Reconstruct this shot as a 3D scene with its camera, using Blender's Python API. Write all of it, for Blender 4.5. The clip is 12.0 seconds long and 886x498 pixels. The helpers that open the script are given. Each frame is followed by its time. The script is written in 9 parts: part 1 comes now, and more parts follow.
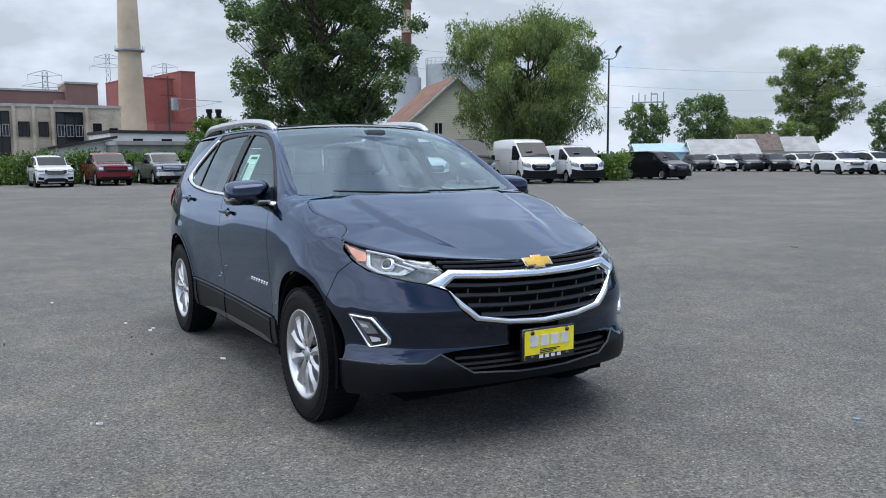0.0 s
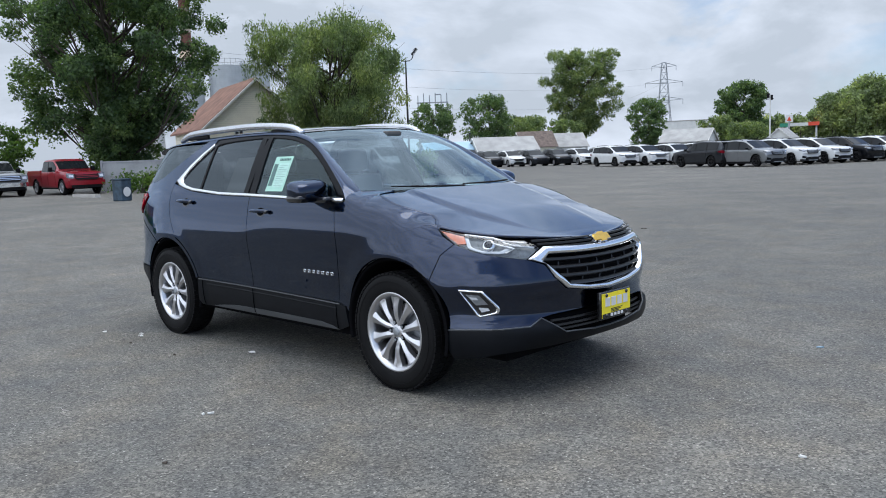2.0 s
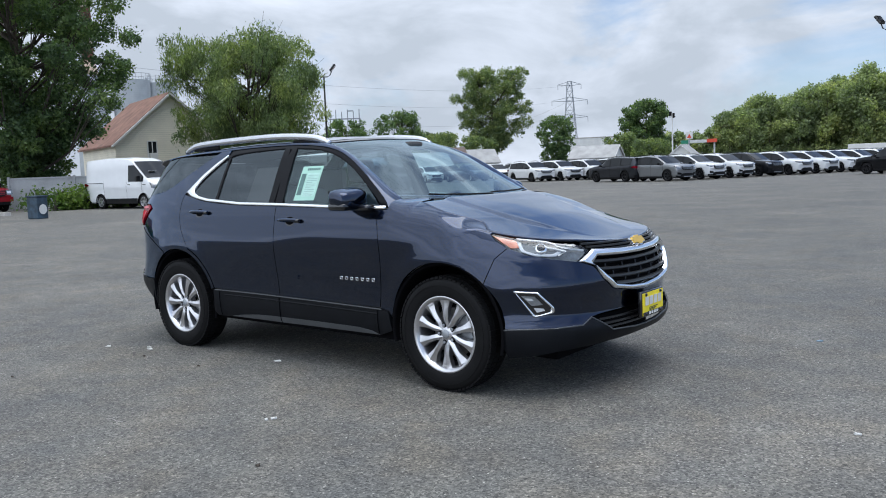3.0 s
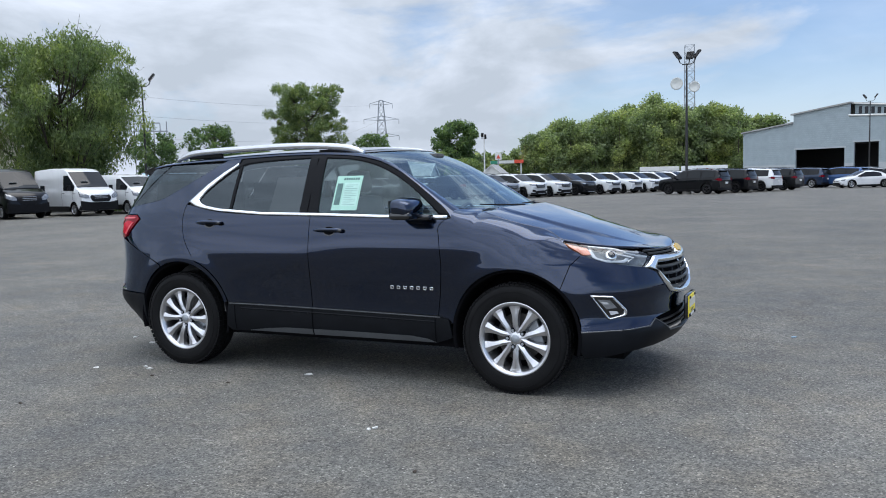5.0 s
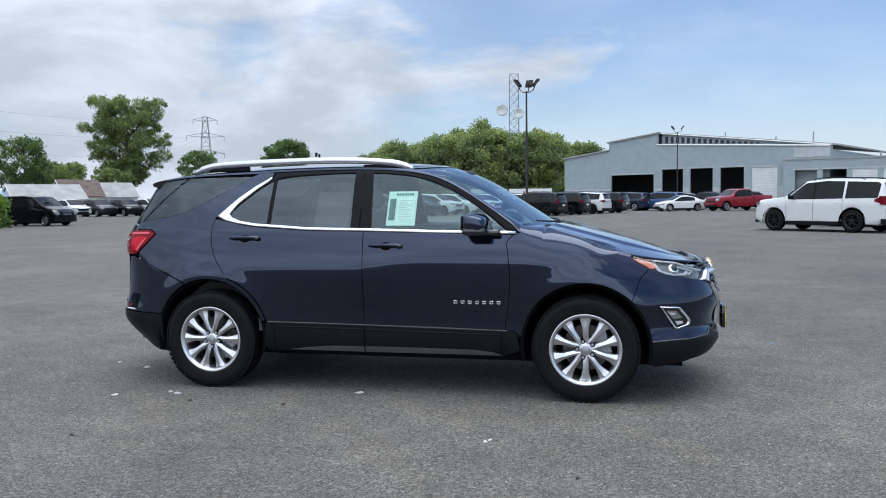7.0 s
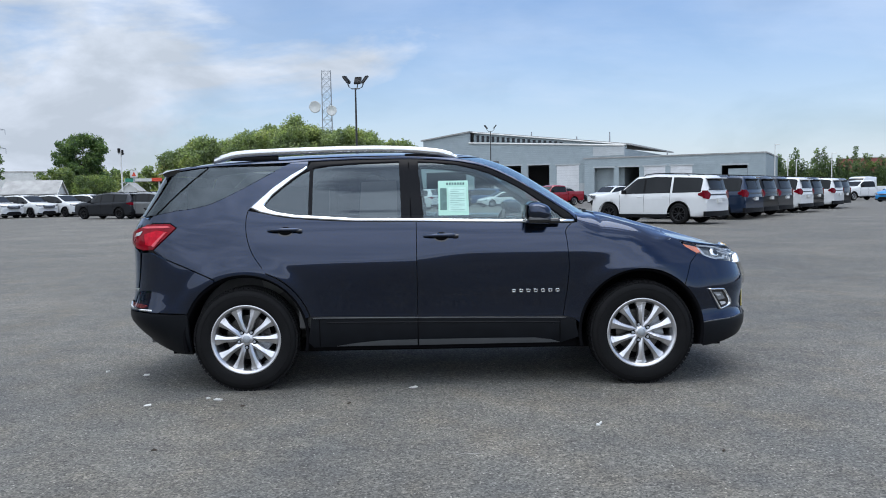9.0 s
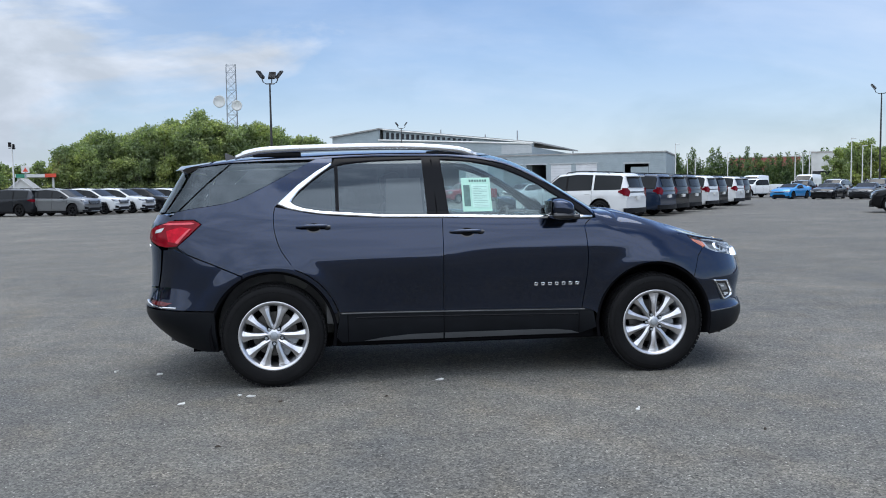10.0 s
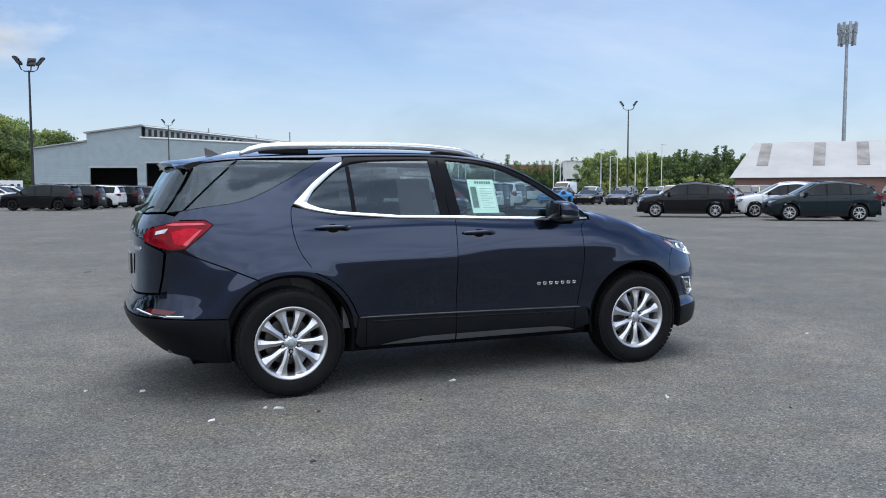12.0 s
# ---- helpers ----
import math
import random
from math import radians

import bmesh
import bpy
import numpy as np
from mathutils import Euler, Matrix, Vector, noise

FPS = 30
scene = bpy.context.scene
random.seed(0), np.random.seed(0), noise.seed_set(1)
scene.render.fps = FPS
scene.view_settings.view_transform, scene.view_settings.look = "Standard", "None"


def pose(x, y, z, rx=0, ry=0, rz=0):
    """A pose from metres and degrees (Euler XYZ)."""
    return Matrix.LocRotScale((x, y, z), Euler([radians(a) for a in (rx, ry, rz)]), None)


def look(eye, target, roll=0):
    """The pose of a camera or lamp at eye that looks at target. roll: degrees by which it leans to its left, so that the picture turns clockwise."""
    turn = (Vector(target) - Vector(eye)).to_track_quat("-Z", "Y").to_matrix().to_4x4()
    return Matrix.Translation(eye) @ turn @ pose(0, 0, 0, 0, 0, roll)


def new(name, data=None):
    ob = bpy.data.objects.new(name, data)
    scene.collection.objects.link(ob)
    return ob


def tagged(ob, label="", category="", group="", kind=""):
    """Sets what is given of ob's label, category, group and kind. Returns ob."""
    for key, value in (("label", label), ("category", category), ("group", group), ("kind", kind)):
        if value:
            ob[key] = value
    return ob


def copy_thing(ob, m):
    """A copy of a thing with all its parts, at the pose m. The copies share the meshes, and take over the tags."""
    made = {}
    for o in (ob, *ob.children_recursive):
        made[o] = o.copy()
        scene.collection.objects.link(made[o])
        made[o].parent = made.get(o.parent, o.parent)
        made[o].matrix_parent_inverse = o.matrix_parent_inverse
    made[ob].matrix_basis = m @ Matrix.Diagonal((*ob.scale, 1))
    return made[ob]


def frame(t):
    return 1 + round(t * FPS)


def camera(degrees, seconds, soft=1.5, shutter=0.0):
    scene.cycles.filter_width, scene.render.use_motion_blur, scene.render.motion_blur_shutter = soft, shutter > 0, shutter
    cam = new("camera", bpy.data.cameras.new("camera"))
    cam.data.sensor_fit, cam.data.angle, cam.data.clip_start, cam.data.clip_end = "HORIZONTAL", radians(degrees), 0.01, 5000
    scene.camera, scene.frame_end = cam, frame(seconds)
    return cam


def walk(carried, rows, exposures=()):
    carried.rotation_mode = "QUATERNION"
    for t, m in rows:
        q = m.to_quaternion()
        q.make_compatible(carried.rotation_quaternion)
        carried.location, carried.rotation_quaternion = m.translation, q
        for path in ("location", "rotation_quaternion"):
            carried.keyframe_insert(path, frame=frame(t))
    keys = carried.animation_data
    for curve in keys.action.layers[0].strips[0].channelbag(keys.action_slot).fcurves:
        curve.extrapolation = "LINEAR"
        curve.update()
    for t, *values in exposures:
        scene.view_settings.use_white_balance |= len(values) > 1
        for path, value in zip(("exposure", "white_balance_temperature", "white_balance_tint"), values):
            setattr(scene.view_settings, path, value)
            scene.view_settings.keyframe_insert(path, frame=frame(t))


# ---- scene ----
cam = camera(56.9, 12.0, soft=1.0)
METRES, EYE, TILT, LEAN, TURN = 10.19, 1.372, 0.0, 0.0, 59.45
START_X, START_Y = 5.434, -2.422
LEVEL = pose(0, 0, 0, 0.34, -0.26, 0)
ROWS = [
    (0.0, 0.0, 0.0, 0.0, -0.09, -6.19, 0.86),
    (0.5, -0.0414, -0.0217, -0.0012, -4.08, -6.18, 1.32),
    (1.0, -0.0819, -0.0275, -0.0022, -7.94, -6.37, 1.84),
    (1.5, -0.1244, -0.0365, 0.0001, -11.59, -6.49, 2.22),
    (2.0, -0.1644, -0.0426, 0.0017, -15.05, -6.54, 2.41),
    (2.5, -0.2063, -0.0312, 0.0022, -18.27, -6.18, 2.52),
    (3.0, -0.2476, -0.0344, 0.0003, -21.34, -5.67, 2.53),
    (3.5, -0.2842, -0.026, 0.0012, -24.74, -5.17, 2.49),
    (5.5, -0.4316, 0.0456, 0.0021, -37.53, -4.87, 1.55),
    (6.0, -0.4638, 0.0652, 0.0032, -40.34, -4.59, 1.48),
    (6.5, -0.4867, 0.0994, 0.0025, -43.46, -4.16, 1.25),
    (7.0, -0.5199, 0.125, 0.0026, -46.71, -3.79, 0.99),
    (9.0, -0.6148, 0.2612, 0.0, -60.03, -4.21, 1.23),
    (9.5, -0.642, 0.2949, 0.0002, -63.22, -4.49, 1.26),
    (10.0, -0.664, 0.3275, 0.0014, -66.59, -4.54, 1.08),
    (10.5, -0.6728, 0.368, 0.0029, -70.16, -4.45, 0.78),
    (11.0, -0.6943, 0.4056, 0.0039, -74.09, -4.31, 0.48),
    (11.5, -0.7001, 0.4479, 0.0017, -78.36, -4.31, 0.23),
    (12.0, -0.7088, 0.491, 0.002, -82.92, -4.51, 0.15),
]
walk(cam, [(t, LEVEL @ pose(START_X, START_Y, EYE, TILT, LEAN, TURN) @ pose(METRES * x, METRES * y, METRES * z, 90 + pitch, roll, yaw)) for t, x, y, z, yaw, pitch, roll in ROWS])
# ---------------------------------------------------------------- light
SUN_ELEV, SUN_AZ = 79.0, 25.0          # degrees; azimuth counter-clockwise from +x
SUN_DIR = Vector((math.cos(radians(SUN_AZ)) * math.cos(radians(SUN_ELEV)), math.sin(radians(SUN_AZ)) * math.cos(radians(SUN_ELEV)), math.sin(radians(SUN_ELEV))))


def build_world():
    world = bpy.data.worlds.new("sky")
    scene.world = world
    world.use_nodes = True
    nt = world.node_tree
    nt.nodes.clear()
    out = nt.nodes.new("ShaderNodeOutputWorld")
    sky = nt.nodes.new("ShaderNodeTexSky")
    sky.sky_type = "NISHITA"
    sky.sun_disc = False
    sky.sun_elevation = radians(SUN_ELEV)
    sky.sun_rotation = radians(90.0 - SUN_AZ)
    sky.air_density, sky.dust_density, sky.ozone_density = 1.0, 0.8, 1.5
    clear = nt.nodes.new("ShaderNodeBackground")
    clear.inputs["Strength"].default_value = 0.108
    tint = nt.nodes.new("ShaderNodeMix")
    tint.data_type, tint.blend_type = "RGBA", "MULTIPLY"
    tint.inputs[0].default_value = 1.0
    tint.inputs[7].default_value = (0.81, 0.93, 1.10, 1)
    nt.links.new(sky.outputs[0], tint.inputs[6])
    nt.links.new(tint.outputs[2], clear.inputs["Color"])
    # clouds lie on a flat layer overhead, so they close up towards the horizon
    tc = nt.nodes.new("ShaderNodeTexCoord")
    sep = nt.nodes.new("ShaderNodeSeparateXYZ")
    nt.links.new(tc.outputs["Generated"], sep.inputs[0])

    def mth(op, a, b=None, clamp=False):
        n = nt.nodes.new("ShaderNodeMath")
        n.operation, n.use_clamp = op, clamp
        for i, v in enumerate((a, b)):
            if v is None:
                continue
            if isinstance(v, (int, float)):
                n.inputs[i].default_value = v
            else:
                nt.links.new(v, n.inputs[i])
        return n.outputs[0]

    den = mth("ADD", mth("MAXIMUM", sep.outputs[2], 0.0), 0.30)
    cu, cv = mth("DIVIDE", sep.outputs[0], den), mth("DIVIDE", sep.outputs[1], den)
    comb = nt.nodes.new("ShaderNodeCombineXYZ")
    nt.links.new(cu, comb.inputs[0])
    nt.links.new(cv, comb.inputs[1])

    def cloud_noise(scale, detail, rough, offset, stretch=1.0):
        mp = nt.nodes.new("ShaderNodeMapping")
        mp.inputs["Location"].default_value = offset
        mp.inputs["Scale"].default_value = (1.0, stretch, 1.0)
        nt.links.new(comb.outputs[0], mp.inputs[0])
        n = nt.nodes.new("ShaderNodeTexNoise")
        n.inputs["Scale"].default_value, n.inputs["Detail"].default_value, n.inputs["Roughness"].default_value = scale, detail, rough
        n.inputs["Distortion"].default_value = 0.25
        nt.links.new(mp.outputs[0], n.inputs["Vector"])
        return n.outputs["Fac"]

    # heaped clouds: round masses in the direction of view, flattened towards the horizon
    heap = nt.nodes.new("ShaderNodeMapping")
    heap.inputs["Location"].default_value = (3.1, 0.7, 0.4)
    heap.inputs["Scale"].default_value = (1.0, 1.0, 2.3)
    nt.links.new(tc.outputs["Generated"], heap.inputs[0])

    def heap_noise(scale, detail, rough):
        n = nt.nodes.new("ShaderNodeTexNoise")
        n.inputs["Scale"].default_value, n.inputs["Detail"].default_value, n.inputs["Roughness"].default_value = scale, detail, rough
        n.inputs["Distortion"].default_value = 0.35
        nt.links.new(heap.outputs[0], n.inputs["Vector"])
        return n.outputs["Fac"]

    big = heap_noise(2.6, 9, 0.55)
    thin = cloud_noise(0.8, 6, 0.62, (7.7, 4.4, 0.0), 2.2)
    shade = heap_noise(4.6, 9, 0.56)
    # the cumulus bank stands to the west (-x); the east is hazy blue with thin veils
    west = mth("MULTIPLY_ADD", sep.outputs[0], -0.34)
    west.node.inputs[2].default_value = 0.0
    cover = mth("ADD", big, west)
    south = mth("MULTIPLY", mth("MAXIMUM", mth("MULTIPLY", sep.outputs[1], -1.0), 0.0), 0.30)
    cover = mth("ADD", cover, south)

    def ramp(src, p0, c0, p1, c1):
        r = nt.nodes.new("ShaderNodeValToRGB")
        r.color_ramp.elements[0].position, r.color_ramp.elements[0].color = p0, (*c0, 1)
        r.color_ramp.elements[1].position, r.color_ramp.elements[1].color = p1, (*c1, 1)
        nt.links.new(src, r.inputs[0])
        return r.outputs[0]

    mask = mth("MAXIMUM", ramp(cover, 0.52, (0, 0, 0), 0.64, (1, 1, 1)), mth("MULTIPLY", ramp(thin, 0.25, (0, 0, 0), 0.85, (1, 1, 1)), 0.56))
    haze = mth("POWER", mth("SUBTRACT", 1.0, mth("MAXIMUM", sep.outputs[2], 0.0)), 9.0)
    mask = mth("MAXIMUM", mask, mth("MULTIPLY", haze, 0.75), True)
    veil = mth("MULTIPLY", mth("SUBTRACT", sep.outputs[2], 0.55), 2.4, True)
    mask = mth("MAXIMUM", mask, mth("MULTIPLY", veil, 0.62), True)
    tone = mth("MULTIPLY_ADD", sep.outputs[0], 0.13)
    nt.links.new(shade, tone.node.inputs[2])
    white = ramp(tone, 0.34, (0.52, 0.59, 0.69), 0.58, (0.78, 0.86, 1.0))
    cloud = nt.nodes.new("ShaderNodeBackground")
    nt.links.new(white, cloud.inputs["Color"])
    # haze and cloud are brightened towards -y, the unseen sky that the flank reflects
    glow = mth("MULTIPLY_ADD", mth("MAXIMUM", mth("MULTIPLY", sep.outputs[1], -1.0), 0.0), 0.85)
    glow.node.inputs[2].default_value = 0.82
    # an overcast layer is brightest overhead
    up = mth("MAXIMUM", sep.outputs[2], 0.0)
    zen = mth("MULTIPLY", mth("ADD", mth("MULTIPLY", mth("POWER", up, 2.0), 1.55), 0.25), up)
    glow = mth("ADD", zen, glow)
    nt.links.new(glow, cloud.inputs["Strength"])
    mix = nt.nodes.new("ShaderNodeMixShader")
    nt.links.new(mask, mix.inputs[0])
    nt.links.new(clear.outputs[0], mix.inputs[1])
    nt.links.new(cloud.outputs[0], mix.inputs[2])
    nt.links.new(mix.outputs[0], out.inputs[0])


build_world()
sun = new("sun", bpy.data.lights.new("sun", "SUN"))
sun.data.energy, sun.data.angle, sun.data.color = 1.5, radians(50), (1.0, 0.965, 0.91)
sun.matrix_world = look(SUN_DIR * 100, (0, 0, 0))
scene.view_settings.exposure = 0.3


# ---------------------------------------------------------------- materials
def node_mat(name):
    m = bpy.data.materials.new(name)
    m.use_nodes = True
    nt = m.node_tree
    return m, nt, nt.nodes["Principled BSDF"]


def noise_node(nt, scale, detail=4.0, rough=0.55, src="Object", mapping=None):
    tc = nt.nodes.new("ShaderNodeTexCoord")
    n = nt.nodes.new("ShaderNodeTexNoise")
    n.inputs["Scale"].default_value, n.inputs["Detail"].default_value, n.inputs["Roughness"].default_value = scale, detail, rough
    if mapping:
        mp = nt.nodes.new("ShaderNodeMapping")
        mp.inputs["Scale"].default_value = mapping
        nt.links.new(tc.outputs[src], mp.inputs[0])
        nt.links.new(mp.outputs[0], n.inputs["Vector"])
    else:
        nt.links.new(tc.outputs[src], n.inputs["Vector"])
    return n.outputs["Fac"]


def ramp_node(nt, fac, *stops):
    r = nt.nodes.new("ShaderNodeValToRGB")
    els = r.color_ramp.elements
    while len(els) < len(stops):
        els.new(0.5)
    for e, (p, c) in zip(els, stops):
        e.position, e.color = p, (*c, 1) if len(c) == 3 else c
    nt.links.new(fac, r.inputs[0])
    return r.outputs[0]


def mix_node(nt, a, b, fac, mode="MIX"):
    n = nt.nodes.new("ShaderNodeMix")
    n.data_type, n.blend_type = "RGBA", mode
    for sock, v in ((n.inputs[0], fac), (n.inputs[6], a), (n.inputs[7], b)):
        if isinstance(v, (int, float)):
            sock.default_value = v
        elif isinstance(v, tuple):
            sock.default_value = (*v, 1)
        else:
            nt.links.new(v, sock)
    return n.outputs[2]


def bump_node(nt, bsdf, height, strength, distance):
    b = nt.nodes.new("ShaderNodeBump")
    b.inputs["Strength"].default_value, b.inputs["Distance"].default_value = strength, distance
    nt.links.new(height, b.inputs["Height"])
    nt.links.new(b.outputs[0], bsdf.inputs["Normal"])
    return b


def surface(name, colour, rough=0.6, metal=0.0, vary=0.15, scale=3.0, bump=0.0, coat=0.0, spec=None):
    """A plain surface with variation at two scales."""
    m, nt, b = node_mat(name)
    f1, f2 = noise_node(nt, scale), noise_node(nt, scale * 14, 3)
    dark, light = tuple(c * (1 - vary) for c in colour), tuple(min(1, c * (1 + vary)) for c in colour)
    c1 = ramp_node(nt, f1, (0.3, dark), (0.7, light))
    c2 = ramp_node(nt, f2, (0.3, (1 - vary / 2,) * 3), (0.7, (1, 1, 1)))
    nt.links.new(mix_node(nt, c1, c2, 1.0, "MULTIPLY"), b.inputs["Base Color"])
    b.inputs["Roughness"].default_value, b.inputs["Metallic"].default_value = rough, metal
    b.inputs["Coat Weight"].default_value = coat
    b.inputs["Coat Roughness"].default_value = 0.03
    if spec is not None:
        b.inputs["Specular IOR Level"].default_value = spec
    if bump:
        bump_node(nt, b, f2, 0.5, bump)
    return m


def paint(name, colour, metal=0.0, rough=0.35, coat_ior=1.5):
    """Car paint: a base under clear lacquer, with a trace of dust."""
    m, nt, b = node_mat(name)
    f = noise_node(nt, 2.5, 5)
    c = ramp_node(nt, f, (0.3, tuple(x * 0.94 for x in colour)), (0.7, colour))
    nt.links.new(c, b.inputs["Base Color"])
    b.inputs["Metallic"].default_value, b.inputs["Roughness"].default_value = metal, rough
    b.inputs["Coat Weight"].default_value, b.inputs["Coat Roughness"].default_value = 1.0, 0.02
    b.inputs["Coat IOR"].default_value = coat_ior
    b.inputs["Specular IOR Level"].default_value = 0.12
    b.inputs["Specular Tint"].default_value = (0.44, 0.64, 0.95, 1) if metal > 0.9 else (1, 1, 1, 1)
    return m


def dark_glass(name, colour=(0.012, 0.014, 0.016)):
    m, nt, b = node_mat(name)
    f = noise_node(nt, 6.0)
    nt.links.new(ramp_node(nt, f, (0.3, (0.03,) * 3), (0.8, (0.06,) * 3)), b.inputs["Roughness"])
    b.inputs["Base Color"].default_value = (*colour, 1)
    b.inputs["Specular IOR Level"].default_value = 0.26
    return m


def clear_glass(name, tint, alpha_mix, sheen=(1.0, 1.0, 1.0), falloff=5.0):
    """A thin pane: partly see-through, tinted, with a face that is glossier at a slant."""
    m = bpy.data.materials.new(name)
    m.use_nodes = True
    nt = m.node_tree
    nt.nodes.clear()
    out = nt.nodes.new("ShaderNodeOutputMaterial")
    tr = nt.nodes.new("ShaderNodeBsdfTransparent")
    tr.inputs[0].default_value = (*tint, 1)
    gl = nt.nodes.new("ShaderNodeBsdfGlossy")
    gl.inputs["Color"].default_value = (*sheen, 1)
    gl.inputs["Roughness"].default_value = 0.015
    fr = nt.nodes.new("ShaderNodeLayerWeight")
    fr.inputs[0].default_value = 0.5
    pw = nt.nodes.new("ShaderNodeMath")
    pw.operation = "POWER"
    pw.inputs[1].default_value = falloff
    nt.links.new(fr.outputs["Facing"], pw.inputs[0])
    mx = nt.nodes.new("ShaderNodeMixShader")
    ad = nt.nodes.new("ShaderNodeMath")
    ad.operation, ad.use_clamp = "MULTIPLY_ADD", True
    ad.inputs[1].default_value, ad.inputs[2].default_value = 0.95, 0.05 + alpha_mix
    nt.links.new(pw.outputs[0], ad.inputs[0])
    nt.links.new(ad.outputs[0], mx.inputs[0])
    nt.links.new(tr.outputs[0], mx.inputs[1])
    nt.links.new(gl.outputs[0], mx.inputs[2])
    nt.links.new(mx.outputs[0], out.inputs[0])
    return m


def asphalt():
    m, nt, b = node_mat("asphalt")
    stones = nt.nodes.new("ShaderNodeTexVoronoi")
    tc = nt.nodes.new("ShaderNodeTexCoord")
    stones.inputs["Scale"].default_value = 105.0
    nt.links.new(tc.outputs["Object"], stones.inputs["Vector"])
    grain = ramp_node(nt, stones.outputs["Color"], (0.08, (0.30,) * 3), (0.45, (0.86,) * 3), (0.76, (1.26,) * 3), (0.97, (2.1, 2.07, 2.0)))
    # pale chips of stone, sparse and sharp
    chips = nt.nodes.new("ShaderNodeTexVoronoi")
    chips.inputs["Scale"].default_value = 62.0
    nt.links.new(tc.outputs["Object"], chips.inputs["Vector"])
    pick = ramp_node(nt, chips.outputs["Color"], (0.86, (0.0,) * 3), (0.90, (1.0,) * 3))
    spot = ramp_node(nt, chips.outputs["Distance"], (0.22, (1.0,) * 3), (0.34, (0.0,) * 3))
    chip = mix_node(nt, pick, spot, 1.0, "MULTIPLY")
    fine = ramp_node(nt, noise_node(nt, 30, 6, 0.78), (0.3, (0.58,) * 3), (0.7, (1.40,) * 3))
    patch = ramp_node(nt, noise_node(nt, 0.42, 6, 0.62), (0.30, (0.088, 0.088, 0.085)), (0.5, (0.116, 0.1115, 0.100)), (0.70, (0.156, 0.147, 0.129)))
    broad = ramp_node(nt, noise_node(nt, 0.06, 4, 0.5, mapping=(1.0, 0.35, 1.0)), (0.35, (0.86,) * 3), (0.65, (1.08,) * 3))
    stain = ramp_node(nt, noise_node(nt, 1.3, 6, 0.7), (0.24, (0.62,) * 3), (0.36, (1.0,) * 3))
    c = mix_node(nt, patch, grain, 1.0, "MULTIPLY")
    c = mix_node(nt, c, fine, 1.0, "MULTIPLY")
    c = mix_node(nt, c, broad, 1.0, "MULTIPLY")
    c = mix_node(nt, c, stain, 1.0, "MULTIPLY")
    # worn mottling a hand wide, with olive and rusty tints
    mott = ramp_node(nt, noise_node(nt, 3.4, 5, 0.66), (0.30, (0.84, 0.85, 0.87)), (0.5, (1.0, 1.0, 0.985)), (0.70, (1.15, 1.14, 1.09)))
    tintn = ramp_node(nt, noise_node(nt, 1.9, 3, 0.6), (0.36, (0.98, 1.01, 1.04)), (0.52, (1.0, 1.0, 1.0)), (0.66, (1.04, 1.0, 0.94)))
    c = mix_node(nt, c, mott, 1.0, "MULTIPLY")
    c = mix_node(nt, c, tintn, 1.0, "MULTIPLY")
    # sparse dark specks among the stones
    specks = nt.nodes.new("ShaderNodeTexVoronoi")
    specks.inputs["Scale"].default_value = 48.0
    nt.links.new(tc.outputs["Object"], specks.inputs["Vector"])
    speck = mix_node(nt, ramp_node(nt, specks.outputs["Color"], (0.87, (0.0,) * 3), (0.90, (1.0,) * 3)), ramp_node(nt, specks.outputs["Distance"], (0.20, (1.0,) * 3), (0.36, (0.0,) * 3)), 1.0, "MULTIPLY")
    c = mix_node(nt, c, (0.022, 0.022, 0.022), speck)
    c = mix_node(nt, c, (0.42, 0.41, 0.37), chip)
    nt.links.new(c, b.inputs["Base Color"])
    b.inputs["Roughness"].default_value = 0.82
    bump_node(nt, b, stones.outputs["Distance"], 0.6, 0.004)
    return m


def leaf_mat(name, dark, light, patch=0.55):
    m, nt, b = node_mat(name)
    geo = nt.nodes.new("ShaderNodeNewGeometry")
    c = ramp_node(nt, geo.outputs["Random Per Island"], (0.0, dark), (0.55, tuple((a + d) / 2 for a, d in zip(dark, light))), (1.0, light))
    c = mix_node(nt, c, ramp_node(nt, noise_node(nt, patch, 2, 0.5), (0.34, (0.60, 0.66, 0.72)), (0.5, (0.95, 0.97, 0.95)), (0.66, (1.40, 1.28, 1.02))), 1.0, "MULTIPLY")
    nt.links.new(c, b.inputs["Base Color"])
    b.inputs["Roughness"].default_value = 0.55
    tr = nt.nodes.new("ShaderNodeBsdfTranslucent")
    nt.links.new(mix_node(nt, c, (1.2, 1.36, 0.72), 1.0, "MULTIPLY"), tr.inputs[0])
    mx = nt.nodes.new("ShaderNodeMixShader")
    mx.inputs[0].default_value = 0.5
    nt.links.new(b.outputs[0], mx.inputs[1])
    nt.links.new(tr.outputs[0], mx.inputs[2])
    nt.links.new(mx.outputs[0], nt.nodes["Material Output"].inputs[0])
    return m


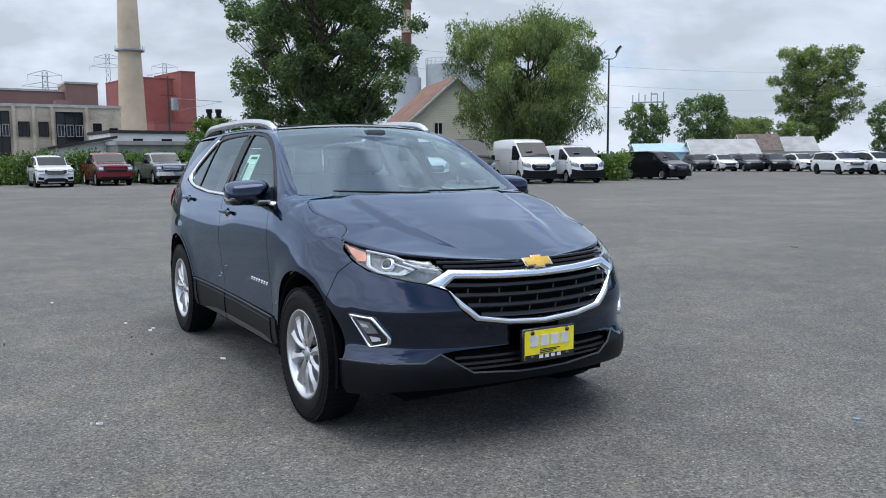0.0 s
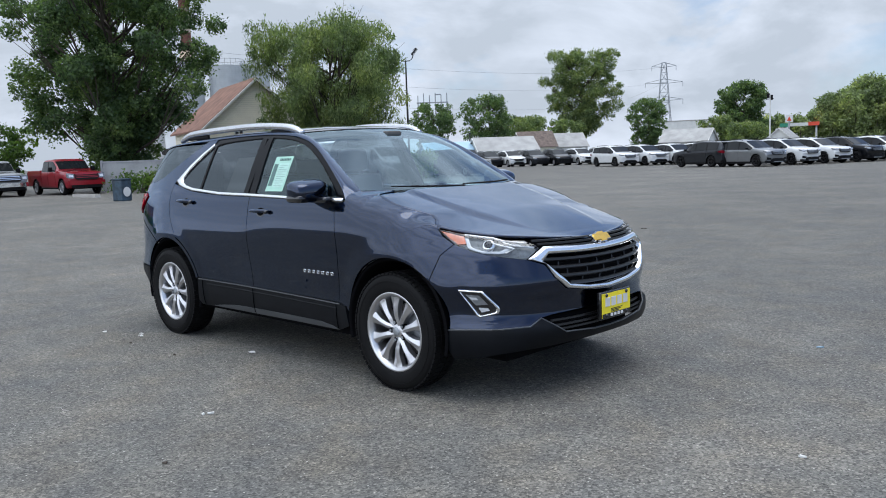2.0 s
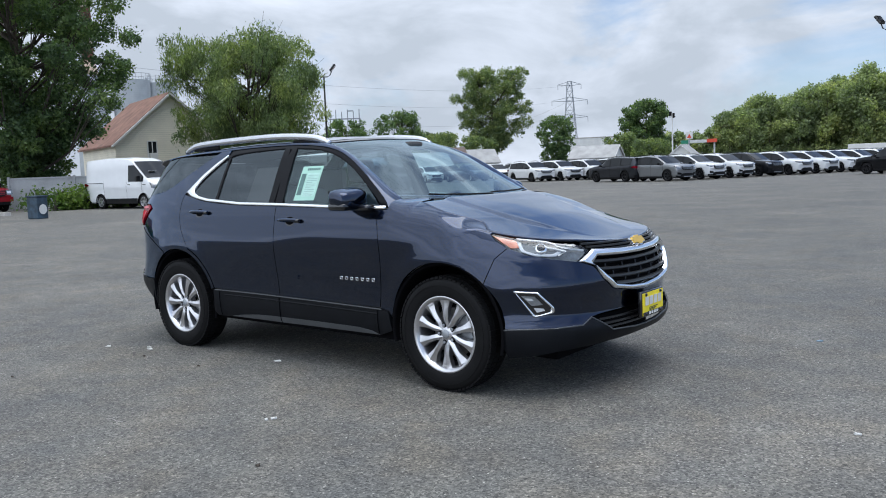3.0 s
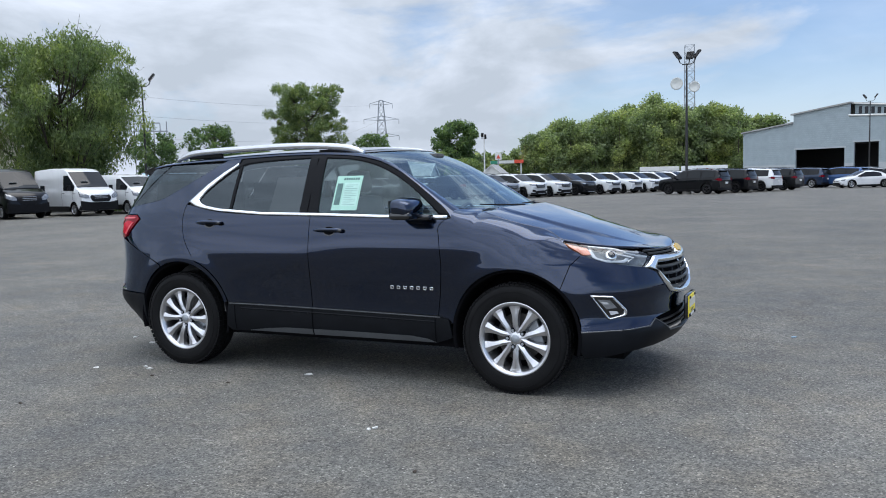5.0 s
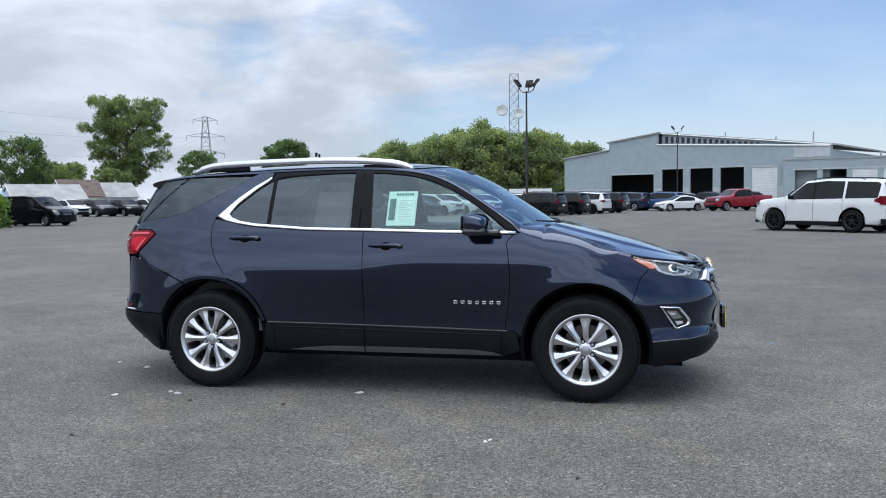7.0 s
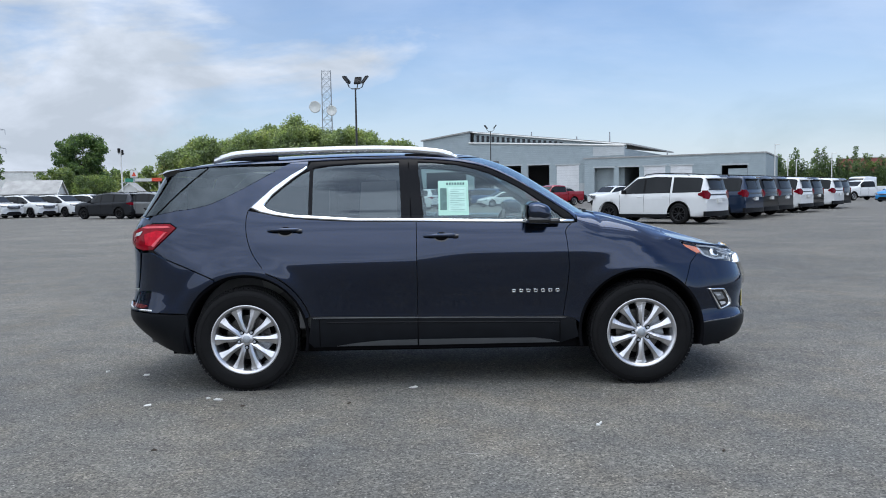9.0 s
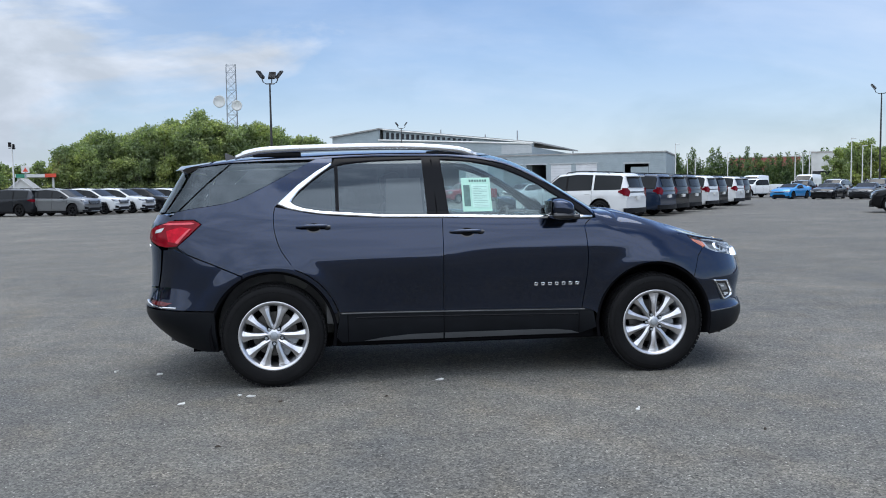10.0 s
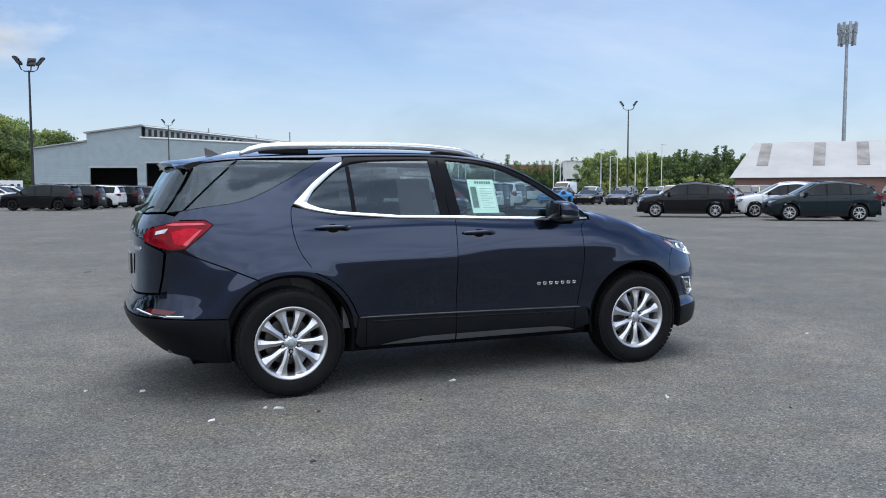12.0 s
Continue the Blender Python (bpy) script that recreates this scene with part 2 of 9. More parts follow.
def siding(name, colour, pitch, groove_shade=0.68):
    """Boards or ribs: fine repeated relief on one face, the grooves' shade put into the colour."""
    m, nt, b = node_mat(name)
    tc = nt.nodes.new("ShaderNodeTexCoord")
    w = nt.nodes.new("ShaderNodeTexWave")
    w.wave_profile, w.bands_direction = "SAW", "Z"
    w.inputs["Scale"].default_value = 0.314 / pitch
    nt.links.new(tc.outputs["Object"], w.inputs["Vector"])
    f = noise_node(nt, 0.7, 5)
    c = ramp_node(nt, f, (0.3, tuple(x * 0.85 for x in colour)), (0.7, colour))
    nt.links.new(mix_node(nt, c, ramp_node(nt, w.outputs["Fac"], (0.0, (groove_shade,) * 3), (0.18, (1.0,) * 3)), 1.0, "MULTIPLY"), b.inputs["Base Color"])
    b.inputs["Roughness"].default_value = 0.6
    bump_node(nt, b, w.outputs["Fac"], 0.5, pitch * 0.12)
    return m


def brick_mat(name, c1, c2, mortar, scale=1.0):
    m, nt, b = node_mat(name)
    tc = nt.nodes.new("ShaderNodeTexCoord")
    mp = nt.nodes.new("ShaderNodeMapping")
    mp.inputs["Rotation"].default_value = (radians(90), 0, 0)
    nt.links.new(tc.outputs["Object"], mp.inputs[0])
    br = nt.nodes.new("ShaderNodeTexBrick")
    br.inputs["Color1"].default_value, br.inputs["Color2"].default_value, br.inputs["Mortar"].default_value = (*c1, 1), (*c2, 1), (*mortar, 1)
    br.inputs["Scale"].default_value = 4.0 * scale
    nt.links.new(mp.outputs[0], br.inputs["Vector"])
    stain = ramp_node(nt, noise_node(nt, 0.15, 6, 0.6), (0.3, (0.72,) * 3), (0.7, (1.05,) * 3))
    nt.links.new(mix_node(nt, br.outputs[0], stain, 1.0, "MULTIPLY"), b.inputs["Base Color"])
    b.inputs["Roughness"].default_value = 0.85
    return m


MAT = dict(
    asphalt=asphalt(),
    tyre=surface("tyre rubber", (0.007, 0.007, 0.0075), 0.62, vary=0.25, scale=9, bump=0.001, spec=0.14),
    alloy=surface("silver alloy", (0.62, 0.62, 0.635), 0.30, 0.95, vary=0.08, scale=8),
    dark_alloy=surface("black alloy", (0.03, 0.03, 0.032), 0.3, 0.4, vary=0.1, scale=8),
    black=surface("black trim", (0.007, 0.007, 0.008), 0.5, vary=0.2, scale=7, spec=0.15),
    # near-black colour in place of shade inside wells, recesses and openings
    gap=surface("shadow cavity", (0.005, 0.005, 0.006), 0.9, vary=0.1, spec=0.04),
    chrome=surface("chrome", (0.90, 0.91, 0.92), 0.14, 1.0, vary=0.03, scale=5),
    glass=dark_glass("dark vehicle glass"),
    lamp=surface("clear lamp", (0.72, 0.74, 0.77), 0.15, 0.3, vary=0.15, scale=20, coat=1.0),
    grey_lamp=surface("smoked lamp", (0.20, 0.21, 0.22), 0.12, 0.2, vary=0.4, scale=12, coat=1.0),
    red_lamp=surface("red lamp", (0.16, 0.003, 0.010), 0.22, vary=0.35, scale=14, spec=0.12),
    amber=surface("amber lamp", (0.62, 0.175, 0.075), 0.2, vary=0.2, scale=14, coat=1.0),
    plate=surface("white plate", (0.7, 0.7, 0.68), 0.5),
    white=paint("white paint", (0.70, 0.71, 0.71)),
    black_paint=paint("black paint", (0.002, 0.0025, 0.004), 0.0, 0.3, 1.30),
    blue_paint=paint("dark blue paint", (0.016, 0.030, 0.062), 0.4),
    grey_paint=paint("dark grey paint", (0.028, 0.031, 0.037), 0.5, 0.3, 1.34),
    silver_paint=paint("silver grey paint", (0.23, 0.24, 0.25), 0.6),
    red_paint=paint("red paint", (0.27, 0.012, 0.022), 0.1),
    maroon_paint=paint("dark red paint", (0.17, 0.010, 0.016), 0.3),
    green_paint=paint("dark teal paint", (0.006, 0.014, 0.019), 0.3, 0.3, 1.32),
    mid_blue=paint("medium blue paint", (0.025, 0.075, 0.20), 0.4),
    bright_blue=paint("bright blue paint", (0.02, 0.26, 0.62), 0.2),
    bark=surface("bark", (0.075, 0.06, 0.048), 0.9, vary=0.35, scale=4, bump=0.02),
    pole=surface("dark bronze pole", (0.035, 0.034, 0.034), 0.5, 0.3, vary=0.2, scale=2),
    steel=surface("galvanised steel", (0.33, 0.35, 0.37), 0.5, 0.6, vary=0.2, scale=3),
    concrete=surface("concrete", (0.42, 0.40, 0.37), 0.85, vary=0.22, scale=1.2, bump=0.004),
    beige=surface("stained pale concrete panels", (0.47, 0.405, 0.315), 0.85, vary=0.40, scale=0.35),
    chimney=surface("tan chimney brick", (0.52, 0.42, 0.30), 0.85, vary=0.16, scale=0.2),
    red_brick=brick_mat("red brick", (0.36, 0.105, 0.090), (0.31, 0.090, 0.078), (0.34, 0.15, 0.13), 0.4),
    brown_brick=brick_mat("brown brick", (0.25, 0.125, 0.10), (0.21, 0.11, 0.09), (0.28, 0.22, 0.2), 0.5),
    window_dark=dark_glass("dark building window", (0.02, 0.022, 0.026)),
    gray_steel=siding("grey metal cladding", (0.34, 0.40, 0.425), 0.4, 0.93),
    pale_steel=siding("pale grey metal cladding", (0.46, 0.49, 0.50), 0.4, 0.9),
    door_white=siding("white sectional door", (0.72, 0.73, 0.74), 0.5),
    roof_grey=surface("grey roof sheet", (0.33, 0.33, 0.32), 0.7, vary=0.2, scale=0.6),
    roof_brown=surface("brown shingles", (0.20, 0.105, 0.075), 0.9, vary=0.35, scale=1.5, bump=0.01),
    roof_dull=surface("weathered brown shingles", (0.150, 0.115, 0.098), 0.9, vary=0.35, scale=1.5, bump=0.01),
    roof_white=surface("pale metal roof", (0.35, 0.35, 0.345), 0.55, vary=0.1, scale=0.3),
    clapboard=siding("cream clapboard", (0.84, 0.79, 0.64), 0.16),
    pale_blue=siding("pale blue boards", (0.36, 0.52, 0.64), 0.2),
    off_white=surface("off-white boards", (0.66, 0.66, 0.63), 0.7, vary=0.1, scale=0.6),
    fence=surface("grey white fence boards", (0.36, 0.37, 0.37), 0.75, vary=0.2, scale=0.8),
    interior=surface("shaded workshop interior", (0.03, 0.03, 0.032), 0.8),
    orange=surface("orange canopy", (0.68, 0.07, 0.03), 0.5, vary=0.1),
    sign_green=surface("green sign face", (0.02, 0.22, 0.13), 0.4, vary=0.1),
    yellow=surface("yellow plastic", (0.95, 0.76, 0.03), 0.45, vary=0.08, scale=9),
    olive=surface("olive painted metal", (0.20, 0.215, 0.19), 0.65, vary=0.2, scale=0.7),
    bin_blue=surface("blue dark bin wrap", (0.03, 0.06, 0.09), 0.5, vary=0.6, scale=5),
    leaf_dark=leaf_mat("dark green leaves", (0.055, 0.095, 0.042), (0.165, 0.245, 0.100)),
    leaf_mid=leaf_mat("olive green leaves", (0.100, 0.140, 0.055), (0.26, 0.32, 0.145)),
    leaf_wood=leaf_mat("woodland leaves", (0.135, 0.175, 0.080), (0.40, 0.45, 0.225), 0.13),
    leaf_pine=leaf_mat("conifer green needles", (0.058, 0.095, 0.045), (0.180, 0.245, 0.115)),
    leaf_hedge=leaf_mat("hedge leaves", (0.045, 0.090, 0.020), (0.140, 0.220, 0.050)),
)


# ---------------------------------------------------------------- mesh helpers
def mesh_ob(name, verts, faces, mat, parent=None, label="", smooth=False):
    me = bpy.data.meshes.new(name)
    me.from_pydata([tuple(v) for v in verts], [], faces)
    me.materials.append(mat)
    if smooth:
        me.polygons.foreach_set("use_smooth", [True] * len(me.polygons))
    me.update()
    if smooth:
        me.set_sharp_from_angle(angle=radians(42))
    ob = new(name, me)
    if parent is not None:
        ob.parent = parent
    if label:
        ob["label"] = label
    return ob


def part(name, bm, mat, parent=None, label="", smooth=False):
    me = bpy.data.meshes.new(name)
    bm.normal_update()
    bm.to_mesh(me)
    bm.free()
    me.materials.append(mat)
    if smooth:
        me.polygons.foreach_set("use_smooth", [True] * len(me.polygons))
    ob = new(name, me)
    if parent is not None:
        ob.parent = parent
    if label:
        ob["label"] = label
    return ob


def empty(name, x=0.0, y=0.0, z=0.0, rz=0.0):
    ob = new(name)
    ob.empty_display_size = 0.2
    ob.matrix_basis = pose(x, y, z, 0, 0, rz)
    return ob


def add_box(bm, x0, y0, z0, x1, y1, z1, bevel=0.0):
    r = bmesh.ops.create_cube(bm, size=1.0, matrix=Matrix.LocRotScale(((x0 + x1) / 2, (y0 + y1) / 2, (z0 + z1) / 2), None, (abs(x1 - x0), abs(y1 - y0), abs(z1 - z0))))
    if bevel:
        vs = r["verts"]
        es = list({e for v in vs for e in v.link_edges})
        bmesh.ops.bevel(bm, geom=es, offset=bevel, segments=2, affect="EDGES", profile=0.6)
    return r["verts"]


def box(name, dims, mat, parent=None, label="", bevel=0.0):
    bm = bmesh.new()
    add_box(bm, *dims, bevel=bevel)
    return part(name, bm, mat, parent, label)


def tube(points, radii, sides=8, cap=True):
    """A tapered tube along points, as verts and faces."""
    verts, faces = [], []
    pts = [Vector(p) for p in points]
    for i, p in enumerate(pts):
        d = (pts[min(i + 1, len(pts) - 1)] - pts[max(i - 1, 0)]).normalized()
        a = d.orthogonal().normalized() if abs(d.z) < 0.9 else Vector((1, 0, 0))
        a = (a - d * a.dot(d)).normalized()
        b = d.cross(a)
        for k in range(sides):
            an = 2 * math.pi * k / sides
            verts.append(p + (a * math.cos(an) + b * math.sin(an)) * radii[i])
    for i in range(len(pts) - 1):
        for k in range(sides):
            k2 = (k + 1) % sides
            faces.append((i * sides + k, i * sides + k2, (i + 1) * sides + k2, (i + 1) * sides + k))
    if cap:
        faces.append(tuple(range(sides - 1, -1, -1)))
        faces.append(tuple((len(pts) - 1) * sides + k for k in range(sides)))
    return verts, faces


def tubes(list_of):
    verts, faces = [], []
    for pts, rad, sides in list_of:
        v, f = tube(pts, rad, sides)
        o = len(verts)
        verts += v
        faces += [tuple(i + o for i in q) for q in f]
    return verts, faces


# ---------------------------------------------------------------- ground
def build_ground():
    n, rings = 96, [0.0, 6, 14, 30, 60, 120, 300, 800, 2000, 4500]
    verts, faces = [(0, 20, 0)], []
    for r in rings[1:]:
        for k in range(n):
            a = 2 * math.pi * k / n
            verts.append((r * math.cos(a), 20 + r * math.sin(a), 0))
    for k in range(n):
        faces.append((0, 1 + k, 1 + (k + 1) % n))
    for i in range(len(rings) - 2):
        for k in range(n):
            a, b = 1 + i * n + k, 1 + i * n + (k + 1) % n
            faces.append((a, a + n, b + n, b))
    g = mesh_ob("ground", verts, faces, MAT["asphalt"])
    tagged(g, "worn grey asphalt lot reaching to the horizon", "ground", kind="structure")


build_ground()
# ---------------------------------------------------------------- parked vehicles
def lerp_table(table, x):
    if x <= table[0][0]:
        return table[0][1]
    for (x0, a), (x1, b) in zip(table, table[1:]):
        if x <= x1:
            u = (x - x0) / (x1 - x0)
            return a + (b - a) * u
    return table[-1][1]


SPECS = {
    "suv": dict(length=5.05, width=2.0, clear=0.24, wheel=0.385, axles=(1.56, -1.46), belt=[(-2.5, 1.17), (2.5, 1.06)],
                top=[(-2.52, 0.95), (-2.46, 1.22), (-2.25, 1.62), (-2.1, 1.70), (-0.4, 1.78), (0.45, 1.70), (1.32, 1.19), (1.6, 1.17), (2.3, 1.08), (2.47, 0.98), (2.53, 0.75)],
                cabin=(-2.42, 1.34), windows=[(0.10, 1.10, 1.68), (-0.95, 0.02, 1.69), (-2.05, -1.05, 1.66)], nose="suv", tail=1.02),
    "big_suv": dict(length=5.33, width=2.08, clear=0.28, wheel=0.41, axles=(1.66, -1.45), belt=[(-2.7, 1.22), (2.6, 1.16)],
                    top=[(-2.66, 0.95), (-2.60, 1.30), (-2.46, 1.72), (-2.30, 1.86), (-0.4, 1.94), (0.45, 1.87), (1.25, 1.30), (1.5, 1.27), (2.4, 1.18), (2.58, 1.08), (2.66, 0.8)],
                    cabin=(-2.58, 1.26), windows=[(0.08, 1.06, 1.83), (-1.05, 0.0, 1.84), (-2.36, -1.22, 1.82)], nose="suv", tail=1.12),
    "crossover": dict(length=4.78, width=1.93, clear=0.23, wheel=0.365, axles=(1.46, -1.39), belt=[(-2.4, 1.17), (2.4, 1.04)],
                      top=[(-2.38, 0.9), (-2.34, 1.12), (-2.22, 1.22), (-1.92, 1.46), (-1.5, 1.62), (-0.5, 1.73), (0.3, 1.67), (1.2, 1.15), (1.5, 1.11), (2.15, 0.98), (2.33, 0.86), (2.39, 0.65)],
                      cabin=(-2.25, 1.24), windows=[(-0.02, 1.02, 1.62), (-0.98, -0.1, 1.63), (-1.85, -1.06, 1.55)], nose="suv", tail=1.02),
    "sedan": dict(length=4.65, width=1.80, clear=0.17, wheel=0.325, axles=(1.42, -1.31), belt=[(-2.3, 0.96), (2.3, 0.86)],
                  top=[(-2.32, 0.6), (-2.27, 0.98), (-1.75, 1.02), (-1.15, 1.28), (-0.5, 1.41), (0.2, 1.39), (1.1, 0.97), (1.5, 0.91), (2.1, 0.78), (2.28, 0.62), (2.33, 0.5)],
                  cabin=(-1.7, 1.12), windows=[(-0.05, 0.92, 1.34), (-1.05, -0.12, 1.34)], nose="car", tail=0.78),
    "coupe": dict(length=4.8, width=1.92, clear=0.15, wheel=0.345, axles=(1.50, -1.22), belt=[(-2.4, 0.98), (2.4, 0.88)],
                  top=[(-2.40, 0.6), (-2.36, 1.03), (-1.9, 1.07), (-1.2, 1.22), (-0.5, 1.37), (0.05, 1.35), (0.85, 1.02), (1.2, 0.99), (2.1, 0.86), (2.36, 0.7), (2.40, 0.55)],
                  cabin=(-1.85, 0.88), windows=[(-0.55, 0.55, 1.28)], nose="car", tail=0.86),
    "van": dict(length=5.6, width=2.06, clear=0.28, wheel=0.345, axles=(1.85, -1.45), belt=[(-2.8, 1.40), (2.8, 1.28)],
                top=[(-2.80, 0.8), (-2.78, 2.30), (-2.70, 2.46), (-1.0, 2.53), (0.35, 2.51), (0.75, 2.46), (1.05, 2.34), (1.92, 1.56), (2.08, 1.45), (2.50, 1.30), (2.70, 1.12), (2.78, 0.90), (2.80, 0.7)],
                cabin=(-2.78, 2.08), windows=[(0.78, 1.80, 2.10)], nose="van", tail=1.2),
    "small_van": dict(length=4.82, width=1.84, clear=0.20, wheel=0.335, axles=(1.50, -1.55), belt=[(-2.4, 1.18), (2.4, 1.05)],
                      top=[(-2.41, 0.7), (-2.38, 1.70), (-2.28, 1.80), (-0.2, 1.84), (0.6, 1.76), (1.42, 1.20), (1.6, 1.13), (2.2, 0.98), (2.36, 0.85), (2.41, 0.65)],
                      cabin=(-2.37, 1.44), windows=[(0.22, 1.05, 1.64), (-0.95, 0.1, 1.66), (-2.1, -1.05, 1.66)], nose="van", tail=1.15),
}


VANS = ("van", "low_van")
# a lower roof on the same van
SPECS["low_van"] = dict(SPECS["van"], top=[(x, z if z < 1.45 else 1.45 + (z - 1.45) * 0.66) for x, z in SPECS["van"]["top"]], windows=[(0.78, 1.80, 1.90)])


def section_row(spec, x):
    """Half section at x: from the middle of the floor up to the middle of the roof."""
    L = spec["length"] / 2
    u = abs(x) / L
    w = spec["width"] / 2 * (1.0 - 0.09 * max(0.0, (u - 0.74) / 0.26) ** 2)
    top, belt, zb = lerp_table(spec["top"], x), lerp_table(spec["belt"], x), spec["clear"]
    if u > 0.88:
        zb += 0.12 * (u - 0.88) / 0.12
    belt = min(belt, top - 0.06)
    h = belt - zb
    rows = [(0.0, zb), (0.90, zb), (0.962, zb + 0.05), (0.985, zb + 0.20 * h), (0.978, zb + 0.44 * h), (1.0, zb + 0.70 * h), (0.994, zb + 0.85 * h), (0.962, belt)]
    if top - belt > 0.16:
        lean = spec.get("lean", 0.88 if spec["nose"] == "van" else 0.77)
        e = top - 0.065
        rows += [(0.962 + (lean - 0.962) * 0.5, (belt + e) / 2), (lean, e), (lean - 0.045, top - 0.018), (lean - 0.30, top + 0.012), (0.0, top + 0.022)]
    else:
        rows += [(0.935, top - 0.030), (0.87, top - 0.004), (0.66, top + 0.012), (0.33, top + 0.026), (0.0, top + 0.030)]
    # the wheel wells are cut out of the flanks
    r = spec["wheel"]
    R = r + spec.get("well", 0.07)
    cut = 0.0
    for ax in spec["axles"]:
        if abs(x - ax) < R:
            cut = r + math.sqrt(R * R - (x - ax) ** 2)
    return [(f * w, max(z, cut)) for f, z in rows]


def bend(spec, x, y):
    """Nose and tail curve back towards the corners."""
    L, w = spec["length"] / 2, spec["width"] / 2
    v = min(1.0, abs(y) / w) ** 2.6
    if x > 0.55 * L:
        return x - spec.get("round", 0.20) * ((x - 0.55 * L) / (0.45 * L)) ** 2 * v
    if x < -0.55 * L:
        return x + spec.get("round_rear", 0.13) * ((-x - 0.55 * L) / (0.45 * L)) ** 2 * v
    return x


def body_shell(spec, name, xs, mat, root):
    verts, faces = [], []
    for x in xs:
        half = section_row(spec, x)
        verts += [(bend(spec, x, y), -y, z) for y, z in half] + [(bend(spec, x, y), y, z) for y, z in half[-2:0:-1]]
    n = 2 * len(half) - 2
    for i in range(len(xs) - 1):
        for k in range(n):
            k2 = (k + 1) % n
            faces.append((i * n + k, i * n + k2, (i + 1) * n + k2, (i + 1) * n + k))
    faces += [tuple(range(n)), tuple((len(xs) - 1) * n + k for k in range(n - 1, -1, -1))]
    return mesh_ob(name, verts, faces, mat, root, smooth=True)


def cabin_side(spec, x, z):
    """Half width of the cabin's side at x and height z."""
    L = spec["length"] / 2
    w = spec["width"] / 2 * (1.0 - 0.09 * max(0.0, (abs(x) / L - 0.74) / 0.26) ** 2)
    top, belt = lerp_table(spec["top"], x), lerp_table(spec["belt"], x)
    belt = min(belt, top - 0.06)
    lean = spec.get("lean", 0.88 if spec["nose"] == "van" else 0.77)
    f = (z - belt) / max(0.05, top - 0.065 - belt)
    return w * (0.962 + (lean - 0.962) * min(1.0, max(0.0, f)))


def wheel_meshes(parent, r, width, mat_rim, spokes=5):
    """One wheel with its tyre and split-spoke rim, its outer face towards -y, the hub at the origin."""
    a = -width / 2
    root = part("tyre", ring_bm([(r * 0.66, a + 0.012), (r * 0.72, a), (r * 0.90, a + 0.004), (r * 0.965, a + 0.022), (r, a + 0.055), (r, -a - 0.05), (r * 0.93, -a - 0.006), (r * 0.66, -a)], 32), MAT["tyre"], parent, smooth=True)
    bm = ring_bm([(r * 0.60, a + 0.09), (r * 0.63, a + 0.012), (r * 0.655, a + 0.002), (r * 0.685, a + 0.006), (r * 0.685, 0.0)], 32)
    for i in range(spokes):
        for s in (-1, 1):
            a0, a1 = 2 * math.pi * i / spokes + s * 0.10, 2 * math.pi * i / spokes + s * 0.26
            inner, outer = 0.045, r * 0.635
            p, q = Vector((inner * math.sin(a0), 0, inner * math.cos(a0))), Vector((outer * math.sin(a1), 0, outer * math.cos(a1)))
            t = Vector((math.cos(a1), 0, -math.sin(a1)))
            rows = []
            for c, hw, y in ((p, 0.013, a + 0.030), (p.lerp(q, 0.6), 0.013, a + 0.018), (q, 0.021, a + 0.014)):
                rows.append([bm.verts.new(c + t * (k * hw) + Vector((0, y + d, 0))) for k, d in ((-1.0, 0.03), (-0.8, 0.0), (0.8, 0.0), (1.0, 0.03))])
            for A, B in zip(rows, rows[1:]):
                for k in range(3):
                    bm.faces.new((A[k], A[k + 1], B[k + 1], B[k]))
    bmesh.ops.create_cone(bm, cap_ends=True, segments=16, radius1=0.07, radius2=0.052, depth=0.05, matrix=Matrix.Translation((0, a + 0.045, 0)) @ Matrix.Rotation(radians(90), 4, "X"))
    bmesh.ops.recalc_face_normals(bm, faces=bm.faces)
    part("rim", bm, mat_rim, root)
    # a dark disc stands in for the shade behind the spokes
    bm = bmesh.new()
    bmesh.ops.create_cone(bm, cap_ends=True, segments=24, radius1=r * 0.63, radius2=r * 0.63, depth=0.02, matrix=Matrix.Translation((0, a + 0.11, 0)) @ Matrix.Rotation(radians(90), 4, "X"))
    part("wheel_back", bm, MAT["gap"], root)
    return root


def ring_bm(profile, n):
    """A lathe about the y axis from (radius, y) points."""
    bm = bmesh.new()
    rings = []
    for k in range(n):
        a = 2 * math.pi * k / n
        rings.append([bm.verts.new((r * math.sin(a), y, r * math.cos(a))) for r, y in profile])
    for k in range(n):
        A, B = rings[k], rings[(k + 1) % n]
        for i in range(len(profile) - 1):
            bm.faces.new((A[i], B[i], B[i + 1], A[i + 1]))
    return bm


def copy_wheel(wheel, parent, x, y, z, flip):
    made = wheel.copy()
    scene.collection.objects.link(made)
    made.parent = parent
    made.matrix_basis = pose(x, y, z, 0, 0, 180 if flip else 0)
    for c in wheel.children:
        o = c.copy()
        scene.collection.objects.link(o)
        o.parent = made
    return made


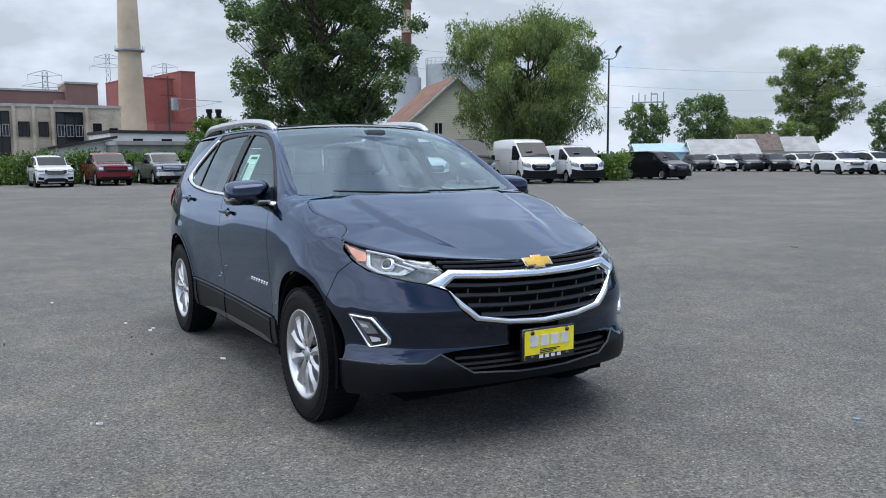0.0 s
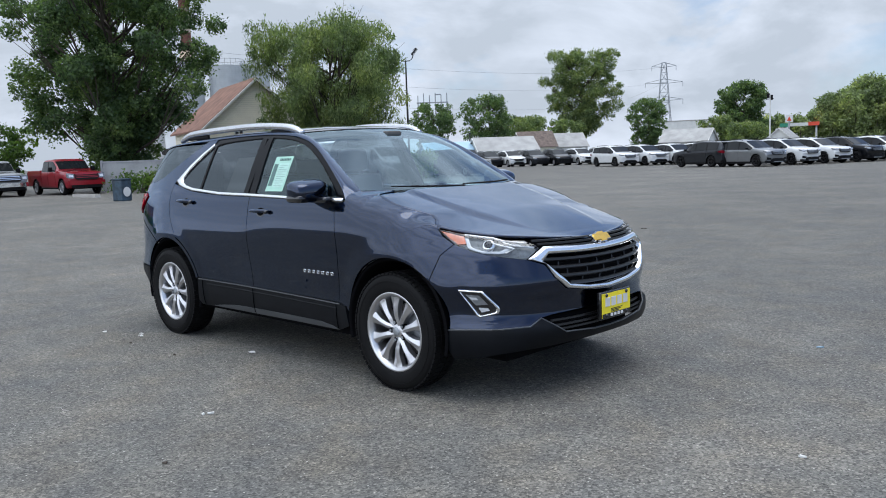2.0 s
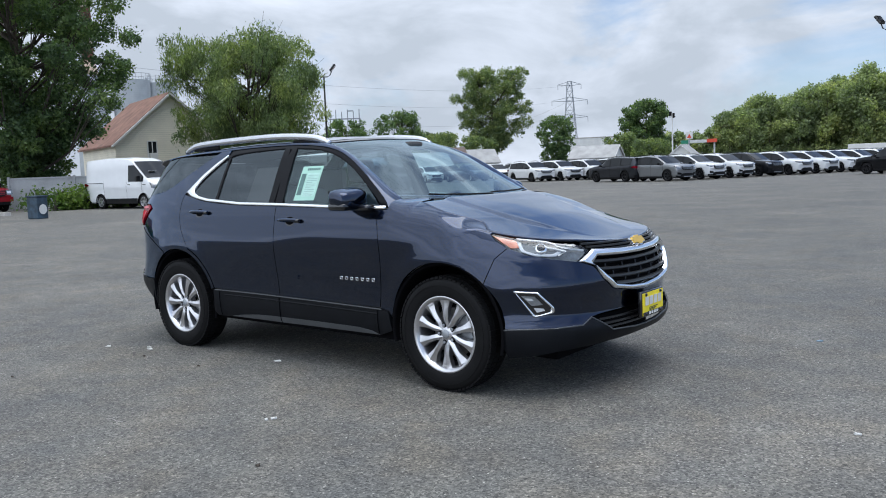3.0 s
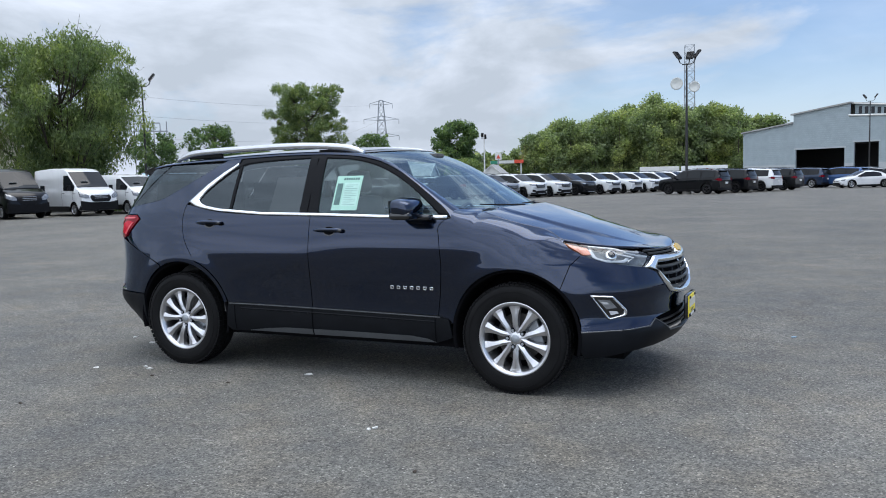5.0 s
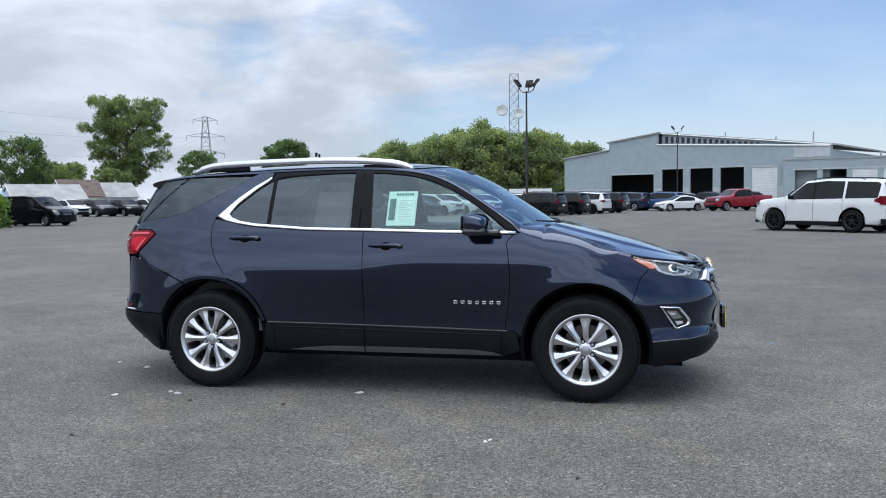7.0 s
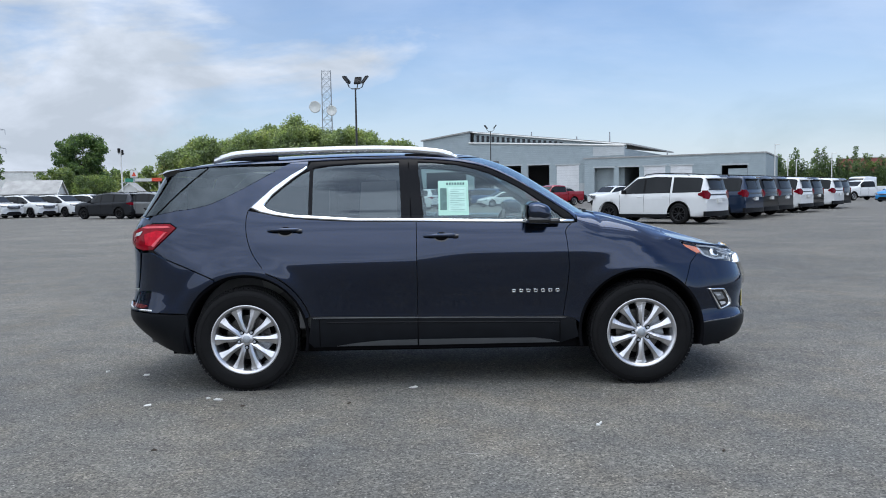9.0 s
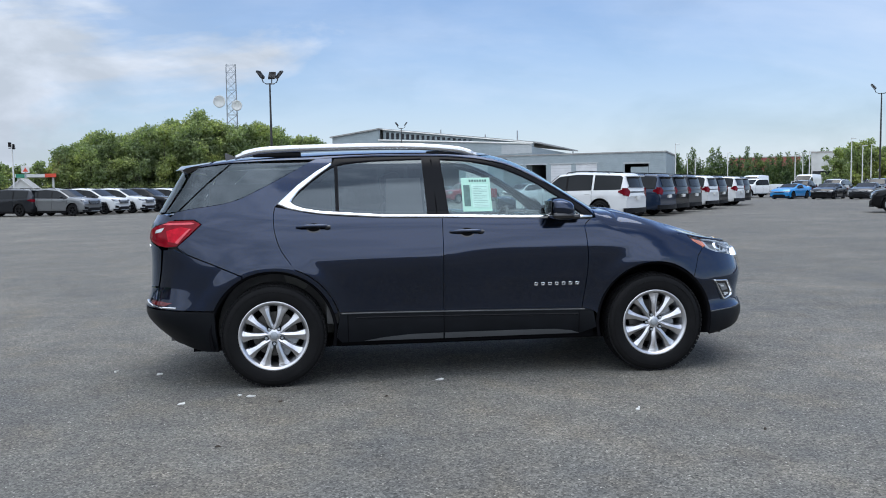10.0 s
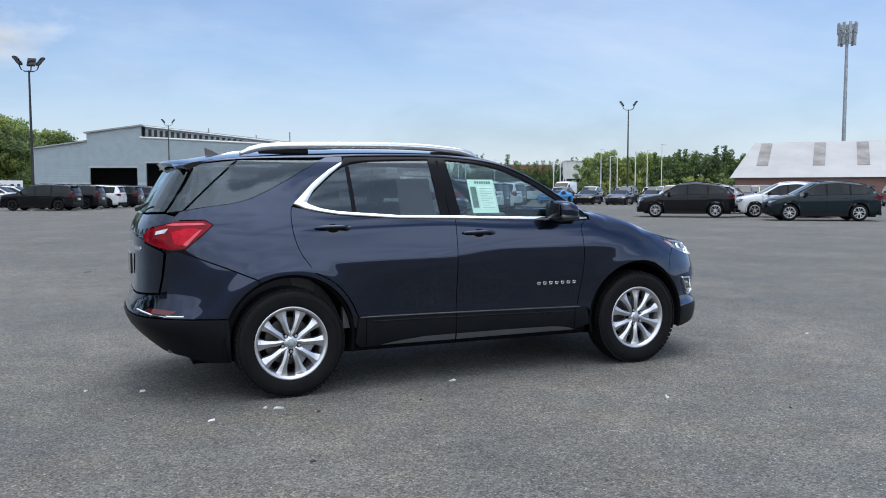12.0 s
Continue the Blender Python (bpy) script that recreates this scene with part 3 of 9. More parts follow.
def wheels_under(spec, root, rim):
    """Four wheels and the dark wells round them."""
    r, w, first = spec["wheel"], spec["width"] / 2, None
    for ax in spec["axles"]:
        for sgn in (-1, 1):
            R = r + spec.get("well", 0.07)
            bm = bmesh.new()
            prev = None
            for i in range(19):
                a = radians(-12 + 204 * i / 18)
                row = [bm.verts.new((ax + (R + d) * math.cos(a), sgn * y, r + (R + d) * math.sin(a))) for d, y in ((0.012, w * 0.985), (-0.004, w * 0.992), (0.0, w - 0.40))]
                if prev:
                    for k in range(2):
                        bm.faces.new((prev[k], row[k], row[k + 1], prev[k + 1]))
                prev = row
            bmesh.ops.recalc_face_normals(bm, faces=bm.faces)
            part("wheel_arch", bm, MAT["gap"] if spec["length"] > 5.2 or spec["nose"] == "car" else MAT["black"], root)
            y = sgn * (w - 0.135)
            if first is None:
                first = wheel_meshes(root, r, 0.25, MAT[rim])
                first.matrix_basis = pose(ax, y, r)
            else:
                copy_wheel(first, root, ax, y, r, sgn > 0)
    box("underbody", (spec["axles"][1] - 0.75, -w + 0.30, spec["clear"] - 0.05, spec["axles"][0] + 0.55, w - 0.30, spec["clear"] + 0.42), MAT["gap"], root)


def side_glass(spec, root, x0, x1, zt, name, mat, out, lo=0.03, hi=0.10, n=10):
    """A pane on both flanks between x0 and x1, its top under the roof line."""
    for sgn in (-1, 1):
        v = []
        for i in range(n + 1):
            x = x0 + (x1 - x0) * i / n
            b = lerp_table(spec["belt"], x) + lo
            t = max(min(zt, lerp_table(spec["top"], x) - hi), b + 0.012)
            v += [(bend(spec, x, cabin_side(spec, x, z)), sgn * (cabin_side(spec, x, z) + out), z) for z in (b, b + (t - b) * 0.5, t)]
        m = len(v)
        v += [(a, b - sgn * 0.02, c) for a, b, c in v]
        f = [(i * 3 + j, i * 3 + j + 1, i * 3 + j + 4, i * 3 + j + 3) for i in range(n) for j in range(2)]
        edge = [i * 3 for i in range(n + 1)] + [n * 3 + 1] + [i * 3 + 2 for i in range(n, -1, -1)] + [1]
        f += [(b, a, a + m, b + m) for a, b in zip(edge, edge[1:] + edge[:1])]
        mesh_ob(name, v, f if sgn > 0 else [q[::-1] for q in f], mat, root)


def screen(spec, root, name, xa, xb, inset):
    """A pane that follows the roof line from xa to xb."""
    v = []
    for i in range(9):
        x = xa + (xb - xa) * i / 8
        e = 0.02
        z = lerp_table(spec["top"], x)
        nr = Vector((lerp_table(spec["top"], x - e) - lerp_table(spec["top"], x + e), 0, 2 * e)).normalized()
        half = cabin_side(spec, x, z - 0.065) - inset
        for j in range(11):
            y = half * (-1 + j / 5)
            lift = 0.018 + 0.020 * (1 - abs(y) / half)
            v.append((bend(spec, x, y) + nr.x * lift, y, z + nr.z * lift))
    f = [(i * 11 + j, (i + 1) * 11 + j, (i + 1) * 11 + j + 1, i * 11 + j + 1) for i in range(8) for j in range(10)]
    o = mesh_ob(name, v, f if xb > xa else [q[::-1] for q in f], MAT["glass"], root, smooth=True)
    return o


def face_x(spec, y, z, rear=False):
    """x of the nose or tail at (y, z)."""
    L = spec["length"] / 2
    pts = [t for t in spec["top"] if (t[0] < -0.80 * L if rear else t[0] > 0.80 * L)]
    pts = sorted((z_, x_) for x_, z_ in pts)
    return bend(spec, lerp_table(pts, z), y)


def plate(spec, root, name, low, high, mat, out=0.012, rear=False, n=12, label=""):
    """A piece on the nose or tail between two lines of (y, z), with its depth turned in."""
    ys = np.linspace(max(low[0][0], high[0][0]), min(low[-1][0], high[-1][0]), n + 1)
    v = []
    s = -1 if rear else 1
    for y in ys:
        a, b = lerp_table(low, y), lerp_table(high, y)
        v += [(face_x(spec, y, z, rear) + s * out, y, z) for z in (a, a + (b - a) / 3, a + (b - a) * 2 / 3, b)]
    m = len(v)
    v += [(x - s * 0.10, y, z) for x, y, z in v]
    f = [(i * 4 + j, i * 4 + j + 4, i * 4 + j + 5, i * 4 + j + 1) for i in range(n) for j in range(3)]
    edge = [i * 4 for i in range(n + 1)] + [n * 4 + 1, n * 4 + 2] + [i * 4 + 3 for i in range(n, -1, -1)] + [2, 1]
    f += [(b, a, a + m, b + m) for a, b in zip(edge, edge[1:] + edge[:1])]
    return mesh_ob(name, v, [q[::-1] for q in f] if rear else f, mat, root, label)


def mirrored(line):
    return [(-y, z) for y, z in line[::-1]]


def vehicle(kind, name, mat, rim="alloy", far=False):
    """A parked road vehicle along +x, its base on z=0."""
    if kind == "pickup":
        return pickup(name, mat, rim)
    # what stands beyond sixty metres shows no seams, handles or light strips
    spec = SPECS[kind]
    root = empty(name)
    L, w, clear, r = spec["length"] / 2, spec["width"] / 2, spec["clear"], spec["wheel"]
    xs = set(np.round(np.linspace(-L, L, 56), 3)) | {round(t[0], 3) for t in spec["top"]}
    for ax in spec["axles"]:
        xs |= {round(ax + (r + spec.get("well", 0.07)) * math.cos(radians(a)) * 0.999, 3) for a in range(0, 181, 10)}
    xs = sorted(x for x in xs if -L <= x <= L)
    xs = [x for i, x in enumerate(xs) if i == 0 or x - xs[i - 1] > 0.006]
    body_shell(spec, "body", xs, mat, root)
    # side glass over a black band
    wins = sorted(spec["windows"])
    runs = [[wins[0]]]
    for q in wins[1:]:
        if q[0] - runs[-1][-1][1] < 0.13:
            runs[-1].append(q)
        else:
            runs.append([q])
    for run in runs:
        side_glass(spec, root, run[0][0] - 0.03, run[-1][1] + 0.05, max(q[2] for q in run) + 0.025, "window_surround", MAT["black"], 0.004, 0.010, 0.085, 16)
        for q in run:
            side_glass(spec, root, *q, "side_window", MAT["glass"], 0.009)
    tops = spec["top"]
    van = spec["nose"] == "van"
    hi = max((t for t in tops if t[1] > lerp_table(spec["belt"], t[0]) + 0.3 and t[0] > -0.5), key=lambda t: t[0])
    ws = screen(spec, root, "windscreen", hi[0] + 0.05, spec["cabin"][1] - 0.05, 0.05)
    if van:
        xm = hi[0] + 0.62 * (spec["cabin"][1] - hi[0])
        box("paper_sheet", (xm - 0.10, -0.48, lerp_table(tops, xm) + 0.045, xm + 0.10, -0.12, lerp_table(tops, xm) + 0.060), MAT["off_white"], ws, "white paper sheet behind the windscreen")
    if kind not in VANS:
        back = [t for t in tops if t[0] < -0.3 and t[1] > lerp_table(spec["belt"], t[0]) + 0.02]
        xa, xb = back[0][0], [t for t in back if t[1] >= max(b[1] for b in back) - 0.28][0][0]
        screen(spec, root, "rear_window", xb + 0.02, max(xa, -L + 0.06), 0.07)
        if spec["nose"] == "suv":
            zs = lerp_table(tops, xb)
            bm = bmesh.new()
            add_box(bm, xb - 0.16, -w * 0.66, zs + 0.015, xb + 0.16, w * 0.66, zs + 0.055, bevel=0.015)
            part("rear_spoiler", bm, mat, root)
    wheels_under(spec, root, rim)
    # ---- nose
    hood = lerp_table(tops, L - 0.22)
    if van:
        gz = hood - 0.37
        hexa = ([(-0.56, gz + 0.06), (-0.44, gz - 0.12), (0.44, gz - 0.12), (0.56, gz + 0.06)], [(-0.56, gz + 0.14), (-0.48, gz + 0.31), (0.48, gz + 0.31), (0.56, gz + 0.14)])
        g = plate(spec, root, "grille", *hexa, MAT["black"], 0.016)
        for z in (gz + 0.06, gz + 0.14, gz + 0.22):
            plate(spec, g, "grille_bar", [(-0.34, z), (0.34, z)], [(-0.34, z + 0.018), (0.34, z + 0.018)], MAT["steel"], 0.026)
        for s in (-1, 1):
            lo, up = [(0.61, gz + 0.06), (0.80, gz + 0.06), (w * 0.985, gz + 0.15)], [(0.61, gz + 0.20), (0.80, gz + 0.32), (w * 0.985, gz + 0.40)]
            if s < 0:
                lo, up = mirrored(lo), mirrored(up)
            plate(spec, root, "headlight", lo, up, MAT["grey_lamp"], 0.014)
        plate(spec, root, "front_bumper", [(-w * 0.97, clear + 0.03), (w * 0.97, clear + 0.03)], [(-w * 0.97, gz - 0.06), (-0.55, gz - 0.14), (0.55, gz - 0.14), (w * 0.97, gz - 0.06)], MAT["black"], 0.03)
    else:
        tall = spec["nose"] == "suv"
        gh = 0.25 if tall else 0.13
        gz = hood - (0.10 if tall else 0.09)
        lo, up = [(-0.56, gz - gh * 0.55), (-0.42, gz - gh), (0.42, gz - gh), (0.56, gz - gh * 0.55)], [(-0.58, gz - 0.01), (-0.4, gz + 0.02), (0.4, gz + 0.02), (0.58, gz - 0.01)]
        g = plate(spec, root, "grille", lo, up, MAT["black"], 0.012)
        for k in range(3 if tall else 2):
            z = gz - gh * (0.26 + 0.25 * k)
            plate(spec, g, "grille_bar", [(-0.50 + 0.03 * k, z), (0.50 - 0.03 * k, z)], [(-0.50 + 0.03 * k, z + 0.02), (0.50 - 0.03 * k, z + 0.02)], MAT["steel"] if kind != "crossover" else MAT["dark_alloy"], 0.022)
        for s in (-1, 1):
            lo, up = [(0.60, gz - 0.10), (0.80, gz - 0.11), (w * 0.99, gz - 0.04)], [(0.60, gz + 0.01), (0.80, gz + 0.03), (w * 0.99, gz + 0.05)]
            l2, u2 = [(0.64, gz - 0.06), (w * 0.90, gz - 0.05)], [(0.64, gz - 0.03), (w * 0.90, gz - 0.01)]
            fl, fu = [(0.60, clear + 0.20), (w * 0.88, clear + 0.20)], [(0.60, clear + 0.31), (w * 0.88, clear + 0.36)]
            if s < 0:
                lo, up, l2, u2, fl, fu = map(mirrored, (lo, up, l2, u2, fl, fu))
            lamp = plate(spec, root, "headlight", lo, up, MAT["grey_lamp"], 0.013)
            if not far:
                plate(spec, lamp, "light_strip", l2, u2, MAT["lamp"], 0.018)
                plate(spec, root, "fog_recess", fl, fu, MAT["black"], 0.012)
        plate(spec, root, "lower_intake", [(-0.60, clear + 0.10), (0.60, clear + 0.10)], [(-0.60, clear + 0.18), (-0.45, clear + 0.28), (0.45, clear + 0.28), (0.60, clear + 0.18)], MAT["black"], 0.014)
        plate(spec, root, "front_valance", [(-w * 0.95, clear + 0.03), (w * 0.95, clear + 0.03)], [(-w * 0.95, clear + 0.14), (-0.6, clear + 0.10), (0.6, clear + 0.10), (w * 0.95, clear + 0.14)], MAT["black"], 0.018)
        if tall and not far:
            plate(spec, root, "skid_plate", [(-0.42, clear + 0.035), (0.42, clear + 0.035)], [(-0.46, clear + 0.085), (0.46, clear + 0.085)], MAT["steel"], 0.024)
    # ---- tail
    lz = spec["tail"]
    big = 0.17 if kind == "big_suv" else 0.10
    for s in (-1, 1):
        lo, up = [(w * 0.66, lz - 0.03), (w * 0.80, lz - big), (w * 0.985, lz - big * 0.7)], [(w * 0.66, lz + 0.05), (w * 0.80, lz + big), (w * 0.985, lz + big)]
        if s < 0:
            lo, up = mirrored(lo), mirrored(up)
        lamp = plate(spec, root, "tail_light", lo, up, MAT["red_lamp"], 0.016, True)
        v = []
        for i in range(6):
            x = -L + 0.01 + 0.34 * i / 5
            y = w * (1.0 - 0.09 * max(0.0, (abs(x) / L - 0.74) / 0.26) ** 2)
            k = 1 - i / 5
            v += [(bend(spec, x, y), s * (y + 0.012), lz + z) for z in (-big * (0.1 + 0.6 * k), 0.02, big * (0.35 + 0.65 * k))]
        f = [(i * 3 + j, i * 3 + j + 3, i * 3 + j + 4, i * 3 + j + 1) for i in range(5) for j in range(2)]
        mesh_ob("lamp_side", v, f if s < 0 else [q[::-1] for q in f], MAT["red_lamp"], lamp)
    if spec["nose"] == "suv":
        plate(spec, root, "tailgate_band", [(-w * 0.66, lz - 0.02), (w * 0.66, lz - 0.02)], [(-w * 0.66, lz + 0.035), (w * 0.66, lz + 0.035)], MAT["dark_alloy"], 0.012, True)
    plate(spec, root, "rear_bumper", [(-w * 0.96, clear + 0.03), (w * 0.96, clear + 0.03)], [(-w * 0.96, clear + 0.22), (w * 0.96, clear + 0.22)], MAT["black"], 0.02, True)
    plate(spec, root, "number_plate", [(-0.15, lz - 0.30), (0.15, lz - 0.30)], [(-0.15, lz - 0.16), (0.15, lz - 0.16)], MAT["plate"], 0.022, True)
    # ---- flanks: seams, handles, sill, mirrors, rails
    seams = [q[0] - 0.04 for q in spec["windows"][:2]] + [spec["windows"][0][1] + 0.08] if kind not in VANS else [0.62, 1.78, -1.15]
    for sgn in (-1, 1):
        for i, sx in enumerate(seams if not far else ()):
            half = section_row(spec, sx)
            line = [(sx, sgn * (y + 0.0015), z) for y, z in half[3:8]]
            v, f = tube(line, [0.006] * len(line), 4)
            mesh_ob("door_seam", v, f, MAT["gap"], root)
            if i < 2 and kind != "coupe" or i == 0:
                b = lerp_table(spec["belt"], sx) - 0.13
                hx = sx + 0.10
                v, f = tube([(hx - 0.01, sgn * (w - 0.004), b), (hx + 0.03, sgn * (w + 0.022), b), (hx + 0.16, sgn * (w + 0.022), b), (hx + 0.20, sgn * (w - 0.004), b)], [0.013] * 4, 6)
                mesh_ob("door_handle", v, f, MAT["black"] if van else mat, root, smooth=True)
        x0, x1 = spec["axles"][1] + r + 0.085, spec["axles"][0] - r - 0.085
        box("side_sill", (x0, sgn * (w * 0.90), clear - 0.03, x1, sgn * (w * 0.988 + 0.006), clear + (0.24 if kind in VANS else 0.11)), MAT["black"], root, bevel=0.015)
        if kind in VANS:
            for xa, xb in ((-L + 0.05, spec["axles"][1] - r - 0.085), (spec["axles"][0] + r + 0.085, L - 0.30)):
                box("side_cladding", (xa, sgn * (w * 0.90), clear + 0.02, xb, sgn * (w * 0.955), clear + 0.26), MAT["black"], root, bevel=0.02)
            v, f = tube([(-2.5, sgn * (w + 0.002), 1.30), (-1.2, sgn * (w + 0.002), 1.30)], [0.016] * 2, 5)
            mesh_ob("door_rail", v, f, MAT["pole"], root)
        mx = spec["windows"][0][1] - (0.20 if not van else 0.10)
        mz = lerp_table(spec["belt"], mx) + 0.02
        bm = bmesh.new()
        add_box(bm, mx - 0.07, sgn * (w + 0.02), mz, mx + 0.08, sgn * (w + 0.20), mz + (0.28 if kind in VANS else 0.15), bevel=0.035)
        add_box(bm, mx, sgn * (w - 0.08), mz + 0.01, mx + 0.05, sgn * (w + 0.05), mz + 0.05)
        part("mirror", bm, MAT["black"], root)
        if spec["nose"] == "suv":
            yr = sgn * w * 0.69
            line = [(x, yr, lerp_table(tops, x) + dz) for x, dz in ((-1.75, -0.02), (-1.65, 0.045), (-1.0, 0.055), (-0.3, 0.055), (0.10, 0.045), (0.20, -0.02))]
            v, f = tube(line, [0.018] * 6, 6)
            mesh_ob("roof_rail", v, f, MAT["black"] if kind != "crossover" else mat, root)
    return root


def pickup(name, mat, rim):
    """A crew-cab pickup with an open bed."""
    root = empty(name)
    spec = dict(length=5.9, width=2.03, clear=0.36, wheel=0.41, well=0.085, axles=(1.95, -1.75), belt=[(-3, 1.30), (3, 1.22)], round=0.13, round_rear=0.0,
                top=[(-0.98, 1.0), (-0.93, 1.45), (-0.78, 1.86), (-0.5, 1.95), (0.5, 1.94), (0.75, 1.86), (1.35, 1.36), (1.6, 1.32), (2.6, 1.24), (2.84, 1.16), (2.95, 0.85)], cabin=(-0.95, 1.4), nose="suv", lean=0.84)
    L, w = 2.95, 1.015
    xs = {-0.98, -0.93, -0.85, -0.78, -0.6, -0.3, 0.1, 0.5, 0.75, 0.95, 1.15, 1.35, 1.5, 2.5, 2.7, 2.84, 2.91, 2.95} | {round(1.95 + 0.495 * math.cos(radians(a)) * 0.999, 3) for a in range(0, 181, 10)}
    body_shell(spec, "cab", sorted(xs), mat, root)
    # the bed's sides are cut out round the rear wheels
    for sgn in (-1, 1):
        bm = bmesh.new()
        prev = None
        for x in sorted(set(np.round(np.linspace(-2.93, -1.01, 12), 3)) | {round(-1.75 + 0.495 * math.cos(radians(a)), 3) for a in range(0, 181, 12)}):
            d = abs(x + 1.75)
            zb = max(0.50, 0.41 + math.sqrt(max(0.0, 0.495 ** 2 - d * d))) if d < 0.495 else 0.50
            row = [bm.verts.new((x, sgn * y, z)) for y, z in ((w - 0.16, zb), (w * 0.975, zb), (w * 0.99, max(zb, 0.75)), (w, 1.08), (w * 0.975, 1.33), (w * 0.95, 1.36), (w - 0.15, 1.36))]
            if prev:
                for k in range(7):
                    bm.faces.new((prev[k], prev[(k + 1) % 7], row[(k + 1) % 7], row[k]))
            else:
                bm.faces.new(row)
            prev = row
        bm.faces.new(prev[::-1])
        bmesh.ops.recalc_face_normals(bm, faces=bm.faces)
        part("bed_side", bm, mat, root)
    box("bed_floor", (-2.90, -w + 0.17, 0.62, -1.02, w - 0.17, 0.74), MAT["black"], root)
    box("tailgate", (-2.95, -w + 0.165, 0.62, -2.86, w - 0.165, 1.34), mat, root, bevel=0.02)
    box("rear_bumper", (-3.06, -w + 0.06, 0.46, -2.96, w - 0.06, 0.62), MAT["chrome"], root, bevel=0.03)
    side_glass(spec, root, -0.80, 1.08, 1.84, "window_surround", MAT["black"], 0.004, 0.020, 0.085, 16)
    side_glass(spec, root, 0.14, 1.04, 1.82, "side_window", MAT["glass"], 0.009)
    side_glass(spec, root, -0.76, 0.06, 1.82, "side_window", MAT["glass"], 0.009)
    screen(spec, root, "windscreen", 0.80, 1.32, 0.05)
    screen(spec, root, "rear_window", -0.80, -0.915, 0.09)
    chrome_nose = mat is not MAT["red_paint"] and mat is not MAT["maroon_paint"]
    for sgn in (-1, 1):
        box("tail_light", (-2.965, sgn * (w - 0.16), 0.90, -2.90, sgn * (w + 0.004), 1.28), MAT["red_lamp"], root, bevel=0.01)
        bm = bmesh.new()
        add_box(bm, 0.88, sgn * (w + 0.03), 1.29, 1.02, sgn * (w + 0.24), 1.52, bevel=0.04)
        add_box(bm, 0.92, sgn * (w - 0.08), 1.31, 0.98, sgn * (w + 0.05), 1.36)
        part("mirror", bm, MAT["black"], root)
        lo, up = [(0.66, 0.90), (0.80, 0.88), (w * 0.98, 0.92)], [(0.66, 1.13), (0.80, 1.16), (w * 0.98, 1.17)]
        l2, u2 = [(0.70, 0.96), (w * 0.90, 0.96)], [(0.70, 1.07), (w * 0.90, 1.09)]
        if sgn < 0:
            lo, up, l2, u2 = map(mirrored, (lo, up, l2, u2))
        lamp = plate(spec, root, "headlight", lo, up, MAT["grey_lamp"], 0.016)
        plate(spec, lamp, "light_strip", l2, u2, MAT["lamp"], 0.024)
        box("side_step", (-0.9, sgn * (w - 0.10), 0.33, 1.4, sgn * (w + 0.05), 0.41), MAT["black"], root, bevel=0.01)
        for sx in (-0.83, 0.09, 1.16):
            v, f = tube([(sx, sgn * (y + 0.0015), z) for y, z in section_row(spec, sx)[3:8]], [0.006] * 5, 4)
            mesh_ob("door_seam", v, f, MAT["gap"], root)
    g = plate(spec, root, "grille", [(-0.64, 0.90), (-0.52, 0.82), (0.52, 0.82), (0.64, 0.90)], [(-0.66, 1.10), (-0.56, 1.17), (0.56, 1.17), (0.66, 1.10)], MAT["black"], 0.020)
    for z in (0.92, 1.00, 1.08):
        plate(spec, g, "grille_bar", [(-0.58, z), (0.58, z)], [(-0.58, z + 0.03), (0.58, z + 0.03)], MAT["chrome"] if chrome_nose else mat, 0.034)
    plate(spec, root, "front_bumper", [(-w * 0.97, 0.54), (w * 0.97, 0.54)], [(-w * 0.97, 0.78), (-0.6, 0.76), (0.6, 0.76), (w * 0.97, 0.78)], MAT["chrome"] if chrome_nose else mat, 0.055)
    plate(spec, root, "lower_intake", [(-0.80, 0.38), (0.80, 0.38)], [(-0.80, 0.55), (0.80, 0.55)], MAT["black"], 0.045)
    wheels_under(spec, root, rim)
    return root


PARKED = {}


def park(kind, mat, x, y, rz, label, group="", rim="alloy", name=None):
    """Parks a vehicle; repeats of a kind and colour share their meshes."""
    names = {"suv": "suv", "big_suv": "large_suv", "crossover": "crossover", "sedan": "sedan", "coupe": "coupe", "van": "cargo_van", "low_van": "cargo_van", "small_van": "small_van", "pickup": "pickup_truck"}
    far = math.hypot(x, y) > 60.0
    key = (kind, mat, rim, far)
    if key not in PARKED:
        ob = PARKED[key] = vehicle(kind, name or names[kind], MAT[mat], rim, far)
        ob.matrix_basis = pose(x, y, 0, 0, 0, rz)
    else:
        ob = copy_thing(PARKED[key], pose(x, y, 0, 0, 0, rz))
    tagged(ob, label, {"pickup": "pickup truck", "van": "van", "low_van": "van", "small_van": "van", "suv": "SUV", "big_suv": "SUV", "crossover": "SUV"}.get(kind, "car"), group)
    if not group and "group" in ob:
        del ob["group"]
    return ob


# against the hedge, noses towards the open lot
park("suv", "white", -47.0, 2.2, 2, "white SUV with black grille parked against the hedge", "vehicles by the hedge", "dark_alloy")
park("pickup", "maroon_paint", -48.6, 5.5, 2, "dark red pickup truck parked against the hedge", "vehicles by the hedge")
park("pickup", "silver_paint", -48.8, 8.8, 2, "silver grey pickup truck parked against the hedge", "vehicles by the hedge")
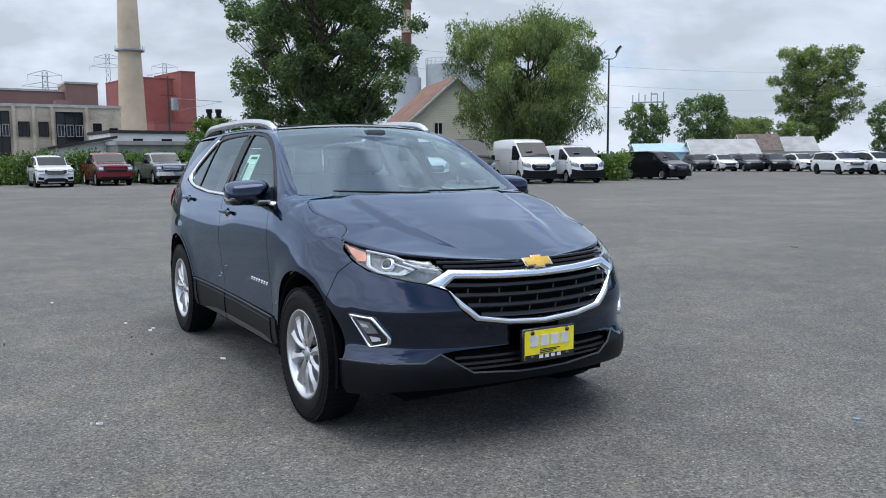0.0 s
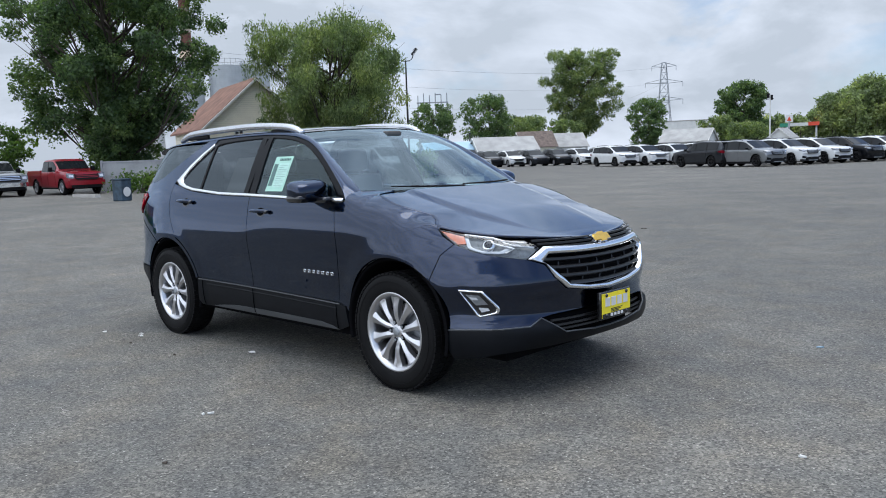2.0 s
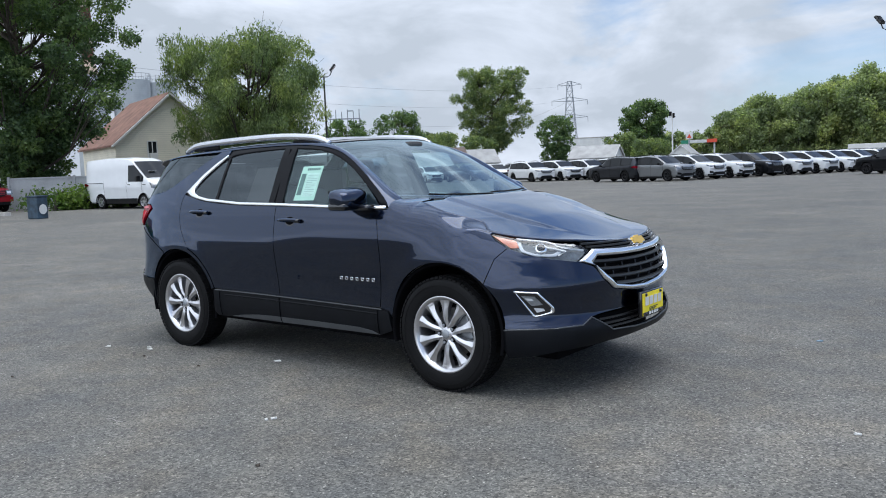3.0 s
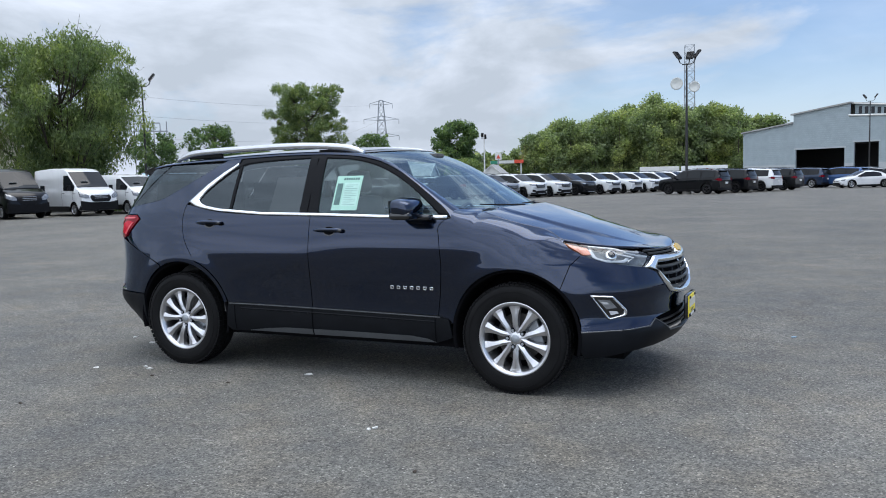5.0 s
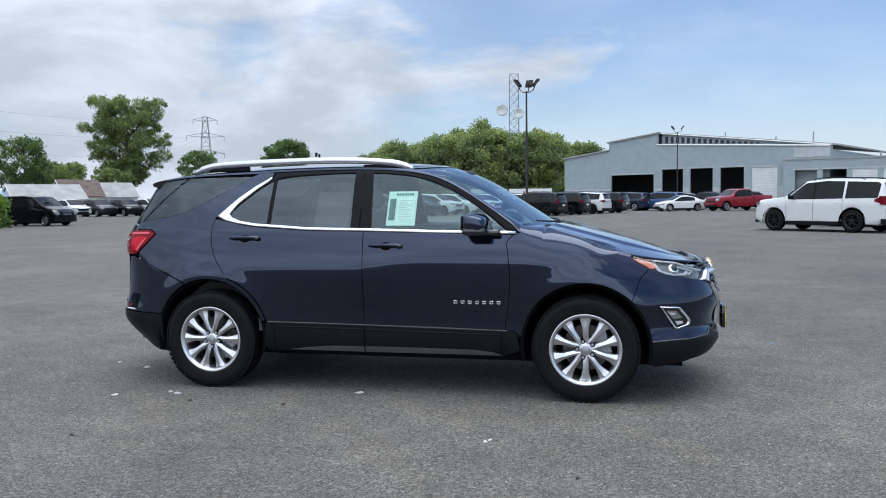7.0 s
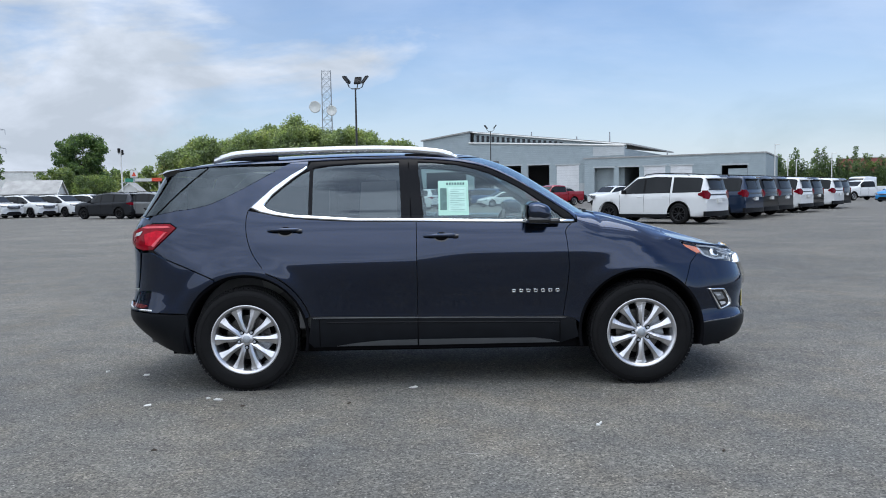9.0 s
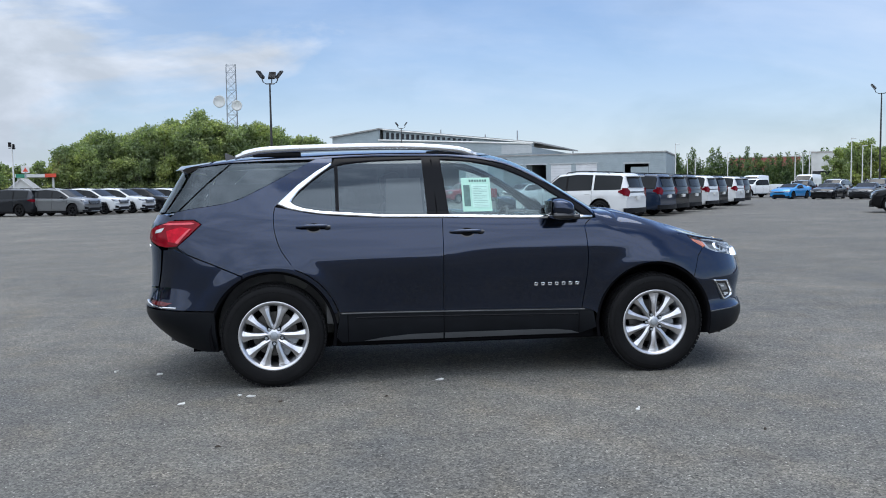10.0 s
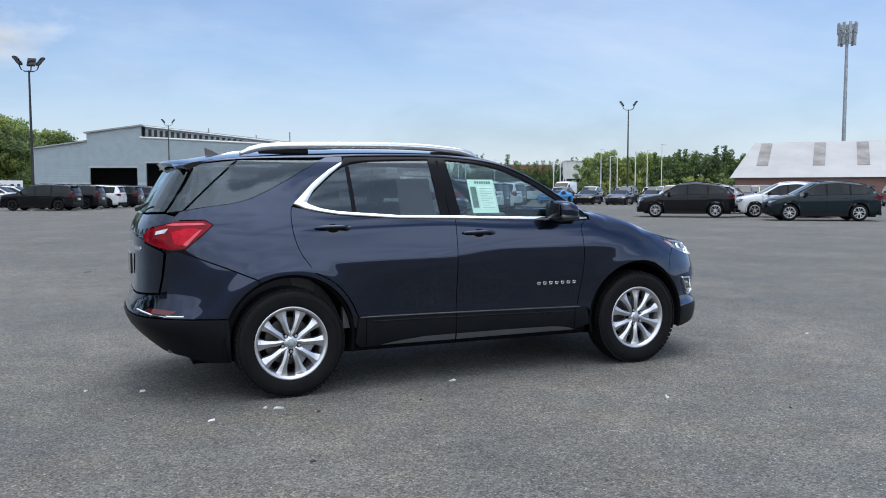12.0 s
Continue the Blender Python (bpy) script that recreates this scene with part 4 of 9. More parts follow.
# vans under the trees
for kind, m, x, y, rz, lab in (("van", "white", -33.5, 18.3, 6, "white cargo van beside a planted strip"), ("van", "black_paint", -34.9, 22.9, -14, "black cargo van between white vans"), ("van", "white", -33.6, 26.1, -14, "white cargo van with a high roof under the trees"), ("low_van", "white", -32.6, 28.7, -14, "white cargo van with a low roof under the trees")):
    park(kind, m, x, y, rz, lab, "row of vans")
park("pickup", "red_paint", -42.5, 14.0, 0, "red pickup truck parked by the tall tree", "vehicles by the hedge")
park("pickup", "silver_paint", -45.0, 10.9, 0, "silver grey pickup truck beside a red one", "vehicles by the hedge")
park("small_van", "black_paint", -33.9, 37.2, -4, "black passenger van parked alone beyond the vans")
# ---------------------------------------------------------------- the dark blue SUV: one smooth skin
def pchip(xs, ys, q):
    """Shape-preserving cubic through (xs, ys) at q."""
    xs, ys, q = np.asarray(xs, float), np.asarray(ys, float), np.asarray(q, float)
    h, d = np.diff(xs), np.diff(ys) / np.diff(xs)
    m = np.zeros_like(ys)
    w1, w2 = 2 * h[1:] + h[:-1], h[1:] + 2 * h[:-1]
    ok = d[:-1] * d[1:] > 0
    m[1:-1][ok] = (w1 + w2)[ok] / (w1[ok] / d[:-1][ok] + w2[ok] / d[1:][ok])
    m[0], m[-1] = d[0], d[-1]
    i = np.clip(np.searchsorted(xs, q) - 1, 0, len(xs) - 2)
    t = np.clip((q - xs[i]) / h[i], 0, 1)
    return (2 * t**3 - 3 * t**2 + 1) * ys[i] + (t**3 - 2 * t**2 + t) * h[i] * m[i] + (3 * t**2 - 2 * t**3) * ys[i + 1] + (t**3 - t**2) * h[i] * m[i + 1]


def spline(points, n):
    """A Catmull-Rom curve through points, n samples a span."""
    p = np.asarray(points, float)
    p = np.vstack([2 * p[0] - p[1], p, 2 * p[-1] - p[-2]])
    out = []
    for i in range(1, len(p) - 2):
        t = np.linspace(0, 1, n, endpoint=False)[:, None]
        out.append(0.5 * (2 * p[i] + (p[i + 1] - p[i - 1]) * t + (2 * p[i - 1] - 5 * p[i] + 4 * p[i + 1] - p[i + 2]) * t**2 + (3 * p[i] - p[i - 1] - 3 * p[i + 1] + p[i + 2]) * t**3))
    out.append(p[-2:-1])
    return np.vstack(out)


# plan outline at the widest level, from the middle of the tail round the flank to the middle of the nose
PLAN = [(-2.33, 0.0), (-2.325, 0.24), (-2.30, 0.44), (-2.245, 0.61), (-2.14, 0.75), (-1.97, 0.845), (-1.70, 0.898), (-1.36, 0.922), (-0.90, 0.918), (-0.30, 0.910),
        (0.30, 0.908), (0.90, 0.916), (1.36, 0.922), (1.62, 0.902), (1.82, 0.860), (1.98, 0.790), (2.11, 0.685), (2.20, 0.545), (2.258, 0.36), (2.285, 0.18), (2.292, 0.0)]
# inward offset by height at stations of the outline (index into PLAN)
DOOR_LOW = [(0.10, -0.12), (0.20, -0.09), (0.28, -0.058), (0.34, -0.040), (0.42, -0.034), (0.50, -0.035), (0.60, -0.029), (0.70, -0.016)]
DOOR_TOP = [(1.16, -0.056), (1.25, -0.100), (1.35, -0.147), (1.45, -0.199), (1.55, -0.258), (1.60, -0.300), (1.70, -0.42)]
DOOR_REAR = DOOR_LOW + [(0.78, -0.006), (0.83, -0.001), (0.870, 0.0), (0.92, -0.004), (0.98, -0.013), (1.04, -0.024), (1.10, -0.036)] + DOOR_TOP
DOOR = DOOR_LOW + [(0.80, -0.007), (0.88, -0.001), (0.92, 0.0), (0.96, -0.003), (1.02, -0.011), (1.10, -0.030)] + DOOR_TOP
STATIONS = {
    0: [(0.10, -0.60), (0.20, -0.38), (0.26, -0.27), (0.32, -0.18), (0.40, -0.085), (0.47, -0.020), (0.51, 0.0), (0.55, -0.006), (0.60, -0.03), (0.66, -0.050), (0.80, -0.056), (0.93, -0.060), (1.05, -0.056), (1.12, -0.078), (1.20, -0.128), (1.35, -0.215), (1.50, -0.315), (1.56, -0.37), (1.70, -0.55)],
    4: [(0.10, -0.38), (0.20, -0.27), (0.26, -0.19), (0.34, -0.105), (0.42, -0.035), (0.48, -0.004), (0.51, 0.0), (0.55, -0.004), (0.62, -0.017), (0.70, -0.028), (0.85, -0.034), (1.00, -0.032), (1.10, -0.045), (1.20, -0.088), (1.35, -0.175), (1.50, -0.262), (1.56, -0.31), (1.70, -0.45)],
    6: [(0.10, -0.14), (0.20, -0.09), (0.30, -0.028), (0.40, -0.008), (0.55, -0.005), (0.70, -0.004), (0.82, -0.006), (0.95, -0.016), (1.05, -0.032), (1.15, -0.062), (1.25, -0.105), (1.35, -0.152), (1.45, -0.205), (1.55, -0.268), (1.60, -0.31), (1.70, -0.43)],
    7: [(0.10, -0.10), (0.20, -0.06), (0.40, -0.010), (0.55, -0.004), (0.70, 0.0), (0.82, -0.001), (0.95, -0.012), (1.05, -0.028), (1.15, -0.056), (1.25, -0.100), (1.35, -0.148), (1.45, -0.200), (1.55, -0.260), (1.60, -0.302), (1.70, -0.42)],
    9: DOOR_REAR,
    10: DOOR,
    11: DOOR,
    12: [(0.10, -0.10), (0.20, -0.06), (0.40, -0.010), (0.60, 0.0), (0.78, -0.001), (0.88, -0.008), (0.96, -0.024), (1.02, -0.046), (1.07, -0.080), (1.11, -0.125), (1.15, -0.20), (1.25, -0.30), (1.45, -0.36), (1.70, -0.45)],
    15: [(0.10, -0.22), (0.16, -0.12), (0.21, -0.055), (0.28, -0.014), (0.36, -0.002), (0.42, -0.006), (0.46, -0.026), (0.51, -0.036), (0.58, -0.032), (0.65, -0.026), (0.70, -0.032), (0.76, -0.048), (0.85, -0.078), (0.92, -0.125), (0.98, -0.20), (1.06, -0.34), (1.20, -0.48), (1.70, -0.7)],
    18: [(0.10, -0.34), (0.16, -0.30), (0.21, -0.20), (0.26, -0.11), (0.32, -0.035), (0.38, -0.006), (0.42, -0.004), (0.455, -0.022), (0.50, -0.038), (0.56, -0.030), (0.62, -0.010), (0.67, -0.006), (0.74, -0.022), (0.83, -0.055), (0.89, -0.095), (0.94, -0.16), (1.0, -0.26), (1.2, -0.5), (1.70, -0.8)],
    20: [(0.10, -0.36), (0.16, -0.32), (0.21, -0.22), (0.26, -0.12), (0.32, -0.038), (0.38, -0.006), (0.42, -0.004), (0.455, -0.020), (0.50, -0.036), (0.56, -0.028), (0.62, -0.008), (0.67, -0.005), (0.74, -0.020), (0.84, -0.053), (0.90, -0.095), (0.95, -0.165), (1.0, -0.27), (1.2, -0.5), (1.70, -0.8)],
}
Z0, Z1, NZ = 0.10, 1.70, 241


def build_sheet():
    """Positions and normals of the skin on a fine grid of (arc length, height)."""
    c = spline(PLAN, 40)
    s = np.concatenate([[0], np.cumsum(np.hypot(*np.diff(c, axis=0).T))])
    t = np.gradient(c, s, axis=0)
    t /= np.linalg.norm(t, axis=1)[:, None]
    nrm = np.stack([-t[:, 1], t[:, 0]], axis=1)
    z = np.linspace(Z0, Z1, NZ)
    keys = sorted(STATIONS)
    ks = s[[k * 40 for k in keys]]
    tab = np.array([pchip(*zip(*STATIONS[k]), z) for k in keys])
    D = np.array([pchip(ks, tab[:, j], s) for j in range(NZ)]).T
    # flared lips round the wheel arches
    for cx in (1.3625, -1.3625):
        r = np.hypot(c[:, 0, None] - cx, z[None, :] - 0.37)
        u = np.clip((0.575 - r) / 0.130, 0, 1)
        D = D + 0.007 * u * u * (3 - 2 * u)
    P = np.zeros((len(s), NZ, 3))
    P[..., 0] = c[:, 0, None] + nrm[:, 0, None] * D
    P[..., 1] = np.maximum(c[:, 1, None] + nrm[:, 1, None] * D, 0.0)
    P[..., 2] = z[None, :]
    P[0, :, 1] = P[-1, :, 1] = 0.0
    P[..., 1] *= -1                                    # the right flank has negative y
    return s, z, P


SHEET_S, SHEET_Z, SHEET_P = build_sheet()
SMAX = SHEET_S[-1]
_ds = np.gradient(SHEET_P, SHEET_S, axis=0)
_dz = np.gradient(SHEET_P, SHEET_Z, axis=1)
SHEET_N = np.cross(_ds, _dz)
SHEET_N /= np.linalg.norm(SHEET_N, axis=2)[..., None] + 1e-12
SHEET_N[0, :, 1] = SHEET_N[-1, :, 1] = 0.0


def skin(s, z):
    """Place and outward normal at arc length s (below 0 and above SMAX: the other flank) and height z."""
    flip = 1.0
    if s < 0:
        s, flip = -s, -1.0
    elif s > SMAX:
        s, flip = 2 * SMAX - s, -1.0
    i = min(max(int(np.searchsorted(SHEET_S, s)) - 1, 0), len(SHEET_S) - 2)
    a = (s - SHEET_S[i]) / (SHEET_S[i + 1] - SHEET_S[i])
    b = min(max((z - Z0) / (Z1 - Z0) * (NZ - 1), 0.0), NZ - 1.001)
    j = int(b)
    b -= j
    out = []
    for G in (SHEET_P, SHEET_N):
        v = (G[i, j] * (1 - a) + G[i + 1, j] * a) * (1 - b) + (G[i, j + 1] * (1 - a) + G[i + 1, j + 1] * a) * b
        out.append(Vector((v[0], v[1] * flip, v[2])))
    return out[0], out[1].normalized()


def side(x, z):
    """Arc length at which the right flank passes x at height z."""
    j = int(round((z - Z0) / (Z1 - Z0) * (NZ - 1)))
    return float(np.interp(x, SHEET_P[:, j, 0], SHEET_S))


def front(y, z):
    """Arc length at which the nose passes y at height z; y below 0 is the right half."""
    j = int(round((z - Z0) / (Z1 - Z0) * (NZ - 1)))
    h = len(SHEET_S) * 3 // 4
    s = float(np.interp(-abs(y), SHEET_P[h:, j, 1], SHEET_S[h:]))
    return s if y <= 0 else 2 * SMAX - s


def rear(y, z):
    """Arc length at which the tail passes y at height z; y below 0 is the right half."""
    j = int(round((z - Z0) / (Z1 - Z0) * (NZ - 1)))
    h = len(SHEET_S) // 4
    s = float(np.interp(abs(y), -SHEET_P[:h, j, 1], SHEET_S[:h]))
    return s if y <= 0 else -s


def densify(pts, step=0.03):
    out = []
    for a, b in zip(pts, pts[1:]):
        n = max(1, int(math.hypot(b[0] - a[0], b[1] - a[1]) / step))
        out += [(a[0] + (b[0] - a[0]) * i / n, a[1] + (b[1] - a[1]) * i / n) for i in range(n)]
    return out + [pts[-1]]


def smooth(pts, n=6):
    """A curve through flat points."""
    return [tuple(p) for p in spline(pts, n)]


def arch(cx, r, a0, a1, n=26, cz=0.37):
    """Points on a wheel arch, as (x, z), by angles in degrees."""
    return [(cx + r * math.cos(radians(a0 + (a1 - a0) * i / n)), cz + r * math.sin(radians(a0 + (a1 - a0) * i / n))) for i in range(n + 1)]


def flank(pts):
    return [(side(x, z), z) for x, z in pts]


def nose(pts):
    return [(front(y, z), z) for y, z in pts]


def tailp(pts):
    return [(rear(y, z), z) for y, z in pts]


def other(outline):
    """The same outline on the other flank."""
    return [(2 * SMAX - s, z) for s, z in outline][::-1]


def tidy(outline, gap):
    """Closed outline, counter-clockwise, drawn in by gap."""
    pts = [p for i, p in enumerate(outline) if i == 0 or math.hypot(p[0] - outline[i - 1][0], p[1] - outline[i - 1][1]) > 1e-4]
    if math.hypot(pts[0][0] - pts[-1][0], pts[0][1] - pts[-1][1]) < 1e-4:
        pts.pop()
    area = sum(a[0] * b[1] - b[0] * a[1] for a, b in zip(pts, pts[1:] + pts[:1]))
    if area < 0:
        pts.reverse()
    pts = densify(pts + pts[:1], 0.035)[:-1]
    if not gap:
        return pts
    out = []
    n = len(pts)
    for i in range(n):
        (x0, y0), (x1, y1), (x2, y2) = pts[i - 1], pts[i], pts[(i + 1) % n]
        a, b = Vector((y0 - y1, x1 - x0)), Vector((y1 - y2, x2 - x1))
        if a.length < 1e-9 or b.length < 1e-9:
            out.append(pts[i])
            continue
        v = a.normalized() + b.normalized()
        v = v.normalized() if v.length > 0.2 else a.normalized()
        k = gap / max(0.5, v.dot(a.normalized()))
        out.append((x1 + v.x * k, y1 + v.y * k))
    return out


def clip(poly, axis, lim, keep_above):
    out = []
    n = len(poly)
    for i in range(n):
        p, q = poly[i - 1], poly[i]
        a, b = (p[axis] - lim) * keep_above, (q[axis] - lim) * keep_above
        if (a < 0) != (b < 0):
            t = a / (a - b)
            r = [p[0] + (q[0] - p[0]) * t, p[1] + (q[1] - p[1]) * t]
            r[axis] = lim
            out.append(tuple(r))
        if b >= 0:
            out.append(q)
    return out


def panel(name, outline, mat, parent, label="", offset=0.0, depth=0.022, cell=0.04, gap=0.0025, place=None):
    """A piece of skin cut to an outline in (arc length, height), with its edge turned in."""
    place = place or skin
    pts = tidy(outline, gap)
    index, verts, norms, faces = {}, [], [], []

    def vid(p):
        k = (round(p[0], 5), round(p[1], 5))
        if k not in index:
            c, n = place(*p)
            index[k] = len(verts)
            verts.append(c + n * offset)
            norms.append(n)
        return index[k]

    s0, s1 = min(p[0] for p in pts), max(p[0] for p in pts)
    z0, z1 = min(p[1] for p in pts), max(p[1] for p in pts)
    ns, nz = max(1, int(math.ceil((s1 - s0) / cell))), max(1, int(math.ceil((z1 - z0) / cell)))
    for i in range(ns):
        a, b = s0 + (s1 - s0) * i / ns, s0 + (s1 - s0) * (i + 1) / ns
        col = clip(clip(pts, 0, a, 1), 0, b, -1)
        if len(col) < 3:
            continue
        for j in range(nz):
            c, d = z0 + (z1 - z0) * j / nz, z0 + (z1 - z0) * (j + 1) / nz
            q = clip(clip(col, 1, c, 1), 1, d, -1)
            ids = []
            for p in q:
                v = vid(p)
                if not ids or ids[-1] != v:
                    ids.append(v)
            if len(ids) > 1 and ids[0] == ids[-1]:
                ids.pop()
            ids = list(dict.fromkeys(ids))
            if len(ids) >= 3:
                faces.append(tuple(ids))
    used = {}
    for f in faces:
        for a, b in zip(f, f[1:] + f[:1]):
            used[(a, b)] = 1
    rim = [(a, b) for a, b in used if (b, a) not in used]
    top, low = {}, {}
    for a, b in rim:
        d = (verts[b] - verts[a]).normalized()
        o = d.cross(norms[a]).normalized() if d.length > 0.5 else norms[a]
        for v in (a, b):
            if v not in top:
                top[v] = len(verts)
                verts.append(verts[v].copy())
                norms.append(o)
                low[v] = len(verts)
                verts.append(verts[v] - norms[v] * depth)
                norms.append(o)
        faces.append((b, a, a, b))
        faces[-1] = (top[b], top[a], low[a], low[b])
    me = bpy.data.meshes.new(name)
    me.from_pydata([tuple(v) for v in verts], [], faces)
    me.polygons.foreach_set("use_smooth", [True] * len(me.polygons))
    me.materials.append(mat)
    me.update()
    me.normals_split_custom_set_from_vertices([tuple(n) for n in norms])
    ob = new(name, me)
    ob.parent = parent
    if label:
        ob["label"] = label
    return ob


def both(name, outline, mat, parent, label="", **kw):
    return panel(name, outline, mat, parent, label, **kw), panel(name, other(outline), mat, parent, label, **kw)


def strip(name, outer, inner, mat, parent, label="", offset=0.0, depth=0.02, closed=True, crown=0.0, place=None):
    """A raised band between two matched lines of (arc length, height)."""
    place = place or skin
    n = len(outer)
    sec = []
    for a, b in zip(outer, inner):
        row = []
        for u in (0.0, 0.25, 0.5, 0.75, 1.0):
            p, nr = place(a[0] + (b[0] - a[0]) * u, a[1] + (b[1] - a[1]) * u)
            row.append(p + nr * (offset + crown * (1 - (2 * u - 1) ** 2)))
            if u == 0.0:
                first = p + nr * (offset - depth)
            last = p + nr * (offset - depth)
        sec.append([first] + row + [last])
    verts = [v for r in sec for v in r]
    k = 7
    faces = []
    for i in range(n if closed else n - 1):
        j = (i + 1) % n
        for c in range(k - 1):
            faces.append((i * k + c, j * k + c, j * k + c + 1, i * k + c + 1))
    if not closed:
        faces += [tuple(range(k)), tuple((n - 1) * k + c for c in range(k - 1, -1, -1))]
    bm = bmesh.new()
    vs = [bm.verts.new(v) for v in verts]
    for f in faces:
        try:
            bm.faces.new([vs[i] for i in f])
        except ValueError:
            pass
    bmesh.ops.recalc_face_normals(bm, faces=bm.faces)
    return part(name, bm, mat, parent, label, True)


def match(a, n):
    """n points evenly spaced along a line."""
    p = np.array(a)
    s = np.concatenate([[0], np.cumsum(np.hypot(*np.diff(p, axis=0).T))])
    q = np.linspace(0, s[-1], n)
    return [(float(np.interp(v, s, p[:, 0])), float(np.interp(v, s, p[:, 1]))) for v in q]


def rod(name, line, radius, mat, parent, offset=0.0, sides=6, label="", flat=1.0):
    """A slim bar that follows the skin along a line of (arc length, height)."""
    pts = []
    for s, z in line:
        p, n = skin(s, z)
        pts.append(p + n * offset)
    v, f = tube(pts, [radius] * len(pts), sides)
    return mesh_ob(name, v, f, mat, parent, label, smooth=sides > 5)


# hood, screen and roof lie between the flanks
HOOD_MID = [(0.90, 1.215), (1.10, 1.190), (1.30, 1.143), (1.50, 1.092), (1.70, 1.040), (1.86, 0.994), (2.00, 0.953), (2.08, 0.930), (2.15, 0.908), (2.19, 0.890)]
HOOD_EDGE = [(x, -skin(side(x, z), z)[0].y - 0.003, z + 0.002) for x, z in ((0.90, 1.178), (1.10, 1.152), (1.30, 1.102), (1.50, 1.042), (1.62, 0.993))] + [(1.80, 0.718, 0.957), (1.95, 0.634, 0.937), (2.056, 0.524, 0.926), (2.12, 0.400, 0.914), (2.16, 0.23, 0.902), (2.19, 0.02, 0.888)]


def hood_at(x, f):
    ye = float(pchip([e[0] for e in HOOD_EDGE], [e[1] for e in HOOD_EDGE], x))
    ze = float(pchip([e[0] for e in HOOD_EDGE], [e[2] for e in HOOD_EDGE], x))
    zc = float(pchip(*zip(*HOOD_MID), x))
    g = min(abs(f), 1.0)
    e = 2.1 + 2.2 * min(1.0, max(0.0, (1.45 - x) / 0.3))
    # two raised creases that run together towards the nose
    k = 0.66 - 0.10 * min(1.0, max(0.0, (x - 1.2) / 0.8))
    bulge = min(1.0, max(0.0, (k - g) / 0.055))
    bulge = bulge * bulge * (3 - 2 * bulge) * 0.014 * min(1.0, max(0.0, (2.08 - x) / 0.4))
    return (x, f * ye, ze + (zc - 0.010 - ze) * (1 - g ** e) + bulge)


def fender_line(x):
    """Height at which the fender's flank passes into its rounded top."""
    return float(pchip((0.925, 1.00, 1.15, 1.30, 1.43, 1.53, 1.58, 1.61, 1.645), (1.128, 1.080, 1.010, 0.965, 0.958, 0.982, 0.998, 0.997, 0.984), x))


HOOD_CUT = [(1.08, 0.715), (1.12, 0.752), (1.18, 0.778), (1.30, 0.795), (1.40, 0.770), (1.48, 0.730), (1.53, 0.714), (1.575, 0.728), (1.605, 0.756), (1.63, 0.783)]


def hood_edge(x):
    return float(pchip([e[0] for e in HOOD_EDGE], [e[1] for e in HOOD_EDGE], x))


def hood_cut(x):
    """Half width of the bonnet lid at x."""
    if x >= HOOD_CUT[-1][0]:
        return hood_edge(x)
    if x <= HOOD_CUT[0][0]:
        return HOOD_CUT[0][1]
    return min(float(pchip(*zip(*HOOD_CUT), x)), hood_edge(x))


SCREEN_MID = [(0.0, 1.140, 1.150), (0.18, 0.965, 1.262), (0.38, 0.790, 1.375), (0.58, 0.610, 1.487), (0.76, 0.455, 1.560), (0.90, 0.325, 1.602), (1.0, 0.235, 1.622)]


def screen_at(y, v):
    h = 0.745 + (0.575 - 0.745) * v
    x = float(pchip([p[0] for p in SCREEN_MID], [p[1] for p in SCREEN_MID], v))
    z = float(pchip([p[0] for p in SCREEN_MID], [p[2] for p in SCREEN_MID], v))
    f = abs(y)
    return Vector((x - 0.185 * f ** 2.1, y * h, z + (0.02 - 0.045 * v) * f ** 2.2))


ROOF_MID = [(-2.07, 1.532), (-1.95, 1.560), (-1.7, 1.598), (-1.4, 1.626), (-1.0, 1.646), (-0.6, 1.654), (-0.2, 1.652), (0.1, 1.639), (0.235, 1.622), (0.4, 1.58)]


def roof_at(x, y):
    return Vector((x, y, float(pchip(*zip(*ROOF_MID), x)) - 0.040 * (abs(y) / 0.575) ** 2.3))


def grid_part(name, rows, mat, parent, label="", flip=False, thick=0.0):
    """A smooth sheet from rows of points."""
    n = len(rows[0])
    v = [p for r in rows for p in r]
    f = [(i * n + j, i * n + j + 1, (i + 1) * n + j + 1, (i + 1) * n + j) for i in range(len(rows) - 1) for j in range(n - 1)]
    ob = mesh_ob(name, v, [q[::-1] for q in f] if flip else f, mat, parent, label, True)
    if thick:
        m = ob.modifiers.new("thickness", "SOLIDIFY")
        m.thickness, m.offset = thick, -1
    return ob


def rounded(name, x0, y0, z0, x1, y1, z1, r, mat, parent, label="", seg=4):
    bm = bmesh.new()
    vs = add_box(bm, x0, y0, z0, x1, y1, z1)
    bmesh.ops.bevel(bm, geom=list(bm.edges), offset=r, segments=seg, affect="EDGES", profile=0.5)
    return part(name, bm, mat, parent, label, True)
NAVY = paint("dark blue metallic lacquer", (0.0034, 0.0124, 0.0385), 0.97, 0.15, 1.54)
TINT = clear_glass("privacy glass", (0.17, 0.185, 0.19), 0.03, (0.8, 0.92, 1.0))
PANE = clear_glass("light tinted side glass", (0.72, 0.84, 0.82), 0.02, (0.8, 0.95, 1.0))
SCREEN = clear_glass("windscreen glass", (0.70, 0.84, 0.88), 0.060, (0.74, 0.90, 1.0), 4.2)
LENS = clear_glass("lamp lens", (0.93, 0.95, 0.96), 0.0)
GLOSS = surface("gloss black trim", (0.010, 0.010, 0.011), 0.12, vary=0.1, scale=6, coat=0.6)
CLAD = surface("grained black cladding", (0.0055, 0.0065, 0.0085), 0.42, vary=0.18, scale=10, bump=0.0004, spec=0.13)
